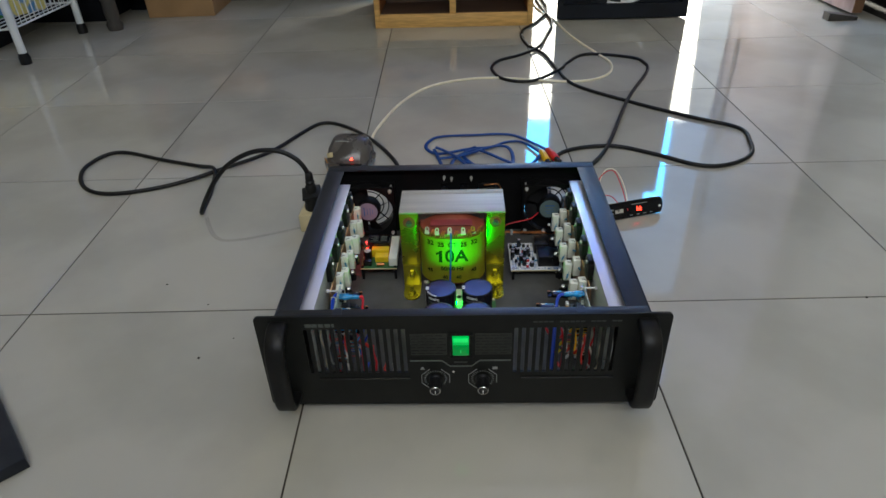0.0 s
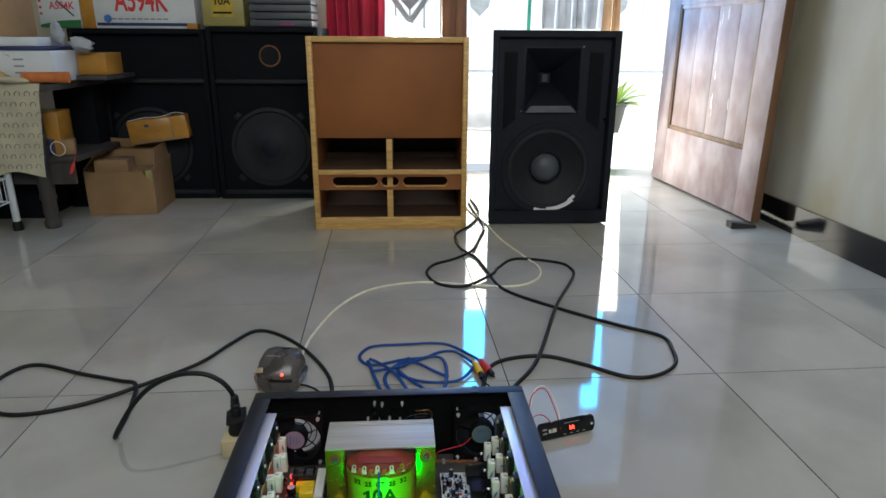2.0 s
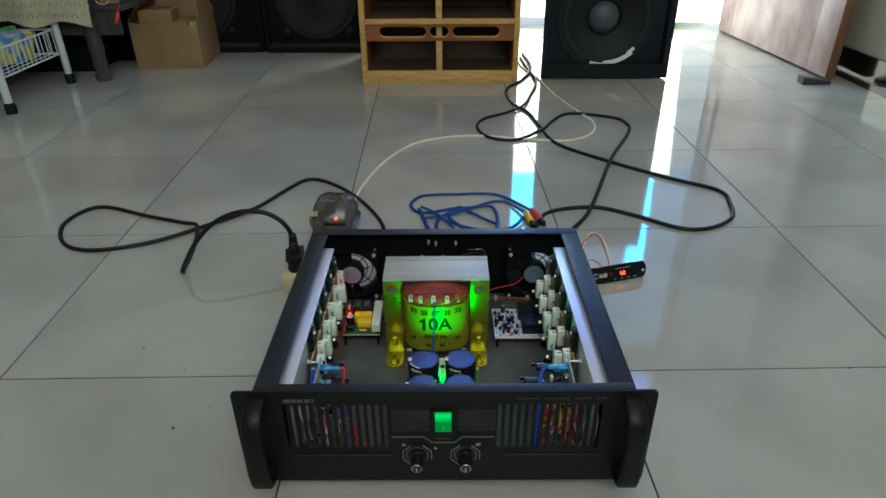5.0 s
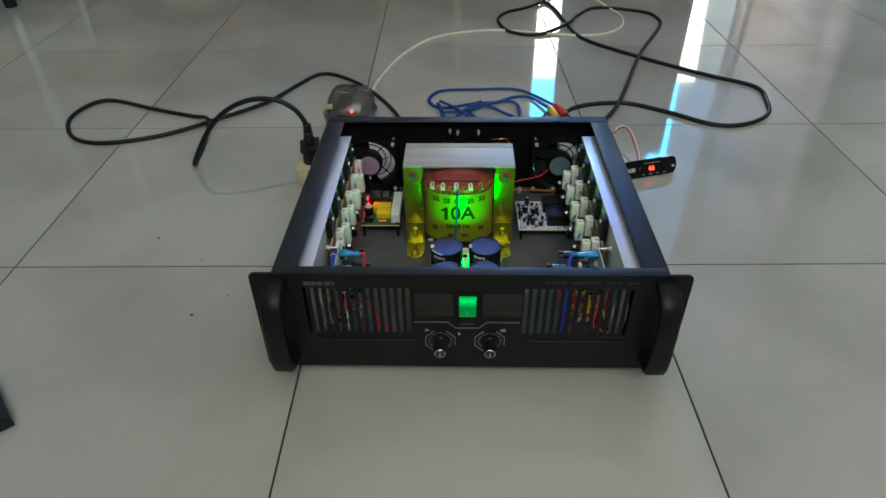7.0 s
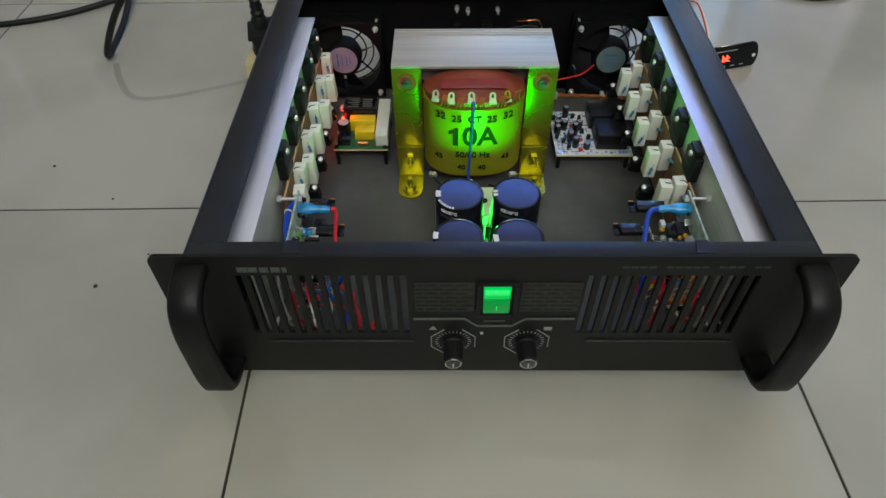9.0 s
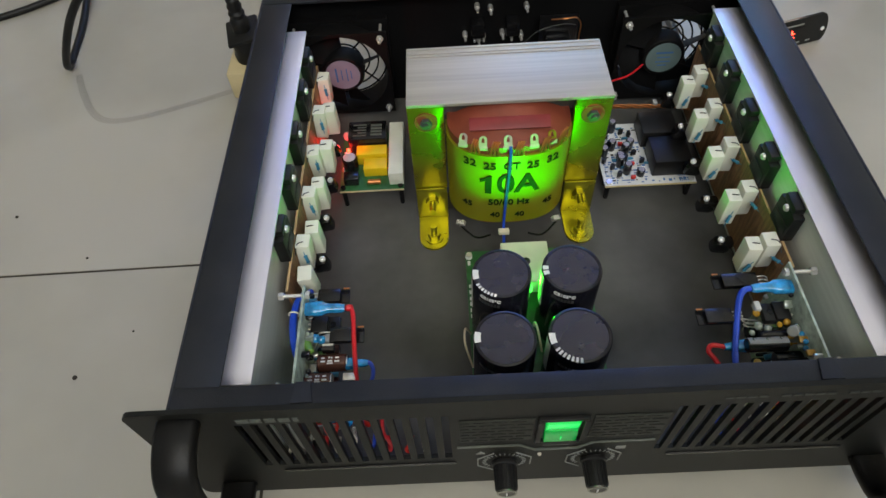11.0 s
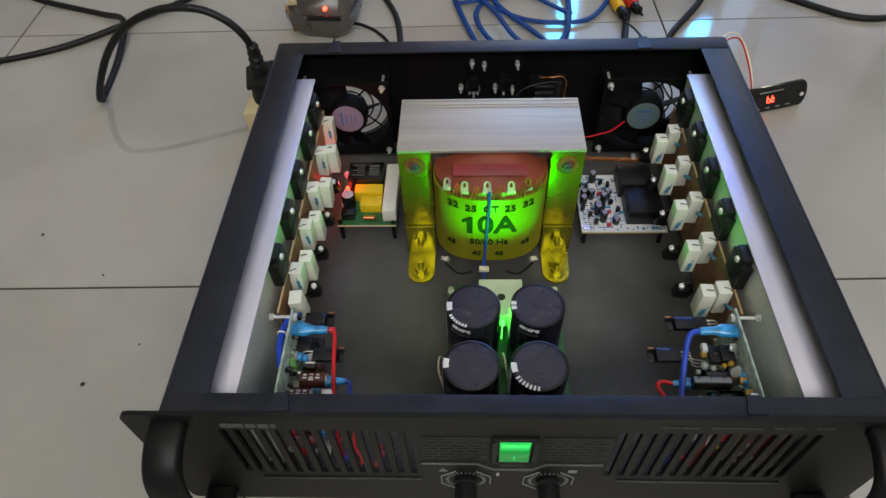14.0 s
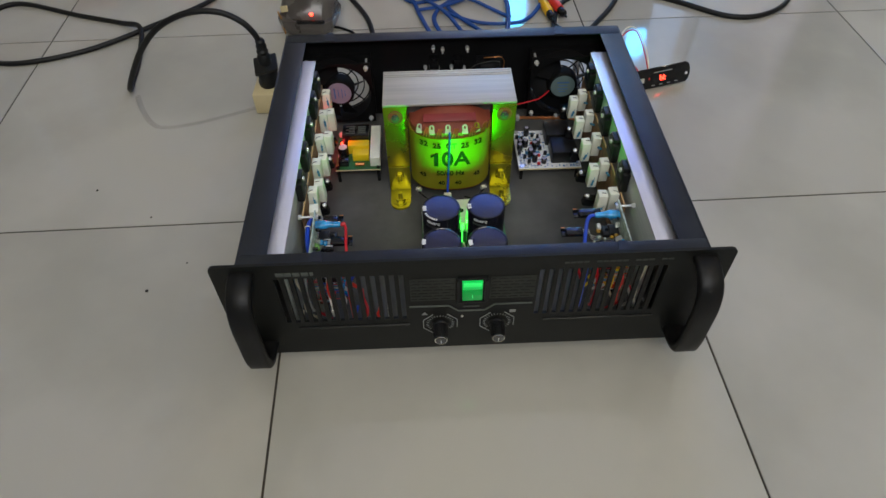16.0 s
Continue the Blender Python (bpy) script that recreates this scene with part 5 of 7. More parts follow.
part("print_bar", g, "logogrey", ps, "unreadable grey print")
part("film_capacitor", Geo().span((-0.142, 0.277, 0.0336), (-0.1145, 0.289, 0.0470), 0.0008), "yellowcap", ps, "yellow box film capacitor")
part("film_capacitor", Geo().span((-0.1355, 0.262, 0.0336), (-0.1145, 0.2755, 0.0440), 0.0008), "yellowcap", ps, "yellow box film capacitor")
part("cement_resistor", Geo().span((-0.1125, 0.250, 0.0345), (-0.0995, 0.3155, 0.0490), 0.0008), "cement", ps, "long white cement resistor")
part("electrolytic_capacitor", Geo().lathe([(0.0064, 0), (0.0068, 0.001), (0.0068, 0.0150), (0.0060, 0.0160), (0.001, 0.0161)], pose(-0.1475, 0.272, 0.0336), 20), "gloss", ps)
part("can_top", Geo().lathe([(0.0056, 0), (0.0054, 0.0003), (0.001, 0.0004)], pose(-0.1475, 0.272, 0.0497), 20), "tin", ps)
part("terminal_block", Geo().span((-0.153, 0.252, 0.0336), (-0.140, 0.262, 0.0420), 0.0006), "gloss", ps)
part("pink_resistor", Geo().cyl((-0.132, 0.2535, 0.0360), (-0.120, 0.2535, 0.0360), 0.0024, seg=12, bev=0.0006), "copper", ps)
part("red_led", Geo().lathe([(0.0016, 0), (0.0016, 0.003), (0.0009, 0.0042)], pose(-0.1500, 0.2870, 0.0410), 10).cyl((-0.1500, 0.2870, 0.0336), (-0.1500, 0.2870, 0.041), 0.0006, seg=6), "redhot", ps)
part("hot_glue", Geo().lathe([(0.003, 0), (0.0036, 0.004), (0.002, 0.007), (0.0005, 0.008)], pose(-0.1525, 0.306, 0.0400), 12), "plastic_bag", ps)
part("pin_row", Geo().span((-0.1545, 0.270, 0.0336), (-0.1525, 0.290, 0.0380)), "whiteprint", ps)

# white printed protection board on the other side
pb = part("protection_board", Geo().span((0.0770, 0.2385, 0.0300), (0.1570, 0.3150, 0.0316)), "whitepcb", amp, "white printed board with blue legend and black relays")
part("board_edge", Geo().span((0.0770, 0.2378, 0.0300), (0.1570, 0.2385, 0.0316)), "cream", pb)
for x, y in ((0.081, 0.2425), (0.153, 0.2425), (0.081, 0.311), (0.153, 0.311)):
    part("standoff", Geo().cyl((x, y, 0.012), (x, y, 0.0316), 0.0022, seg=8), "gloss", pb)
    part("screw", Geo().cyl((x, y, 0.0316), (x, y, 0.0335), 0.0030, seg=6), "screw", pb)
rng = random.Random(21)
g, g2 = Geo(), Geo()
for k in range(230):
    x, y = 0.0795 + 0.0042 * (k % 9) + rng.uniform(0, 0.001), 0.2405 + 0.0028 * (k // 9) + rng.uniform(0, 0.0006)
    if rng.random() < 0.3:
        continue
    (g if k % 5 else g2).span((x, y, 0.0316), (x + rng.uniform(0.0008, 0.0035), y + rng.uniform(0.0006, 0.0016), 0.0319 + 0.0001 * (k % 3)))
for k in range(14):
    x = 0.143 + 0.0017 * (k % 7)
    g.span((x, 0.2405 + 0.006 * (k // 7), 0.0316), (x + 0.001, 0.2445 + 0.006 * (k // 7), 0.0319))
for k in range(70):
    x, y = 0.1190 + 0.0047 * (k % 8) + rng.uniform(0, 0.001), 0.2405 + 0.0078 * (k // 8) + rng.uniform(0, 0.002)
    g.span((x, y, 0.0316), (x + rng.uniform(0.001, 0.003), y + rng.uniform(0.001, 0.003), 0.0319))
tagged(part("blue_legend", g, "blueink", pb), kind="stuff")
tagged(part("black_legend", g2, "gloss", pb), kind="stuff")
for x0, x1, y0, y1 in ((0.1165, 0.1485, 0.2830, 0.3115), (0.1195, 0.1520, 0.2470, 0.2790)):
    part("relay", Geo().span((x0, y0, 0.0316), (x1, y1, 0.0495), 0.0012), "blackplastic", pb, "black cube relay")
for x, y, h in ((0.094, 0.306, 0.013), (0.083, 0.284, 0.010), (0.082, 0.276, 0.010), (0.090, 0.283, 0.011), (0.094, 0.262, 0.012), (0.101, 0.277, 0.012), (0.0985, 0.253, 0.012), (0.106, 0.283, 0.011), (0.095, 0.268, 0.009), (0.110, 0.250, 0.007)):
    e = part("electrolytic_capacitor", Geo().lathe([(0.0034, 0), (0.0036, 0.0006), (0.0036, h - 0.0006), (0.0030, h)], pose(x, y, 0.0316), 14), "gloss", pb)
    part("can_top", Geo().lathe([(0.0027, 0), (0.0026, 0.0002), (0.0005, 0.0003)], pose(x, y, 0.0316 + h), 12), "hublabel", pb)
for x, y in ((0.099, 0.287), (0.105, 0.262), (0.103, 0.246)):
    part("red_component", Geo().box((x, y, 0.0335), (0.0040, 0.0026, 0.0036), 0.0005), "redplastic", pb)
for k in range(9):
    x, y = rng.uniform(0.082, 0.116), rng.uniform(0.243, 0.310)
    part("blue_resistor", Geo().cyl((x, y, 0.0332), (x + 0.005, y, 0.0332), 0.0012, seg=8), "blueres", pb)

for x, y, turn in ((0.0800, 0.2960, 10), (0.0865, 0.2925, 80), (0.0860, 0.2560, 35), (0.0905, 0.2470, 0), (0.1000, 0.2660, 60), (0.1075, 0.2720, 15), (0.1080, 0.2960, 90), (0.0800, 0.2640, 45), (0.1130, 0.2620, 5), (0.1010, 0.2990, 30)):
    part("small_transistor", Geo().prism([(0.0022 * math.cos(radians(a)), 0.0022 * math.sin(radians(a))) for a in range(-30, 211, 30)], 0.0050, pose(x, y, 0.0345, 0, 0, turn)), "transistor", pb)
    for d in (-0.0012, 0.0, 0.0012):
        part("transistor_leg", Geo().cyl((x + d, y, 0.0316), (x + d, y, 0.0346), 0.0003, seg=5), "tin", pb)

# cooling fans in the rear
for s in (-1, 1):
    C = Vector((FANS[0] if s < 0 else FANS[1], 0.3755, FZ))
    R = Matrix.Translation(C) @ pose(0, 0, 0, 90)
    seg, g = 48, Geo()
    def sq(a, h):
        u, v = math.cos(a), math.sin(a)
        q = h / max(abs(u), abs(v))
        return (u * q, v * q)
    angs = [2 * math.pi * k / seg + math.pi / 4 for k in range(seg)]
    fan = part("cooling_fan", Geo().rings([[R @ Vector((r * math.cos(a), r * math.sin(a), z)) for a in angs] for r, z in ((0.0430, -0.0075), (0.0448, -0.0075), (0.0448, 0.0095), (0.0430, 0.0095))], caps=False, loop=True), "fanblack", amp, "black square cooling fan")
    for z0, z1 in ((-0.0152, -0.0075), (0.0095, 0.0125)):
        outer = [[R @ Vector((*sq(a, 0.046), z)) for a in angs] for z in (z0, z1)]
        inner = [[R @ Vector((0.0430 * math.cos(a), 0.0430 * math.sin(a), z)) for a in angs] for z in (z1, z0)]
        part("flange", Geo().rings([outer[0], outer[1], inner[0], inner[1]], caps=False, loop=True), "fanblack", fan)
    part("hub", Geo().lathe([(0.0205, -0.006), (0.0205, 0.0085), (0.0190, 0.0105), (0.001, 0.0106)], R, 36), "fanblack", fan)
    part("hub_label", Geo().lathe([(0.0165, 0.0106), (0.0163, 0.0109), (0.001, 0.0110)], R, 36), "hublabel" if s < 0 else "hublabel2", fan, "round paper sticker with unreadable print")
    g = Geo()
    for k, (w, z) in enumerate(((0.016, 0.006), (0.012, 0.001), (0.014, -0.004), (0.009, -0.008))):
        t = 0.0018 if k == 0 else 0.0009
        if s < 0:
            g.box(R @ Vector((-z, 0, 0.01105)), (t, 0.0003, w))
        else:
            g.box(R @ Vector((0, z, 0.01105)), (w, 0.0003, t))
    part("print_bar", g, "blueink", fan)
    for a0, wide in (((88, 62), (152, 60), (214, 50), (266, 32), (12, 9)) if s < 0 else ((97, 58), (157, 60), (219, 50), (271, 60), (15, 8))):
        a0 = radians(a0)
        rings = []
        for i in range(6):
            r = 0.0200 + 0.0215 * i / 5
            row = []
            for q in (0, 0.5, 1):
                a = a0 + radians(wide) * q + 0.06 * i / 5
                row.append((r * math.cos(a), r * math.sin(a), -0.005 + 0.012 * q))
            rings.append([R @ Vector(p) for p in row] + [R @ (Vector(p) + Vector((0, 0, -0.001))) for p in row[::-1]])
        part("blade", Geo().rings(rings), "fanblack", fan)
    g = Geo()
    for r in (0.016, 0.0245, 0.033, 0.0415):
        g.tube([R @ Vector((r * math.cos(a), r * math.sin(a), -0.0150)) for a in [2 * math.pi * k / 40 for k in range(40)]], 0.0009, 6, loop=True)
    for k in range(4):
        a = math.pi / 4 + k * math.pi / 2
        g.tube([R @ Vector((r * math.cos(a), r * math.sin(a), -0.0160)) for r in (0.012, 0.030, 0.055)], 0.0010, 6)
    part("wire_guard", g, "gloss", fan)
    for sx in (-1, 1):
        for sz in (-1, 1):
            part("fan_bolt", Geo().cyl((C.x + sx * 0.040, 0.3900, C.z + sz * 0.040), (C.x + sx * 0.040, 0.356, C.z + sz * 0.040), 0.0015, seg=8).cyl((C.x + sx * 0.040, 0.3645, C.z + sz * 0.040), (C.x + sx * 0.040, 0.361, C.z + sz * 0.040), 0.0034, seg=6), "screw", fan)
    part("fan_lead", Geo().tube(curve_pts([(C.x - 0.018, 0.3645, C.z - 0.006), (C.x - 0.030, 0.362, C.z - 0.016), (C.x - 0.044, 0.358, C.z - 0.018), (C.x - 0.072, 0.352, C.z - 0.022), (C.x - 0.078, 0.352, 0.03)], 6), 0.0010, 6), "redwire", fan)

# connectors inside the rear panel
for x, z in ((-0.0264, 0.1172), (-0.0142, 0.1147), (0.0188, 0.1153), (-0.0378, 0.0879), (-0.0292, 0.0864), (-0.0248, 0.0824), (-0.0206, 0.0863), (-0.0025, 0.0879), (0.0057, 0.0858), (0.0148, 0.0856)):
    part("terminal_screw", Geo().cyl((x, 0.3910, z), (x, 0.378, z), 0.0012, seg=8).cyl((x, 0.3910, z), (x, 0.3845, z), 0.0025, seg=6), "screw", amp)
part("speaker_connector", Geo().span((-0.0325, 0.376, 0.0905), (-0.0195, 0.3910, 0.105), 0.0015), "gloss", amp)
part("speaker_connector", Geo().span((0.0000, 0.376, 0.0905), (0.0130, 0.3910, 0.105), 0.0015), "gloss", amp)
ib = part("input_board", Geo().span((0.030, 0.376, 0.070), (0.066, 0.3775, 0.112)), "gloss", amp, "small black input connector board")
part("input_socket", Geo().span((0.036, 0.366, 0.080), (0.058, 0.376, 0.094), 0.001), "gloss", ib)
part("bare_wire", Geo().tube(curve_pts([(0.040, 0.372, 0.110), (0.052, 0.368, 0.113), (0.062, 0.370, 0.112), (0.067, 0.371, 0.104), (0.066, 0.368, 0.092), (0.066, 0.360, 0.06), (0.075, 0.335, 0.035)], 5), 0.0006, 6), "copper", ib)
part("bare_wire", Geo().tube(curve_pts([(-0.010, 0.372, 0.080), (0.012, 0.365, 0.090), (0.028, 0.366, 0.103), (0.050, 0.370, 0.106), (0.062, 0.371, 0.104)], 5), 0.0004, 6), "darkprint", ib)
for q in range(3):
    strand = [(0.060 + 0.0052 * k, 0.3220 + 0.0013 * math.cos(k * 0.9 + q * 2.1) - 0.00035 * k, 0.0500 + 0.0013 * math.sin(k * 0.9 + q * 2.1)) for k in range(19)]
    part("bare_wire", Geo().tube(curve_pts(strand + [(0.164, 0.310, 0.050)], 3), 0.0009, 6), "copper", amp, "twisted bare copper wires")
for x in (0.083, 0.134):
    part("cable_tie", Geo().box((x, 0.3200, 0.0500), (0.0045, 0.006, 0.008), 0.001), "plastic_bag", amp)


# ---- cables and small things on the floor ----
def cable(name, ctrl, r, material, label, step=7, seg=10):
    return solid(name, Geo().tube(curve_pts(ctrl, step), r, seg), material, label, "cable")


Z = 0.0045
cord = thing("mains_cable", "thick black mains cord looped on the tiles", "cable")
part("cord", Geo().tube(curve_pts([(-0.115, 0.362, 0.045), (-0.118, 0.43, 0.04), (-0.122, 0.52, 0.012), (-0.139, 0.665, Z), (-0.210, 0.799, Z), (-0.289, 0.885, Z), (-0.348, 0.905, Z), (-0.389, 0.838, Z), (-0.431, 0.736, Z + 0.004), (-0.508, 0.657, Z + 0.004),
     (-0.604, 0.587, Z), (-0.707, 0.553, Z), (-0.779, 0.579, Z), (-0.825, 0.658, Z), (-0.815, 0.730, Z), (-0.772, 0.750, Z), (-0.662, 0.706, Z), (-0.574, 0.675, Z), (-0.526, 0.640, Z + 0.009), (-0.508, 0.560, Z),
     (-0.497, 0.475, Z), (-0.475, 0.452, 0.040), (-0.442, 0.445, 0.088), (-0.405, 0.442, 0.124), (-0.360, 0.440, 0.145), (-0.318, 0.440, 0.146), (-0.290, 0.440, 0.132), (-0.275, 0.440, 0.112), (-0.270, 0.440, 0.092)], 7), 0.0042, 10), "rubber", cord)
plug = part("plug", Geo().lathe([(0.0075, 0.066), (0.0125, 0.062), (0.0150, 0.054), (0.0140, 0.046), (0.0155, 0.040), (0.0150, 0.034), (0.010, 0.033)], pose(-0.270, 0.440, 0.0) @ Matrix.Diagonal((1.0, 1.25, 1.0, 1.0)), 16), "rubber", cord, "moulded black mains plug")
part("strain_relief", Geo().lathe([(0.0052, 0.104), (0.0070, 0.101), (0.0062, 0.097), (0.0078, 0.094), (0.0068, 0.089), (0.0086, 0.086), (0.0075, 0.081), (0.0098, 0.077), (0.0092, 0.066)], pose(-0.270, 0.440, 0.0), 14), "rubber", plug, "ribbed rubber strain relief")
part("rim", Geo().box((-0.270, 0.440, 0.0635), (0.034, 0.038, 0.005), 0.002, pose(0, 0, 0, 6, -8, 12)), "rubber", plug)
adp = solid("socket_adapter", Geo().span((-0.292, 0.408, 0.0), (-0.258, 0.456, 0.034), 0.003), "cream", "cream plastic socket adapter on the floor beside the amplifier", "adapter")

cable("speaker_cable", [(0.170, 0.362, 0.060), (0.180, 0.43, 0.05), (0.205, 0.52, 0.008), (0.237, 0.608, Z), (0.312, 0.727, Z + 0.006), (0.421, 1.027, Z + 0.006), (0.520, 1.250, Z), (0.530, 1.330, Z), (0.500, 1.385, Z), (0.375, 1.424, Z), (0.305, 1.340, Z), (0.276, 1.270, Z + 0.005), (0.189, 1.187, Z), (0.110, 1.210, Z),
      (0.081, 1.300, Z), (0.105, 1.375, Z), (0.171, 1.429, Z), (0.235, 1.500, Z + 0.003), (0.275, 1.640, Z), (0.310, 1.800, Z + 0.004), (0.297, 2.000, Z), (0.285, 2.18, Z)], 0.0045, "rubber", "black rubber speaker cable trailing over the tiles")
cable("speaker_cable", [(0.150, 0.362, 0.060), (0.155, 0.43, 0.05), (0.175, 0.60, 0.008), (0.215, 0.720, Z), (0.322, 0.752, Z), (0.405, 0.712, Z), (0.488, 0.652, Z), (0.553, 0.654, Z), (0.612, 0.700, Z), (0.634, 0.766, Z), (0.635, 0.842, Z), (0.543, 0.914, Z), (0.421, 1.020, Z), (0.300, 1.153, Z),
      (0.268, 1.300, Z), (0.245, 1.440, Z), (0.200, 1.547, Z), (0.196, 1.700, Z), (0.262, 1.830, Z), (0.312, 2.000, Z + 0.004), (0.300, 2.25, Z)], 0.0045, "rubber", "black rubber speaker cable with a wide loop")
cable("white_cable", [(-0.235, 0.700, 0.012), (-0.218, 0.745, 0.003), (-0.207, 0.871, 0.003), (-0.164, 1.040, 0.003), (-0.097, 1.158, 0.003), (0.0, 1.213, 0.003), (0.099, 1.222, 0.003), (0.214, 1.195, 0.003), (0.330, 1.184, 0.003), (0.407, 1.237, 0.003), (0.434, 1.336, 0.003), (0.407, 1.445, 0.003),
      (0.357, 1.632, 0.003), (0.322, 1.850, 0.003), (0.275, 2.05, 0.003), (0.262, 2.35, 0.003), (0.26, 2.68, 0.003)], 0.0034, "whitewire", "cream white flex running to the wall")

cable("thin_cable", [(-0.222, 0.640, 0.010), (-0.213, 0.646, 0.004), (-0.196, 0.647, 0.003), (-0.180, 0.640, 0.003), (-0.161, 0.624, 0.003), (-0.140, 0.590, 0.003), (-0.128, 0.530, 0.003), (-0.125, 0.450, 0.003)], 0.0022, "rubber", "thin black lead from the power block")

# grey power block with a red light, lying on the tiles
blk = thing("power_block", "smoky grey angular power block with torn tape", "power block", pose(-0.234, 0.645, 0, 0, 0, -10) @ Matrix.Diagonal((1.0, 1.15, 1.12, 1.0)))


def cut_corner(a, b, c, z, dy=0.0):
    return [(x, y + dy, z) for x, y in ((-a + c, -b), (a - c, -b), (a, -b + c), (a, b - c), (a - c, b), (-a + c, b), (-a, b - c), (-a, -b + c))]


part("body", Geo().rings([cut_corner(0.033, 0.024, 0.012, 0.0), cut_corner(0.041, 0.031, 0.012, 0.010), cut_corner(0.046, 0.036, 0.012, 0.022), cut_corner(0.047, 0.036, 0.012, 0.032)]), "smoke", blk)
cap = part("cover", Geo().rings([cut_corner(0.044, 0.032, 0.013, 0.0325, 0.003), cut_corner(0.043, 0.027, 0.013, 0.050, 0.008), cut_corner(0.036, 0.020, 0.012, 0.064, 0.013), cut_corner(0.026, 0.010, 0.008, 0.067, 0.016)]), "smoke", blk, "grey faceted cover with scuffed edges")
part("scuffed_edge", Geo().box((-0.012, -0.004, 0.0645), (0.030, 0.0030, 0.0016), 0.0005, pose(0, 0, 0, -30, 0, 4)), "greyprint", cap)
part("tape_patch", Geo().box((-0.0440, -0.020, 0.020), (0.018, 0.0022, 0.030), 0.0008, pose(0, 0, 0, 6, 8, -52)), "tape", blk, "torn amber tape")
part("tape_patch", Geo().box((-0.034, -0.022, 0.044), (0.016, 0.0022, 0.009), 0.0006, pose(0, 0, 0, -20, -18, -20)), "cream", blk, "torn pale tape")
part("slot", Geo().box((0.014, -0.0355, 0.0335), (0.048, 0.004, 0.005), 0.001, pose(0, 0, 0, 0, -4)), "gloss", blk)
part("red_led", Geo().lathe([(0.0026, 0), (0.0024, 0.003), (0.0008, 0.004)], Matrix.Translation((0.014, -0.0265, 0.0410)) @ pose(0, 0, 0, 72), 10), "redhot", blk)

# blue signal cable with yellow and red plugs, coiled
rca = thing("signal_cable", "coiled blue twin signal cable with red and yellow plugs", "cable")
coil = [(0.004, [(0.184, 0.726), (0.166, 0.762), (0.120, 0.815), (0.078, 0.826), (0.027, 0.822), (-0.051, 0.816), (-0.077, 0.792), (-0.084, 0.758), (-0.066, 0.727), (-0.040, 0.725), (0.015, 0.747), (0.060, 0.754), (0.095, 0.779), (0.122, 0.784), (0.140, 0.772), (0.169, 0.715)]),
        (0.007, [(-0.064, 0.730), (-0.057, 0.711), (-0.049, 0.677), (-0.036, 0.630), (-0.015, 0.560), (0.000, 0.470), (0.010, 0.400)]),
        (0.010, [(-0.051, 0.686), (-0.026, 0.692), (0.004, 0.703), (0.053, 0.737), (0.078, 0.747), (0.097, 0.741), (0.106, 0.712), (0.106, 0.667), (0.098, 0.610), (0.075, 0.560)]),
        (0.007, [(0.028, 0.741), (0.008, 0.731), (0.001, 0.703), (0.016, 0.671), (0.051, 0.622), (0.085, 0.575), (0.098, 0.610)]),
        (0.013, [(-0.060, 0.728), (-0.040, 0.718), (-0.014, 0.686), (0.005, 0.652), (0.025, 0.600), (0.050, 0.565)]),
        (0.010, [(0.020, 0.560), (-0.008, 0.598), (-0.024, 0.650), (-0.014, 0.690), (0.010, 0.719), (0.028, 0.728), (0.053, 0.711), (0.082, 0.680), (0.108, 0.655)]),
        (0.006, [(0.000, 0.682), (0.034, 0.655), (0.069, 0.642), (0.105, 0.641), (0.129, 0.647), (0.148, 0.667), (0.168, 0.700)])]
for z, line in coil:
    pts = [(x, y, z + (0.004 if k in (0, len(line) - 1) and y > 0.69 else 0.0)) for k, (x, y) in enumerate(line)]
    part("strand", Geo().tube(curve_pts(pts, 6), 0.0040, 8, flat=0.62), "bluecable", rca)
for x, y, m, turn in ((0.1745, 0.684, "yellowplastic", 9), (0.1925, 0.694, "redplastic", 16)):
    A = Matrix.Translation((x, y, 0.0105)) @ pose(0, 0, 0, -90, 0, turn)
    pl = part("plug", Geo().lathe([(0.0045, 0.032), (0.0070, 0.027), (0.0082, 0.004), (0.0082, -0.016), (0.0072, -0.020)], A, 14), m, rca)
    part("metal_shell", Geo().lathe([(0.0062, -0.018), (0.0066, -0.034), (0.0054, -0.036), (0.0020, -0.036), (0.0020, -0.046), (0.0003, -0.047)], A, 12), "gloss", pl)
for c in ([(0.178, 0.640, 0.008), (0.190, 0.610, 0.012), (0.205, 0.560, 0.008), (0.200, 0.480, 0.02), (0.195, 0.393, 0.05)],):
    cable("thin_wire", c, 0.0014, "gloss", "thin black wire behind the amplifier")

# small audio module standing on the tiles
MODULE = pose(0.3115, 0.4515, 0.0, 0, 0, 17) @ Matrix.Diagonal((1.10, 1.0, 1.0, 1.0))
mod = thing("audio_module", "black slotted audio player panel with a red lit display", "audio module", MODULE)
TL = pose(0, 0, 0, -16)
face = []
for a in range(-80, 81, 20):
    face.append((0.046 + 0.0075 * math.cos(radians(a)), 0.0165 + 0.0155 * math.sin(radians(a))))
for a in range(100, 261, 20):
    face.append((-0.046 + 0.0075 * math.cos(radians(a)), 0.0165 + 0.0155 * math.sin(radians(a))))
part("panel", Geo().prism(face, 0.004, TL @ pose(0, 0, 0, 90)), "gloss", mod)
part("circuit", Geo().box(TL @ Vector((0.0, 0.012, 0.0120)), (0.080, 0.018, 0.016), 0.001, TL.to_3x3().to_4x4()), "greenpcb", mod)
part("display", Geo().box(TL @ Vector((0.010, -0.0043, 0.0165)), (0.034, 0.0008, 0.011), 0, TL.to_3x3().to_4x4()), "gloss", mod)


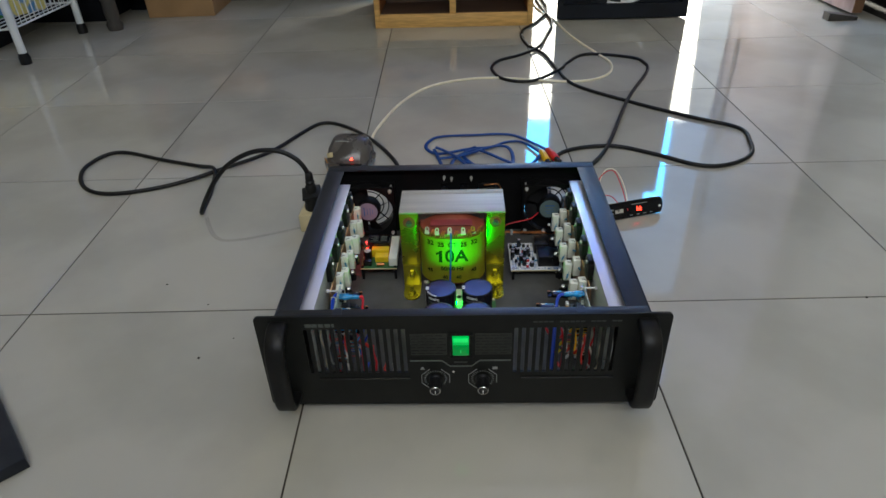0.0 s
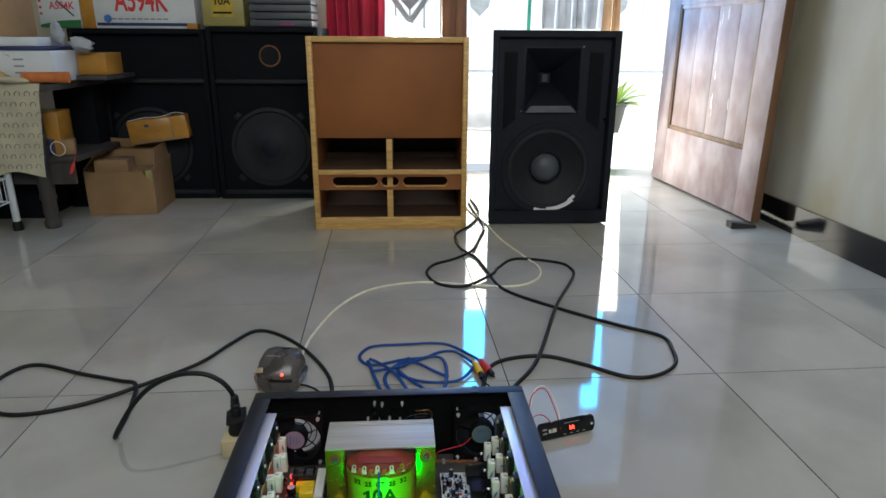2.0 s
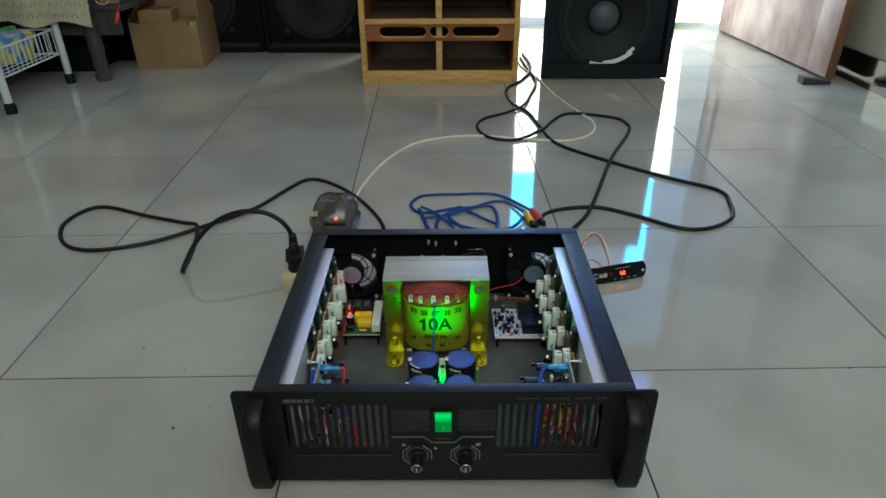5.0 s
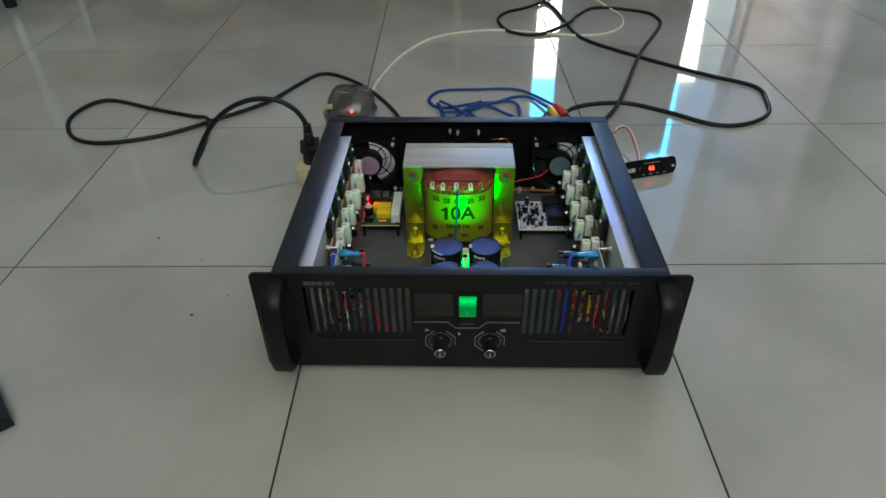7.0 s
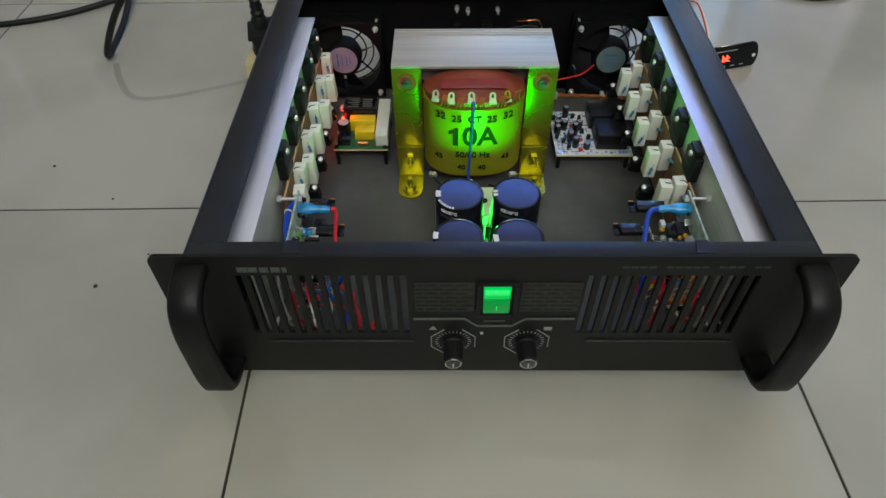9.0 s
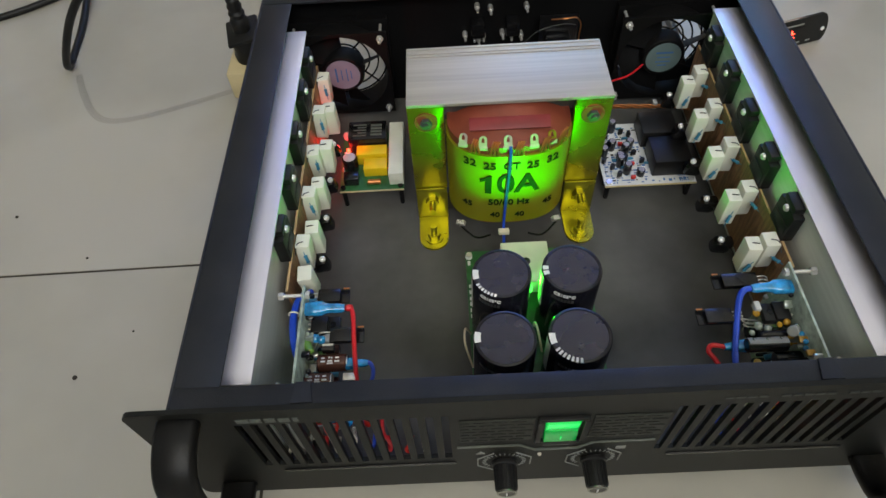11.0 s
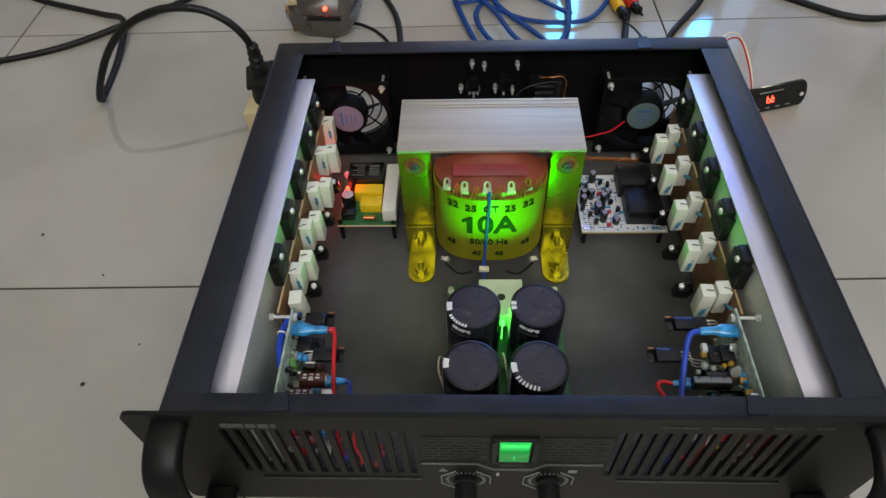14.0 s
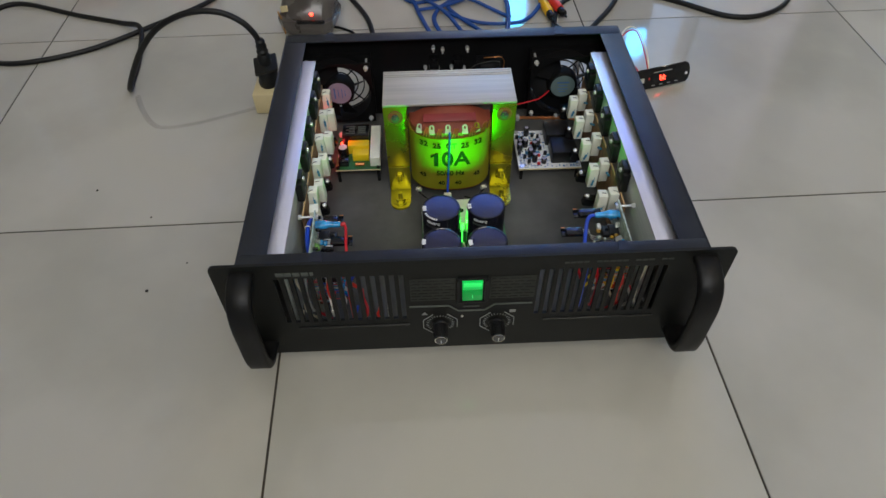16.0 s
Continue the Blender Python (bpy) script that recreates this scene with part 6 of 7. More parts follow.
def segs(x, keys, material):
    g = Geo()
    for k in keys:
        cx, cz, w, h = dict(a=(0, 0.004, 0.0028, 0.001), g=(0, 0, 0.0028, 0.001), d=(0, -0.004, 0.0028, 0.001), f=(-0.0018, 0.002, 0.001, 0.0032), e=(-0.0018, -0.002, 0.001, 0.0032), b=(0.0018, 0.002, 0.001, 0.0032), c=(0.0018, -0.002, 0.001, 0.0032))[k]
        g.box(TL @ Vector((x + cx, -0.0050, 0.0165 + cz)), (w, 0.0005, h), 0, TL.to_3x3().to_4x4())
    part("lit_segment", g, material, mod)


segs(0.0075, "fgedc", "redhot")
segs(0.0130, "fged", "redhot")
g = Geo()
for k in range(4):
    g.box(TL @ Vector((-0.004 + k * 0.012, -0.0044, 0.0055)), (0.005, 0.0006, 0.0012), 0, TL.to_3x3().to_4x4())
g.box(TL @ Vector((0.010, -0.0044, 0.0252)), (0.028, 0.0006, 0.0012), 0, TL.to_3x3().to_4x4())
for k in range(2):
    g.box(TL @ Vector((-0.040, -0.0044, 0.020 - 0.007 * k)), (0.008, 0.0006, 0.003), 0, TL.to_3x3().to_4x4())
tagged(part("print_bar", g, "greyprint", mod), kind="stuff")
part("card_slot", Geo().box(TL @ Vector((-0.026, -0.0044, 0.016)), (0.014, 0.0008, 0.007), 0, TL.to_3x3().to_4x4()), "tin", mod)
part("screw_hole", Geo().lathe([(0.0022, 0), (0.0022, 0.0005), (0.0008, 0.0006)], TL @ Matrix.Translation((0.0475, -0.0042, 0.0145)) @ pose(0, 0, 0, 90), 12), "whiteprint", mod)
for ctrl, m in (([(0.300, 0.448, 0.016), (0.290, 0.470, 0.05), (0.275, 0.490, 0.075), (0.250, 0.475, 0.07), (0.235, 0.430, 0.05), (0.209, 0.362, 0.06)], "redwire"),
                ([(0.304, 0.462, 0.014), (0.300, 0.490, 0.040), (0.285, 0.510, 0.065), (0.262, 0.500, 0.070), (0.240, 0.450, 0.055), (0.209, 0.362, 0.065)], "whitewire"),
                ([(0.292, 0.446, 0.014), (0.272, 0.452, 0.04), (0.250, 0.440, 0.05), (0.224, 0.400, 0.05)], "redwire")):
    part("wire", Geo().tube(curve_pts([MODULE.inverted() @ Vector(c) for c in ctrl], 7), 0.0009, 6), m, mod)

# the removed lid, mostly out of sight
solid("amplifier_lid", Geo().span((0, 0, 0.0), (0.43, 0.39, 0.016), 0.001), "powder", "black folded steel lid lying on the tiles", "lid", pose(-0.497, -0.104, 0, 0, 0, 134) @ Matrix.Translation((0, 0, 0.001)))

# ---- loudspeaker cabinets ----
# bare plywood bass cabinet
CX0, CX1, CY, CH, CD, T = -0.322, 0.241, 1.790, 0.690, 0.46, 0.019
cab = thing("bass_cabinet", "unpainted plywood bass cabinet with a brown hardboard baffle", "speaker cabinet", pose(0, 0, 0, 0, 0, 0))
for a, b in (((CX0, CY, 0), (CX0 + T, CY + CD, CH)), ((CX1 - T, CY, 0), (CX1, CY + CD, CH)), ((CX0 + T, CY, CH - T), (CX1 - T, CY + CD, CH)), ((CX0 + T, CY, 0), (CX1 - T, CY + CD, 0.046))):
    part("panel", Geo().span(a, b, 0.002), "ply", cab)
part("back_panel", Geo().span((CX0 + T, CY + CD - 0.015, 0.046), (CX1 - T, CY + CD, CH - T)), "plyshade", cab)
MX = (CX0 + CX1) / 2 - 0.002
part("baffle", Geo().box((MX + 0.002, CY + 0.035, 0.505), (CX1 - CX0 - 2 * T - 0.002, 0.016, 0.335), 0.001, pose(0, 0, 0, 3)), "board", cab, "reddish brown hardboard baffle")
# shelf and dividers: dark tone carries the shade behind pale front edges
part("shelf", Geo().span((CX0 + T, CY + 0.012, 0.2085), (CX1 - T, CY + CD - 0.015, 0.2255), 0.001), "plyshade", cab)
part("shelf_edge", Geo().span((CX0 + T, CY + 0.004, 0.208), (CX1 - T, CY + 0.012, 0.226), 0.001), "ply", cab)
part("divider", Geo().span((MX - 0.011, CY + 0.014, 0.226), (MX + 0.011, CY + 0.25, 0.338), 0.001), "plyshade", cab)
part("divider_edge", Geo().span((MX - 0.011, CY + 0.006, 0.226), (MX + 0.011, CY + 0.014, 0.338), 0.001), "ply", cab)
part("divider", Geo().span((MX - 0.011, CY + 0.014, 0.046), (MX + 0.011, CY + 0.25, 0.150), 0.001), "plyshade", cab)
part("divider_edge", Geo().span((MX - 0.011, CY + 0.006, 0.046), (MX + 0.011, CY + 0.014, 0.150), 0.001), "ply", cab)
# fascia with two oblong hand holes and a round one
f0, f1, fz0, fz1 = CX0 + T, CX1 - T, 0.150, 0.208
holes = [(MX - 0.128, 0.083, 0.0175), (MX, 0.033, 0.0175), (MX + 0.131, 0.083, 0.0175)]
g, zc = Geo(), 0.181
xs = f0
for hx, hw, hh in holes:
    g.span((xs, CY + 0.010, fz0), (hx - hw, CY + 0.026, fz1))
    top, bot = [], []
    for k in range(17):
        t = -1 + 2 * k / 16
        x = hx + hw * math.sin(math.pi / 2 * t)
        d = max(0.0, hw - abs(x - hx))
        hgt = hh * (math.sqrt(max(0, 1 - (1 - min(d, hh) / hh) ** 2)))
        top.append((x, zc + hgt)), bot.append((x, zc - hgt))
    for line, edge in ((top, fz1), (bot, fz0)):
        rings = []
        for x, z in line:
            rings.append([(x, CY + 0.010, edge), (x, CY + 0.026, edge), (x, CY + 0.026, z), (x, CY + 0.010, z)])
        g.rings(rings, caps=False)
    part("hole_edge", Geo().rings([[(x, CY + 0.0094, z - 0.0022) for x, z in bot], [(x, CY + 0.0094, z + 0.0008) for x, z in bot], [(x, CY + 0.0264, z + 0.0008) for x, z in bot]], closed=False), "ply", cab, "pale sawn edge of the hand hole")
    xs = hx + hw
g.span((xs, CY + 0.010, fz0), (f1, CY + 0.026, fz1))
part("fascia", g, "board", cab, "plywood cross board with oblong hand holes")
# thin darker sheets over the pale inner faces put shade into the colour
part("bottom_lining", Geo().span((CX0 + T + 0.001, CY + 0.012, 0.0462), (CX1 - T - 0.001, CY + CD - 0.016, 0.0475)), "plyshade", cab)
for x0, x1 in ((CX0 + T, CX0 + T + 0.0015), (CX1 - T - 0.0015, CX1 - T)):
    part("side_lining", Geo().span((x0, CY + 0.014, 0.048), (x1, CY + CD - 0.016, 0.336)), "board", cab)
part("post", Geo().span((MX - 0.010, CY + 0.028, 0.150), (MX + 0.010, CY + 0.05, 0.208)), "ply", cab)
part("throat_board", Geo().box((MX, CY + 0.24, 0.135), (CX1 - CX0 - 2 * T - 0.004, 0.012, 0.24), 0, pose(0, 0, 0, -28)), "plyshade", cab)

# black two-way speaker
SX0, SX1, SY, SH, SD = 0.331, 0.795, 1.842, 0.715, 0.46
spk = thing("loudspeaker", "black painted two-way loudspeaker with a torn white gasket", "loudspeaker")
T = 0.022
IN = 0.095
for z0, z1 in ((0.006, 0.055), (SH - T, SH)):
    part("panel", Geo().prism([(SX0, SY), (SX1, SY), (SX1 - IN, SY + SD), (SX0 + IN, SY + SD)], z1 - z0, pose(0, 0, z0)), "speakerblack", spk)
for x0, x1, x2, x3 in ((SX0, SX0 + T, SX0 + IN + T, SX0 + IN), (SX1 - T, SX1, SX1 - IN, SX1 - IN - T)):
    part("panel", Geo().prism([(x0, SY), (x1, SY), (x2, SY + SD), (x3, SY + SD)], SH - T - 0.055, pose(0, 0, 0.055)), "speakerblack", spk)
part("sill", Geo().cyl((SX0 + 0.008, SY + 0.012, 0.042), (SX1 - 0.008, SY + 0.012, 0.042), 0.012, seg=14), "cone", spk)
part("back_panel", Geo().span((SX0 + IN + T, SY + SD - 0.015, 0.055), (SX1 - IN - T, SY + SD, SH - T)), "speakerblack", spk)
WX, WZ, WR = 0.558, 0.208, 0.168
BY = SY + 0.028
seg = 48
angs = [2 * math.pi * k / seg + math.pi / 4 for k in range(seg)]
g = Geo()
x0, x1, z0, z1 = SX0 + T, SX1 - T, 0.055, 0.405
def edge_pt(a):
    u, v = math.cos(a), math.sin(a)
    q = min((x1 - WX if u > 0 else WX - x0) / max(abs(u), 1e-6), (z1 - WZ if v > 0 else WZ - z0) / max(abs(v), 1e-6))
    return (WX + u * q, WZ + v * q)
g.rings([[(edge_pt(a)[0], BY, edge_pt(a)[1]) for a in angs], [(WX + WR * 0.93 * math.cos(a), BY, WZ + WR * 0.93 * math.sin(a)) for a in angs], [(WX + WR * 0.93 * math.cos(a), BY + 0.02, WZ + WR * 0.93 * math.sin(a)) for a in angs]], caps=False)
part("baffle", g, "speakerblack", spk)
WM = Matrix.Translation((WX, BY - 0.003, WZ)) @ pose(0, 0, 0, 90)
woof = part("woofer", Geo().lathe([(0.178, -0.001), (0.177, 0.003), (0.160, 0.004), (0.156, 0.002)], WM, 48, caps=False), "speakerblack", spk)
part("surround", Geo().lathe([(0.157, 0.002), (0.152, 0.005), (0.145, 0.005), (0.138, 0.001), (0.135, -0.004)], WM, 48, caps=False), "cone", woof)
part("voice_coil_ring", Geo().lathe([(0.066, -0.046), (0.062, -0.0455), (0.056, -0.050)], WM, 40, caps=False), "gloss", woof)
part("cone", Geo().lathe([(0.136, -0.003), (0.100, -0.028), (0.060, -0.052), (0.045, -0.058)], WM, 48, caps=False), "cone", woof)
part("dust_cap", Geo().lathe([(0.056, -0.054), (0.050, -0.040), (0.036, -0.028), (0.018, -0.022), (0.001, -0.020)], WM, 36), "dustcap", woof)
g = Geo()
for a0, a1, r0, r1 in ((252, 275, 0.150, 0.160), (270, 312, 0.143, 0.158), (306, 318, 0.138, 0.150)):
    n = 8
    lo = [(r0 + 0.002 * math.sin(k * 2.1)) for k in range(n + 1)]
    pts = [[WM @ Vector((r * math.cos(radians(a0 + (a1 - a0) * k / n)), r * math.sin(radians(a0 + (a1 - a0) * k / n)), z)) for k in range(n + 1)] for r, z in ((r0, 0.0105), (r1, 0.0115))]
    g.rings(pts, closed=False)
    g.rings([[p + Vector((0, 0.001, 0)) for p in row] for row in pts], closed=False)
part("torn_gasket", g, "whiteprint", woof, "torn strip of white gasket")
# horn section
hz0, hz1, hx0, hx1 = 0.43, 0.655, 0.455, 0.655
hb = Geo()
hb.span((SX0 + T, BY, 0.405), (hx0, BY + 0.015, SH - T)).span((hx1, BY, 0.405), (SX1 - T, BY + 0.015, SH - T)).span((hx0, BY, 0.405), (hx1, BY + 0.015, hz0)).span((hx0, BY, hz1), (hx1, BY + 0.015, SH - T))
part("horn_baffle", hb, "speakerblack", spk)
hc = ((hx0 + hx1) / 2, (hz0 + hz1) / 2)
def rect(w, h, y):
    return [(hc[0] - w, y, hc[1] - h), (hc[0] + w, y, hc[1] - h), (hc[0] + w, y, hc[1] + h), (hc[0] - w, y, hc[1] + h)]
horn = part("horn", Geo().rings([rect(0.108, 0.120, BY - 0.006), rect(0.100, 0.112, BY - 0.008), rect(0.085, 0.090, BY + 0.02), rect(0.045, 0.045, BY + 0.07), rect(0.020, 0.020, BY + 0.13)], caps=False), "speakerblack", spk, "black moulded horn flare", smooth=20)
part("throat", Geo().span((hc[0] - 0.021, BY + 0.13, hc[1] - 0.021), (hc[0] + 0.021, BY + 0.135, hc[1] + 0.021)), "speakerblack", horn)
part("throat_screen", Geo().span((hc[0] - 0.010, BY + 0.1285, hc[1] - 0.014), (hc[0] + 0.010, BY + 0.130, hc[1] + 0.014)), "darkmetal", horn)
part("lip", Geo().prism([(-0.095, 0), (0.095, 0), (0.075, 0.026), (-0.075, 0.026)], 0.006, Matrix.Translation((hc[0], BY - 0.010, 0.424)) @ pose(0, 0, 0, 62)), "darkmetal", horn)
for s, xa, xb in ((-1, 0.378, 0.425), (1, 0.690, 0.742)):
    part("port_recess", Geo().prism([(xa, 0.40 if s > 0 else 0.36), (xb, 0.36 if s > 0 else 0.40), (xb, 0.64), (xa, 0.64)], 0.002, Matrix.Translation((0, BY - 0.001, 0)) @ pose(0, 0, 0, 90)), "stageblack", spk)
for x, z in ((0.665, 0.66), (0.662, 0.43), (0.448, 0.43)):
    part("screw", Geo().lathe([(0.003, 0), (0.003, 0.002), (0.001, 0.003)], Matrix.Translation((x, BY - 0.001, z)) @ pose(0, 0, 0, 90), 8), "screw", spk)
for x in (SX0 + 0.12, SX1 - 0.12):
    for y in (SY + 0.05, SY + SD - 0.05):
        part("foot", Geo().cyl((x, y, 0), (x, y, 0.008), 0.015, seg=10), "rubber", spk)


# dark cabinets along the back wall
def stage_cabinet(x0, x1, y, h, port, label):
    d, t = 0.40, 0.02
    ob = thing("loudspeaker_cabinet", label, "speaker cabinet")
    for a, b in (((x0, y, 0), (x0 + t, y + d, h)), ((x1 - t, y, 0), (x1, y + d, h)), ((x0 + t, y, h - t), (x1 - t, y + d, h)), ((x0 + t, y, 0), (x1 - t, y + d, 0.035))):
        part("panel", Geo().span(a, b, 0.003), "stageblack", ob)
    part("baffle", Geo().span((x0 + t, y + 0.03, 0.035), (x1 - t, y + 0.05, h - t)), "stageblack", ob)
    part("cross_bar", Geo().span((x0 + t, y + 0.004, 0.498), (x1 - t, y + 0.028, 0.515), 0.003), "cone", ob)
    part("bottom_bar", Geo().span((x0 + t, y - 0.002, 0.022), (x1 - t, y + 0.018, 0.040), 0.003), "cone", ob)
    xm = (x0 + x1) / 2
    w = part("woofer", Geo().lathe([(0.172, -0.002), (0.172, 0.006), (0.158, 0.008), (0.150, 0.001)], Matrix.Translation((xm, y + 0.028, 0.225)) @ pose(0, 0, 0, 90), 40, caps=False), "cone", ob)
    part("cone", Geo().lathe([(0.151, 0.002), (0.140, 0.007), (0.130, 0.0), (0.060, 0.024), (0.055, 0.030), (0.030, 0.036), (0.001, 0.038)], Matrix.Translation((xm, y + 0.022, 0.225)) @ pose(0, 0, 0, 90) @ Matrix.Diagonal((1, 1, 0.5, 1)), 40), "cone", w)
    part("dust_cap", Geo().lathe([(0.052, 0.0), (0.048, 0.010), (0.030, 0.018), (0.001, 0.021)], Matrix.Translation((xm, y + 0.018, 0.225)) @ pose(0, 0, 0, 90), 28), "speakerblack", w)
    for sx in (-1, 1):
        for sz in (-1, 1):
            part("clamp", Geo().box((xm + sx * 0.135, y + 0.024, 0.225 + sz * 0.135), (0.03, 0.010, 0.022), 0.003, pose(0, 0, 0, 0, sx * sz * 45)), "cone", ob)
    if port:
        pm = Matrix.Translation((xm + 0.02, y + 0.029, 0.610)) @ pose(0, 0, 0, 90)
        part("port_ring", Geo().lathe([(0.038, 0), (0.041, 0.003), (0.045, 0.001), (0.045, -0.004)], pm, 32, caps=False), "jamb", ob, "worn round port ring")
        part("port", Geo().lathe([(0.036, 0.002), (0.001, 0.0015)], pm, 32), "gloss", ob)
    return ob


stage_cabinet(-0.805, -0.345, 2.290, 0.725, True, "black stage speaker cabinet with a round port")
stage_cabinet(-1.365, -0.815, 2.300, 0.715, False, "large black stage speaker cabinet in deep shade")

# ---- clutter on top of the dark cabinets ----
bx = thing("printed_carton", "long white carton with red lettering on the dark cabinet", "carton", pose(-1.155, 2.345, 0.7165, 0, 0, 1))
part("body", Geo().span((-0.155, 0, 0), (0.300, 0.16, 0.17), 0.003), "whitebox", bx)
part("lettering", lettering("A594K", 0.120, "redink", lambda p: Vector((p.x * 0.62 + 0.085, p.y - 0.0012, p.z + 0.105)), weight=0.02), "redink", bx)
part("stripe", Geo().span((-0.10, -0.0008, 0.010), (0.292, 0.0, 0.022)), "navy", bx)
g = Geo()
for k in range(9):
    g.span((-0.04 + k * 0.026, -0.0008, 0.034), (-0.04 + k * 0.026 + 0.02, 0.0, 0.040))
part("print_bar", g, "greyprint", bx, "unreadable small print")
part("printed_emblem", Geo().lathe([(0.016, 0), (0.016, 0.0008), (0.005, 0.001)], Matrix.Translation((-0.055, 0, 0.038)) @ pose(0, 0, 0, 90), 12), "blueink", bx)
part("tape_band", Geo().span((-0.158, -0.003, -0.001), (-0.105, 0.163, 0.172), 0.002), "tape", bx)
part("tape_corner", Geo().span((0.262, -0.002, -0.001), (0.303, 0.05, 0.022), 0.002), "tape", bx)
bx2 = thing("printed_carton", "white and green carton with red lettering", "carton", pose(-1.400, 2.33, 0.7165, 0, 0, 3))
part("body", Geo().span((-0.075, 0, 0), (0.085, 0.15, 0.165), 0.003), "whitebox", bx2)
part("green_panel", Geo().prism([(-0.074, 0.001), (0.084, 0.001), (0.084, 0.032), (0.0, 0.028), (-0.074, 0.012)], 0.0008, pose(0, 0, 0, 90)), "greenink", bx2)
part("green_panel", Geo().span((-0.074, -0.0008, 0.150), (0.084, 0.0, 0.164)), "greenink", bx2)
part("lettering", lettering("A594K", 0.040, "redink", lambda p: Vector((p.x * 0.85 + 0.018, p.y - 0.001, p.z + 0.085))), "redink", bx2)
part("dark_figure", Geo().tube(curve_pts([(-0.01, -0.001, 0.13), (0.005, -0.001, 0.10), (0.03, -0.001, 0.075), (0.06, -0.001, 0.045)], 4), 0.008, 6, flat=0.1), "navy", bx2)
g = Geo()
for k in range(4):
    g.span((-0.070, -0.0008, 0.05 + k * 0.024), (-0.060, 0.0, 0.06 + k * 0.024))
part("print_bar", g, "redink", bx2)
yb = thing("yellow_box", "yellow wrapped box marked with a rating", "box", pose(-0.735, 2.330, 0.7265))
part("body", Geo().span((-0.085, 0, 0), (0.085, 0.14, 0.16), 0.006), "plastic_yellow", yb)
part("label_patch", Geo().span((-0.046, -0.0012, 0.038), (0.042, 0.0, 0.132)), "labelold", yb)
part("lettering", lettering("10A", 0.042, "ink", lambda p: Vector((p.x - 0.003, p.y - 0.0016, p.z + 0.098))), "ink", yb)
part("print_bar", Geo().span((-0.04, -0.0018, 0.05), (0.035, -0.001, 0.058)), "ink", yb)
eq = thing("stacked_equipment", "dark grey stacked equipment with a magenta strip", "equipment", pose(-0.50, 2.315, 0.7265))
for k in range(5):
    part("casing", Geo().span((-0.125, 0.004 * (k % 2), 0.03 * k), (0.13, 0.22, 0.03 * k + 0.027), 0.005), "darkmetal", eq)
part("strip", Geo().span((0.0, -0.004, 0.006), (0.055, 0.0, 0.012)), "magenta", eq)

# ---- the table and rack at the side ----
tb = thing("table", "dark wooden table under a ringed oilcloth", "table")
TBX0, TBX1, TBY0, TBY1, TBZ = -2.05, -1.225, 1.80, 2.26, 0.525
part("tabletop", Geo().span((TBX0, TBY0, TBZ - 0.025), (TBX1, TBY1, TBZ), 0.003), "darkwood", tb)
part("lower_shelf", Geo().span((TBX0 + 0.04, TBY0 + 0.06, 0.245), (-1.185, TBY1 - 0.03, 0.265), 0.002), "darkwood", tb)
part("apron", Geo().span((TBX0 + 0.04, TBY0 + 0.05, 0.165), (-1.20, TBY0 + 0.07, 0.245)), "darkwood", tb)
for x, y in ((-1.31, 1.855), (-1.31, 2.2), (TBX0 + 0.05, 1.855), (TBX0 + 0.05, 2.2)):
    part("leg", Geo().lathe([(0.026, 0), (0.030, 0.02), (0.022, 0.035), (0.026, 0.06), (0.024, 0.10), (0.030, 0.115), (0.026, 0.13), (0.028, 0.165), (0.028, 0.50)], pose(x, y, 0), 14), "darkwood", tb)
cl = thing("oilcloth", "cream oilcloth with printed rings hanging over the table", "tablecloth")
n = 26


def cloth_point(u, z):
    """A point of the hanging front at u from 0 to 1 along the table edge."""
    k = u * n
    fall = max(0.0, min(1.0, (TBZ - z) / 0.31))
    y = TBY0 - 0.002 - 0.012 * min(1.0, fall * 12) + 0.0062 * math.sin(k * 1.3) * fall + 0.003 * math.sin(fall * 5)
    return (TBX0 + (TBX1 - 0.012 - 0.030 * fall * u - TBX0) * u, y, z)


rings = [[cloth_point(k / n, z + (0.012 * math.sin(k * 0.9) if z < 0.3 else 0)) for k in range(n + 1)] for z in (TBZ + 0.003, TBZ - 0.004, 0.49, 0.45, 0.39, 0.33, 0.27, 0.215)]
rings.insert(0, [(x, TBY1, TBZ + 0.003) for x, _, _ in rings[0]])
part("cloth", Geo().rings(rings, closed=False), "cloth", cl)
g = Geo()
for i in range(15):
    for j in range(8):
        u0, z0 = 0.972 - i * 0.0405 + 0.020 * (j % 2), 0.242 + j * 0.036
        pts = []
        for q in range(11):
            a = -0.6 + q * 0.44
            x, y, z = cloth_point(u0 + 0.0112 * math.cos(a), z0 + 0.0090 * math.sin(a))
            pts.append((x, y - 0.0006, z))
        g.tube(pts, 0.0014, 4)
tagged(part("ring_print", g, "clothdot", cl), kind="stuff")
solid("torn_sheet", Geo().tube(curve_pts([(-2.0, 1.795, 0.545), (-1.7, 1.79, 0.552), (-1.45, 1.785, 0.548), (-1.31, 1.79, 0.540), (-1.285, 1.84, 0.535)], 5), 0.020, 8, flat=0.55), "cloth", "crumpled cream sheet along the table edge", "sheet")


def carton(name, x, y, z, w, d, h, turn, material, label, tape=False):
    ob = thing(name, label, "box", pose(x, y, z, 0, 0, turn))
    part("body", Geo().span((-w / 2, -d / 2, 0), (w / 2, d / 2, h), 0.003), material, ob)
    if tape:
        part("tape_band", Geo().span((-w / 2 - 0.0015, -d / 2 - 0.0015, h * 0.35), (w / 2 + 0.0015, d / 2 + 0.0015, h * 0.75)), "tape", ob)
    return ob


wb = carton("white_box", -1.415, 1.93, 0.530, 0.42, 0.22, 0.105, 3, "whitebox", "white carton with faint print on the table")
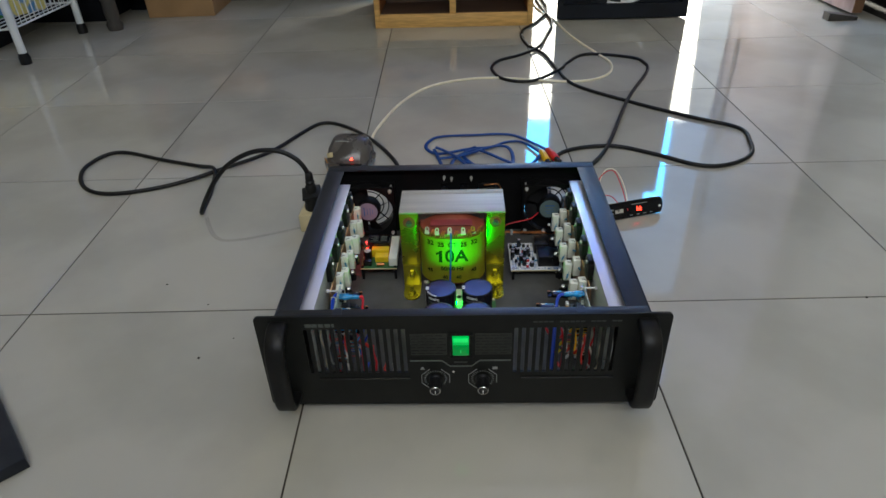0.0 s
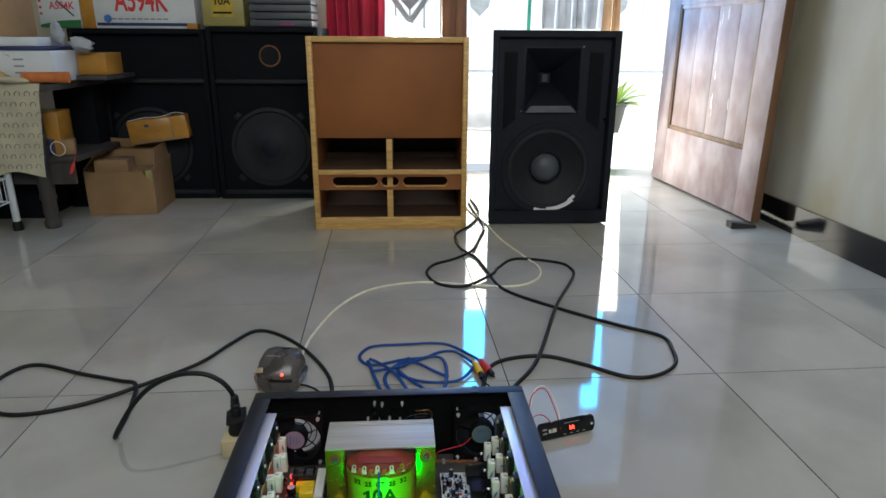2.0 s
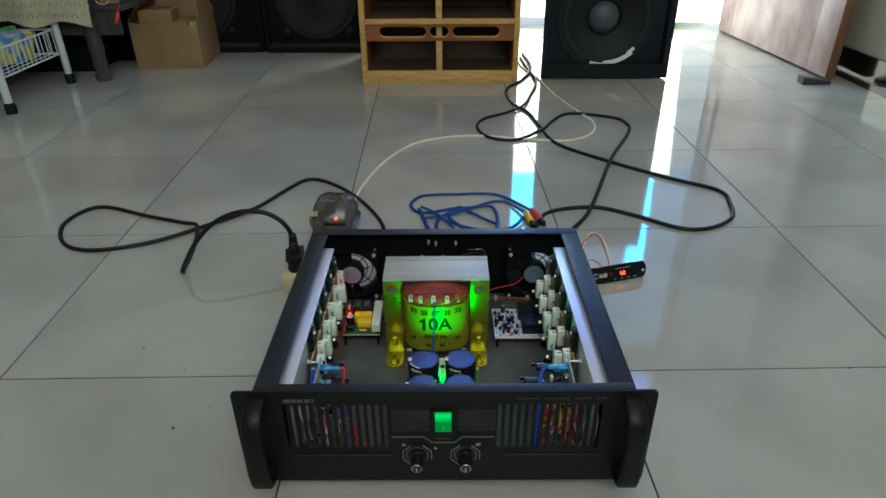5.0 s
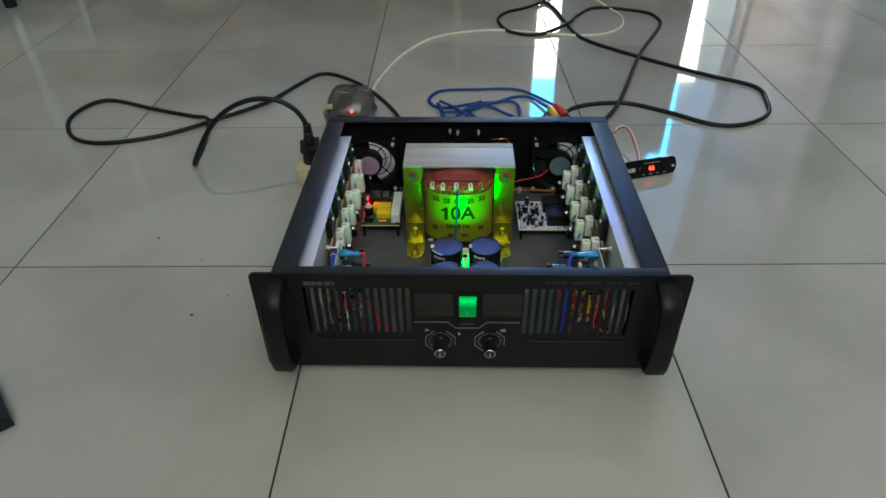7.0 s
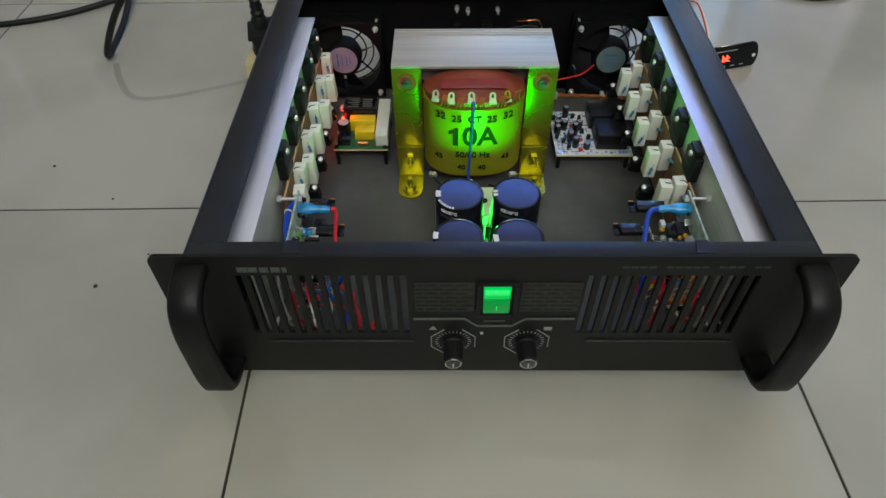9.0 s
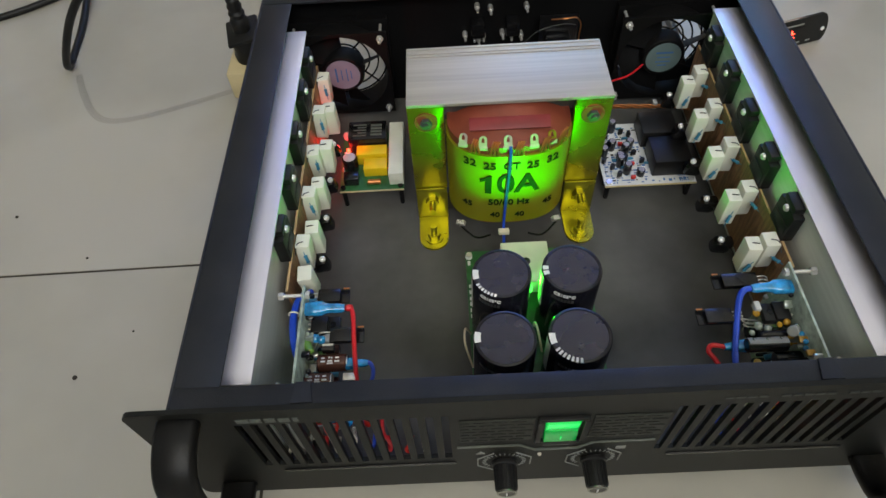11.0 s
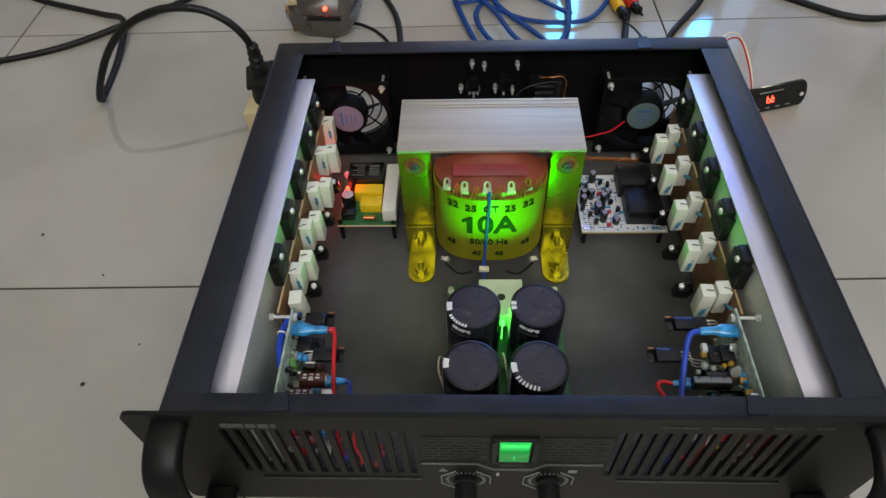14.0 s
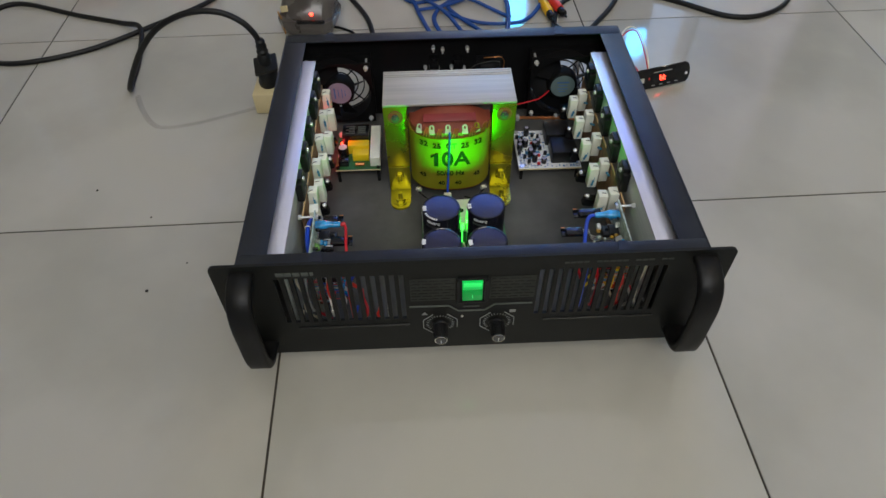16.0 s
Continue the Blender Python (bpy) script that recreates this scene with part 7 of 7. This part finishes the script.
g = Geo()
for k in range(3):
    g.span((0.085, -0.1115, 0.03 + 0.022 * k), (0.118, -0.110, 0.036 + 0.022 * k))
for k in range(7):
    g.box((-0.18 + 0.05 * k, -0.111, 0.03 + 0.03 * (k % 3)), (0.014, 0.001, 0.003), 0, pose(0, 0, 0, 0, 25))
tagged(part("print_bar", g, "greyprint", wb), kind="stuff")
carton("flat_tray", -1.42, 1.94, 0.6365, 0.38, 0.22, 0.012, 4, "navy", "dark tray edge between the cartons")
carton("white_box", -1.44, 1.95, 0.650, 0.36, 0.24, 0.030, 6, "whitebox", "flat white carton on the pile")
kb = carton("brown_box", -1.455, 1.97, 0.6815, 0.20, 0.18, 0.14, -14, "card", "brown cardboard box on top of the pile")
part("printed_patch", Geo().span((0.01, -0.0912, 0.03), (0.06, -0.090, 0.075)), "tape", kb)
carton("brown_box", -1.68, 2.00, 0.6815, 0.18, 0.18, 0.17, 4, "card", "brown cardboard box on top of the pile")
carton("taped_box", -1.215, 2.10, 0.5455, 0.225, 0.13, 0.080, -3, "tape", "small box wrapped in amber tape")
solid("cardboard_shelf", Geo().span((-1.42, 2.0, 0.528), (-1.10, 2.27, 0.5445), 0.002), "darkwood", "dark board bridging table and cabinet", "board")
solid("tall_dark_box", Geo().span((-1.40, 2.27, 0.0), (-1.225, 2.295, 0.527), 0.002).span((-1.39, 2.16, 0.0), (-1.235, 2.27, 0.527), 0.003), "stageblack", "tall dark grey box behind the carton", "box")
solid("orange_roll", Geo().lathe([(0.001, 0), (0.018, 0.002), (0.019, 0.15), (0.001, 0.152)], pose(-1.300, 1.815, 0.5475, 0, 90, 6), 16), "orangewrap", "orange and clear wrapped roll on the table", "roll")
def crumple(size, m, seed, rough=0.28):
    """A closed, creased lump standing on its own base."""
    rng = random.Random(seed)
    rings = []
    for i in range(8):
        a = math.pi * (i + 0.35) / 7.7
        rings.append([m @ Vector((size[0] * math.sin(a) * math.cos(t) * q, size[1] * math.sin(a) * math.sin(t) * q, size[2] * (1 - math.cos(a)) * 0.5))
                      for t, q in [(2 * math.pi * k / 11 + rng.uniform(-0.15, 0.15), 1 + rng.uniform(-rough, rough)) for k in range(11)]])
    return Geo().rings(rings)


bag = thing("plastic_bag", "crumpled clear plastic bag on the cartons", "bag")
part("neck", crumple((0.020, 0.020, 0.085), pose(-1.236, 1.985, 0.655, 0, -8), 3), "plastic_bag", bag)
part("lobe", crumple((0.046, 0.030, 0.055), pose(-1.178, 2.00, 0.628, 0, 14), 4), "plastic_bag", bag)
solid("paper_wrap", crumple((0.120, 0.036, 0.056), pose(-1.450, 1.792, 0.531), 8, 0.20), "tanpaper", "crumpled tan paper wrap on the table edge", "paper")
carton("taped_box", -1.31, 1.96, 0.2655, 0.10, 0.14, 0.155, 8, "tape", "upright box wrapped in amber tape on the shelf")
carton("small_carton", -1.245, 1.93, 0.2655, 0.05, 0.06, 0.055, 20, "card", "small brown carton on the lower shelf")
carton("blue_box", -1.29, 1.90, 0.2655, 0.03, 0.04, 0.06, 12, "navy", "small dark blue box on the lower shelf")
solid("wire_ring", Geo().tube([(-1.255 + 0.026 * math.cos(a), 1.875, 0.292 + 0.026 * math.sin(a)) for a in [k * 0.3 for k in range(21)]], 0.0018, 6, loop=True), "whitewire", "cream cable ring standing on the shelf", "cable")
solid("red_screwdriver", Geo().lathe([(0.002, 0), (0.006, 0.004), (0.007, 0.035), (0.003, 0.042), (0.0015, 0.044), (0.0015, 0.075)], Matrix.Translation((-1.205, 1.838, 0.205)) @ pose(0, 0, 0, -12, 18, 0), 10), "redplastic", "red screwdriver hung on the shelf edge", "screwdriver")

# open carton on the floor
oc = thing("open_carton", "worn open brown carton holding smaller boxes on the tiles", "carton", pose(-1.128, 2.150, 0, 0, 0, 3))
# front wall with a torn corner
part("side", Geo().prism([(-0.130, 0.001), (0.130, 0.001), (0.130, 0.118), (0.112, 0.146), (0.092, 0.168), (0.030, 0.174), (-0.060, 0.170), (-0.130, 0.178)], 0.004, pose(0, -0.121, 0, 90)), "card", oc, "torn cardboard front")
for a, b in (((-0.130, 0.121, 0.001), (0.130, 0.125, 0.205)), ((-0.130, -0.121, 0.001), (-0.126, 0.121, 0.190)), ((0.126, -0.121, 0.001), (0.130, 0.121, 0.185)), ((-0.126, -0.121, 0.001), (0.126, 0.121, 0.005))):
    part("side", Geo().span(a, b), "card", oc)
for m, poly in ((Matrix.Translation((0, 0.125, 0.205)) @ pose(0, 0, 0, 8), [(-0.118, 0), (0.122, 0), (0.118, 0.072), (0.020, 0.076), (-0.050, 0.068), (-0.112, 0.074)]),
                (Matrix.Translation((-0.128, 0, 0.190)) @ pose(0, 0, 0, 0, 0, 90) @ pose(0, 0, 0, 38), [(-0.115, 0), (0.110, 0), (0.100, 0.088), (-0.020, 0.092), (-0.105, 0.080)]),
                (Matrix.Translation((0.128, 0, 0.185)) @ pose(0, 0, 0, 0, 0, 90) @ pose(0, 0, 0, -10), [(-0.100, 0), (0.112, 0), (0.104, 0.078), (-0.040, 0.070)])):
    part("flap", Geo().prism(poly, 0.004, m @ pose(0, 0, 0, 90)), "card", oc)
for x, y, w, d, h, tn, mt in ((-0.035, -0.050, 0.125, 0.110, 0.212, 4, "card"), (0.060, -0.030, 0.055, 0.120, 0.168, -5, "card"), (-0.010, 0.075, 0.200, 0.070, 0.232, 2, "card"), (0.104, -0.070, 0.030, 0.070, 0.170, 12, "plastic_yellow")):
    part("inner_box", Geo().box((x, y, h / 2 + 0.006), (w, d, h), 0.003, pose(0, 0, 0, 0, 0, tn)), mt, oc)
part("box_seam", Geo().box((-0.035, -0.050, 0.2188), (0.118, 0.006, 0.0010), 0, pose(0, 0, 0, 0, 0, 10)), "dirt", oc)
tb2 = thing("taped_box", "box wrapped in amber tape resting tilted on the carton", "box", pose(-1.005, 2.225, 0.2700, 0, -7, 8))
part("body", Geo().span((-0.115, -0.038, 0), (0.115, 0.038, 0.094), 0.005), "card", tb2)
part("tape_band", Geo().span((-0.1165, -0.0395, 0.012), (0.052, 0.0395, 0.0955), 0.005), "tape", tb2)
part("tape_band", Geo().span((0.058, -0.0395, 0.004), (0.1165, 0.0395, 0.0955), 0.005), "tape", tb2)
part("print_bar", Geo().span((-0.050, -0.0404, 0.066), (-0.032, -0.0395, 0.076)), "navy", tb2)
part("loose_cord", Geo().tube(curve_pts([(-0.11, -0.030, 0.098), (-0.04, -0.034, 0.104), (0.02, -0.030, 0.099), (0.07, -0.020, 0.108), (0.11, -0.010, 0.100)], 5), 0.0022, 6), "thread", tb2)

# black blocks added to stand for the deep shade under table and rack
solid("dark_crate", Geo().span((-2.02, 1.98, 0.0), (-1.40, 2.22, 0.155), 0.004), "stageblack", "low black block added for the shade under the table", "crate")
solid("dark_crate", Geo().span((-2.26, 1.44, 0.0), (-1.62, 1.76, 0.085), 0.004), "stageblack", "low black block added for the shade under the rack", "crate")

# white wire rack
rk = thing("wire_rack", "white enamelled wire rack with baskets of packets", "rack")
for x, y in ((-1.418, 1.818), (-1.90, 1.70), (-1.418, 1.45), (-1.90, 1.35)):
    part("post", Geo().cyl((x, y, 0.03), (x, y, 1.1), 0.0125, seg=14), "whitepaint", rk)
    part("foot", Geo().lathe([(0.017, 0), (0.018, 0.02), (0.014, 0.035)], pose(x, y, 0), 12), "rubber", rk)
for z in (0.11, 0.42):
    g = Geo()
    loop = [(-1.42, 1.815), (-1.90, 1.70), (-1.90, 1.35), (-1.42, 1.45)]
    for zz in (z, z + 0.085):
        for k in range(4):
            a, b = loop[k], loop[(k + 1) % 4]
            g.cyl((*a, zz), (*b, zz), 0.0032, seg=8)
    for k in range(4):
        a, b = loop[k], loop[(k + 1) % 4]
        for q in range(1, 14):
            t = q / 14
            x, y = a[0] + (b[0] - a[0]) * t, a[1] + (b[1] - a[1]) * t
            g.cyl((x, y, z), (x, y, z + 0.085), 0.0018, seg=6)
    for q in range(1, 16):
        t = q / 16
        g.cyl((-1.42 - 0.48 * t, 1.815 - 0.115 * t, z), (-1.42 - 0.48 * t, 1.45 - 0.10 * t, z), 0.0018, seg=6)
    part("basket", g, "whitepaint", rk)
rng = random.Random(8)
for k in range(9):
    x, y = -1.50 - 0.045 * k, 1.66 - 0.012 * k + 0.03 * (k % 2)
    solid("packet", Geo().box((0, 0, 0.05), (0.05, 0.17, 0.10), 0.008, pose(0, 0, 0, rng.uniform(-8, 8), rng.uniform(-12, 12), rng.uniform(-15, 15))), ("packet", "packet2", "packet", "yellowcap", "whitebox")[k % 5], "bright printed packet lying in the rack basket", "packet", pose(x, y, 0.1125), group="packets in the rack")


# crumbs and a faint grey curve on the tiles
for x, y, r in ((-0.4763, 0.2502, 0.0016), (-0.3635, 0.0791, 0.002), (-0.327, 0.120, 0.001), (-0.391, 0.198, 0.0012), (0.607, 0.211, 0.002)):
    solid("crumb", Geo().lathe([(r, 0), (r * 0.9, r * 0.5), (r * 0.3, r * 0.8)], pose(x, y, 0.0002), 8), "dirt", "small dark crumb lying on the tiles", "crumb", group="crumbs on the tiles")
solid("scuff_mark", Geo().tube(curve_pts([(-0.484, 0.462, 0.0004), (-0.468, 0.429, 0.0004), (-0.447, 0.396, 0.0004), (-0.424, 0.381, 0.0004), (-0.387, 0.386, 0.0004), (-0.339, 0.404, 0.0004), (-0.286, 0.427, 0.0004)], 6), 0.0040, 8, flat=0.05), "faintgrey", "faint grey curve over the tiles", "scuff mark")


# ---- floor tiles, one by one ----
def tile_mesh():
    hx, hy, b = TILE_X / 2 - 0.0012, TILE_Y / 2 - 0.0012, 0.0004
    skew = GRID.to_3x3()
    quad = ((-1, -1), (1, -1), (1, 1), (-1, 1))
    return mesh_of("floor_tile", Geo().rings([[skew @ Vector((sx * (hx - d), sy * (hy - d), z)) for sx, sy in quad] for d, z in ((0, -0.004), (0, -b * 0.7), (b, 0.0))]), "tile", 20)


shared = tile_mesh()
for i in range(-4, 6):
    for j in range(-8, 6):
        at = GRID @ Vector(((i + 0.5) * TILE_X, (j + 0.5) * TILE_Y, 0))
        if -2.4 < at.x < 1.75 and -1.85 < at.y < 2.75:
            part("tile", shared, "tile", floor, at=Matrix.Translation(at))
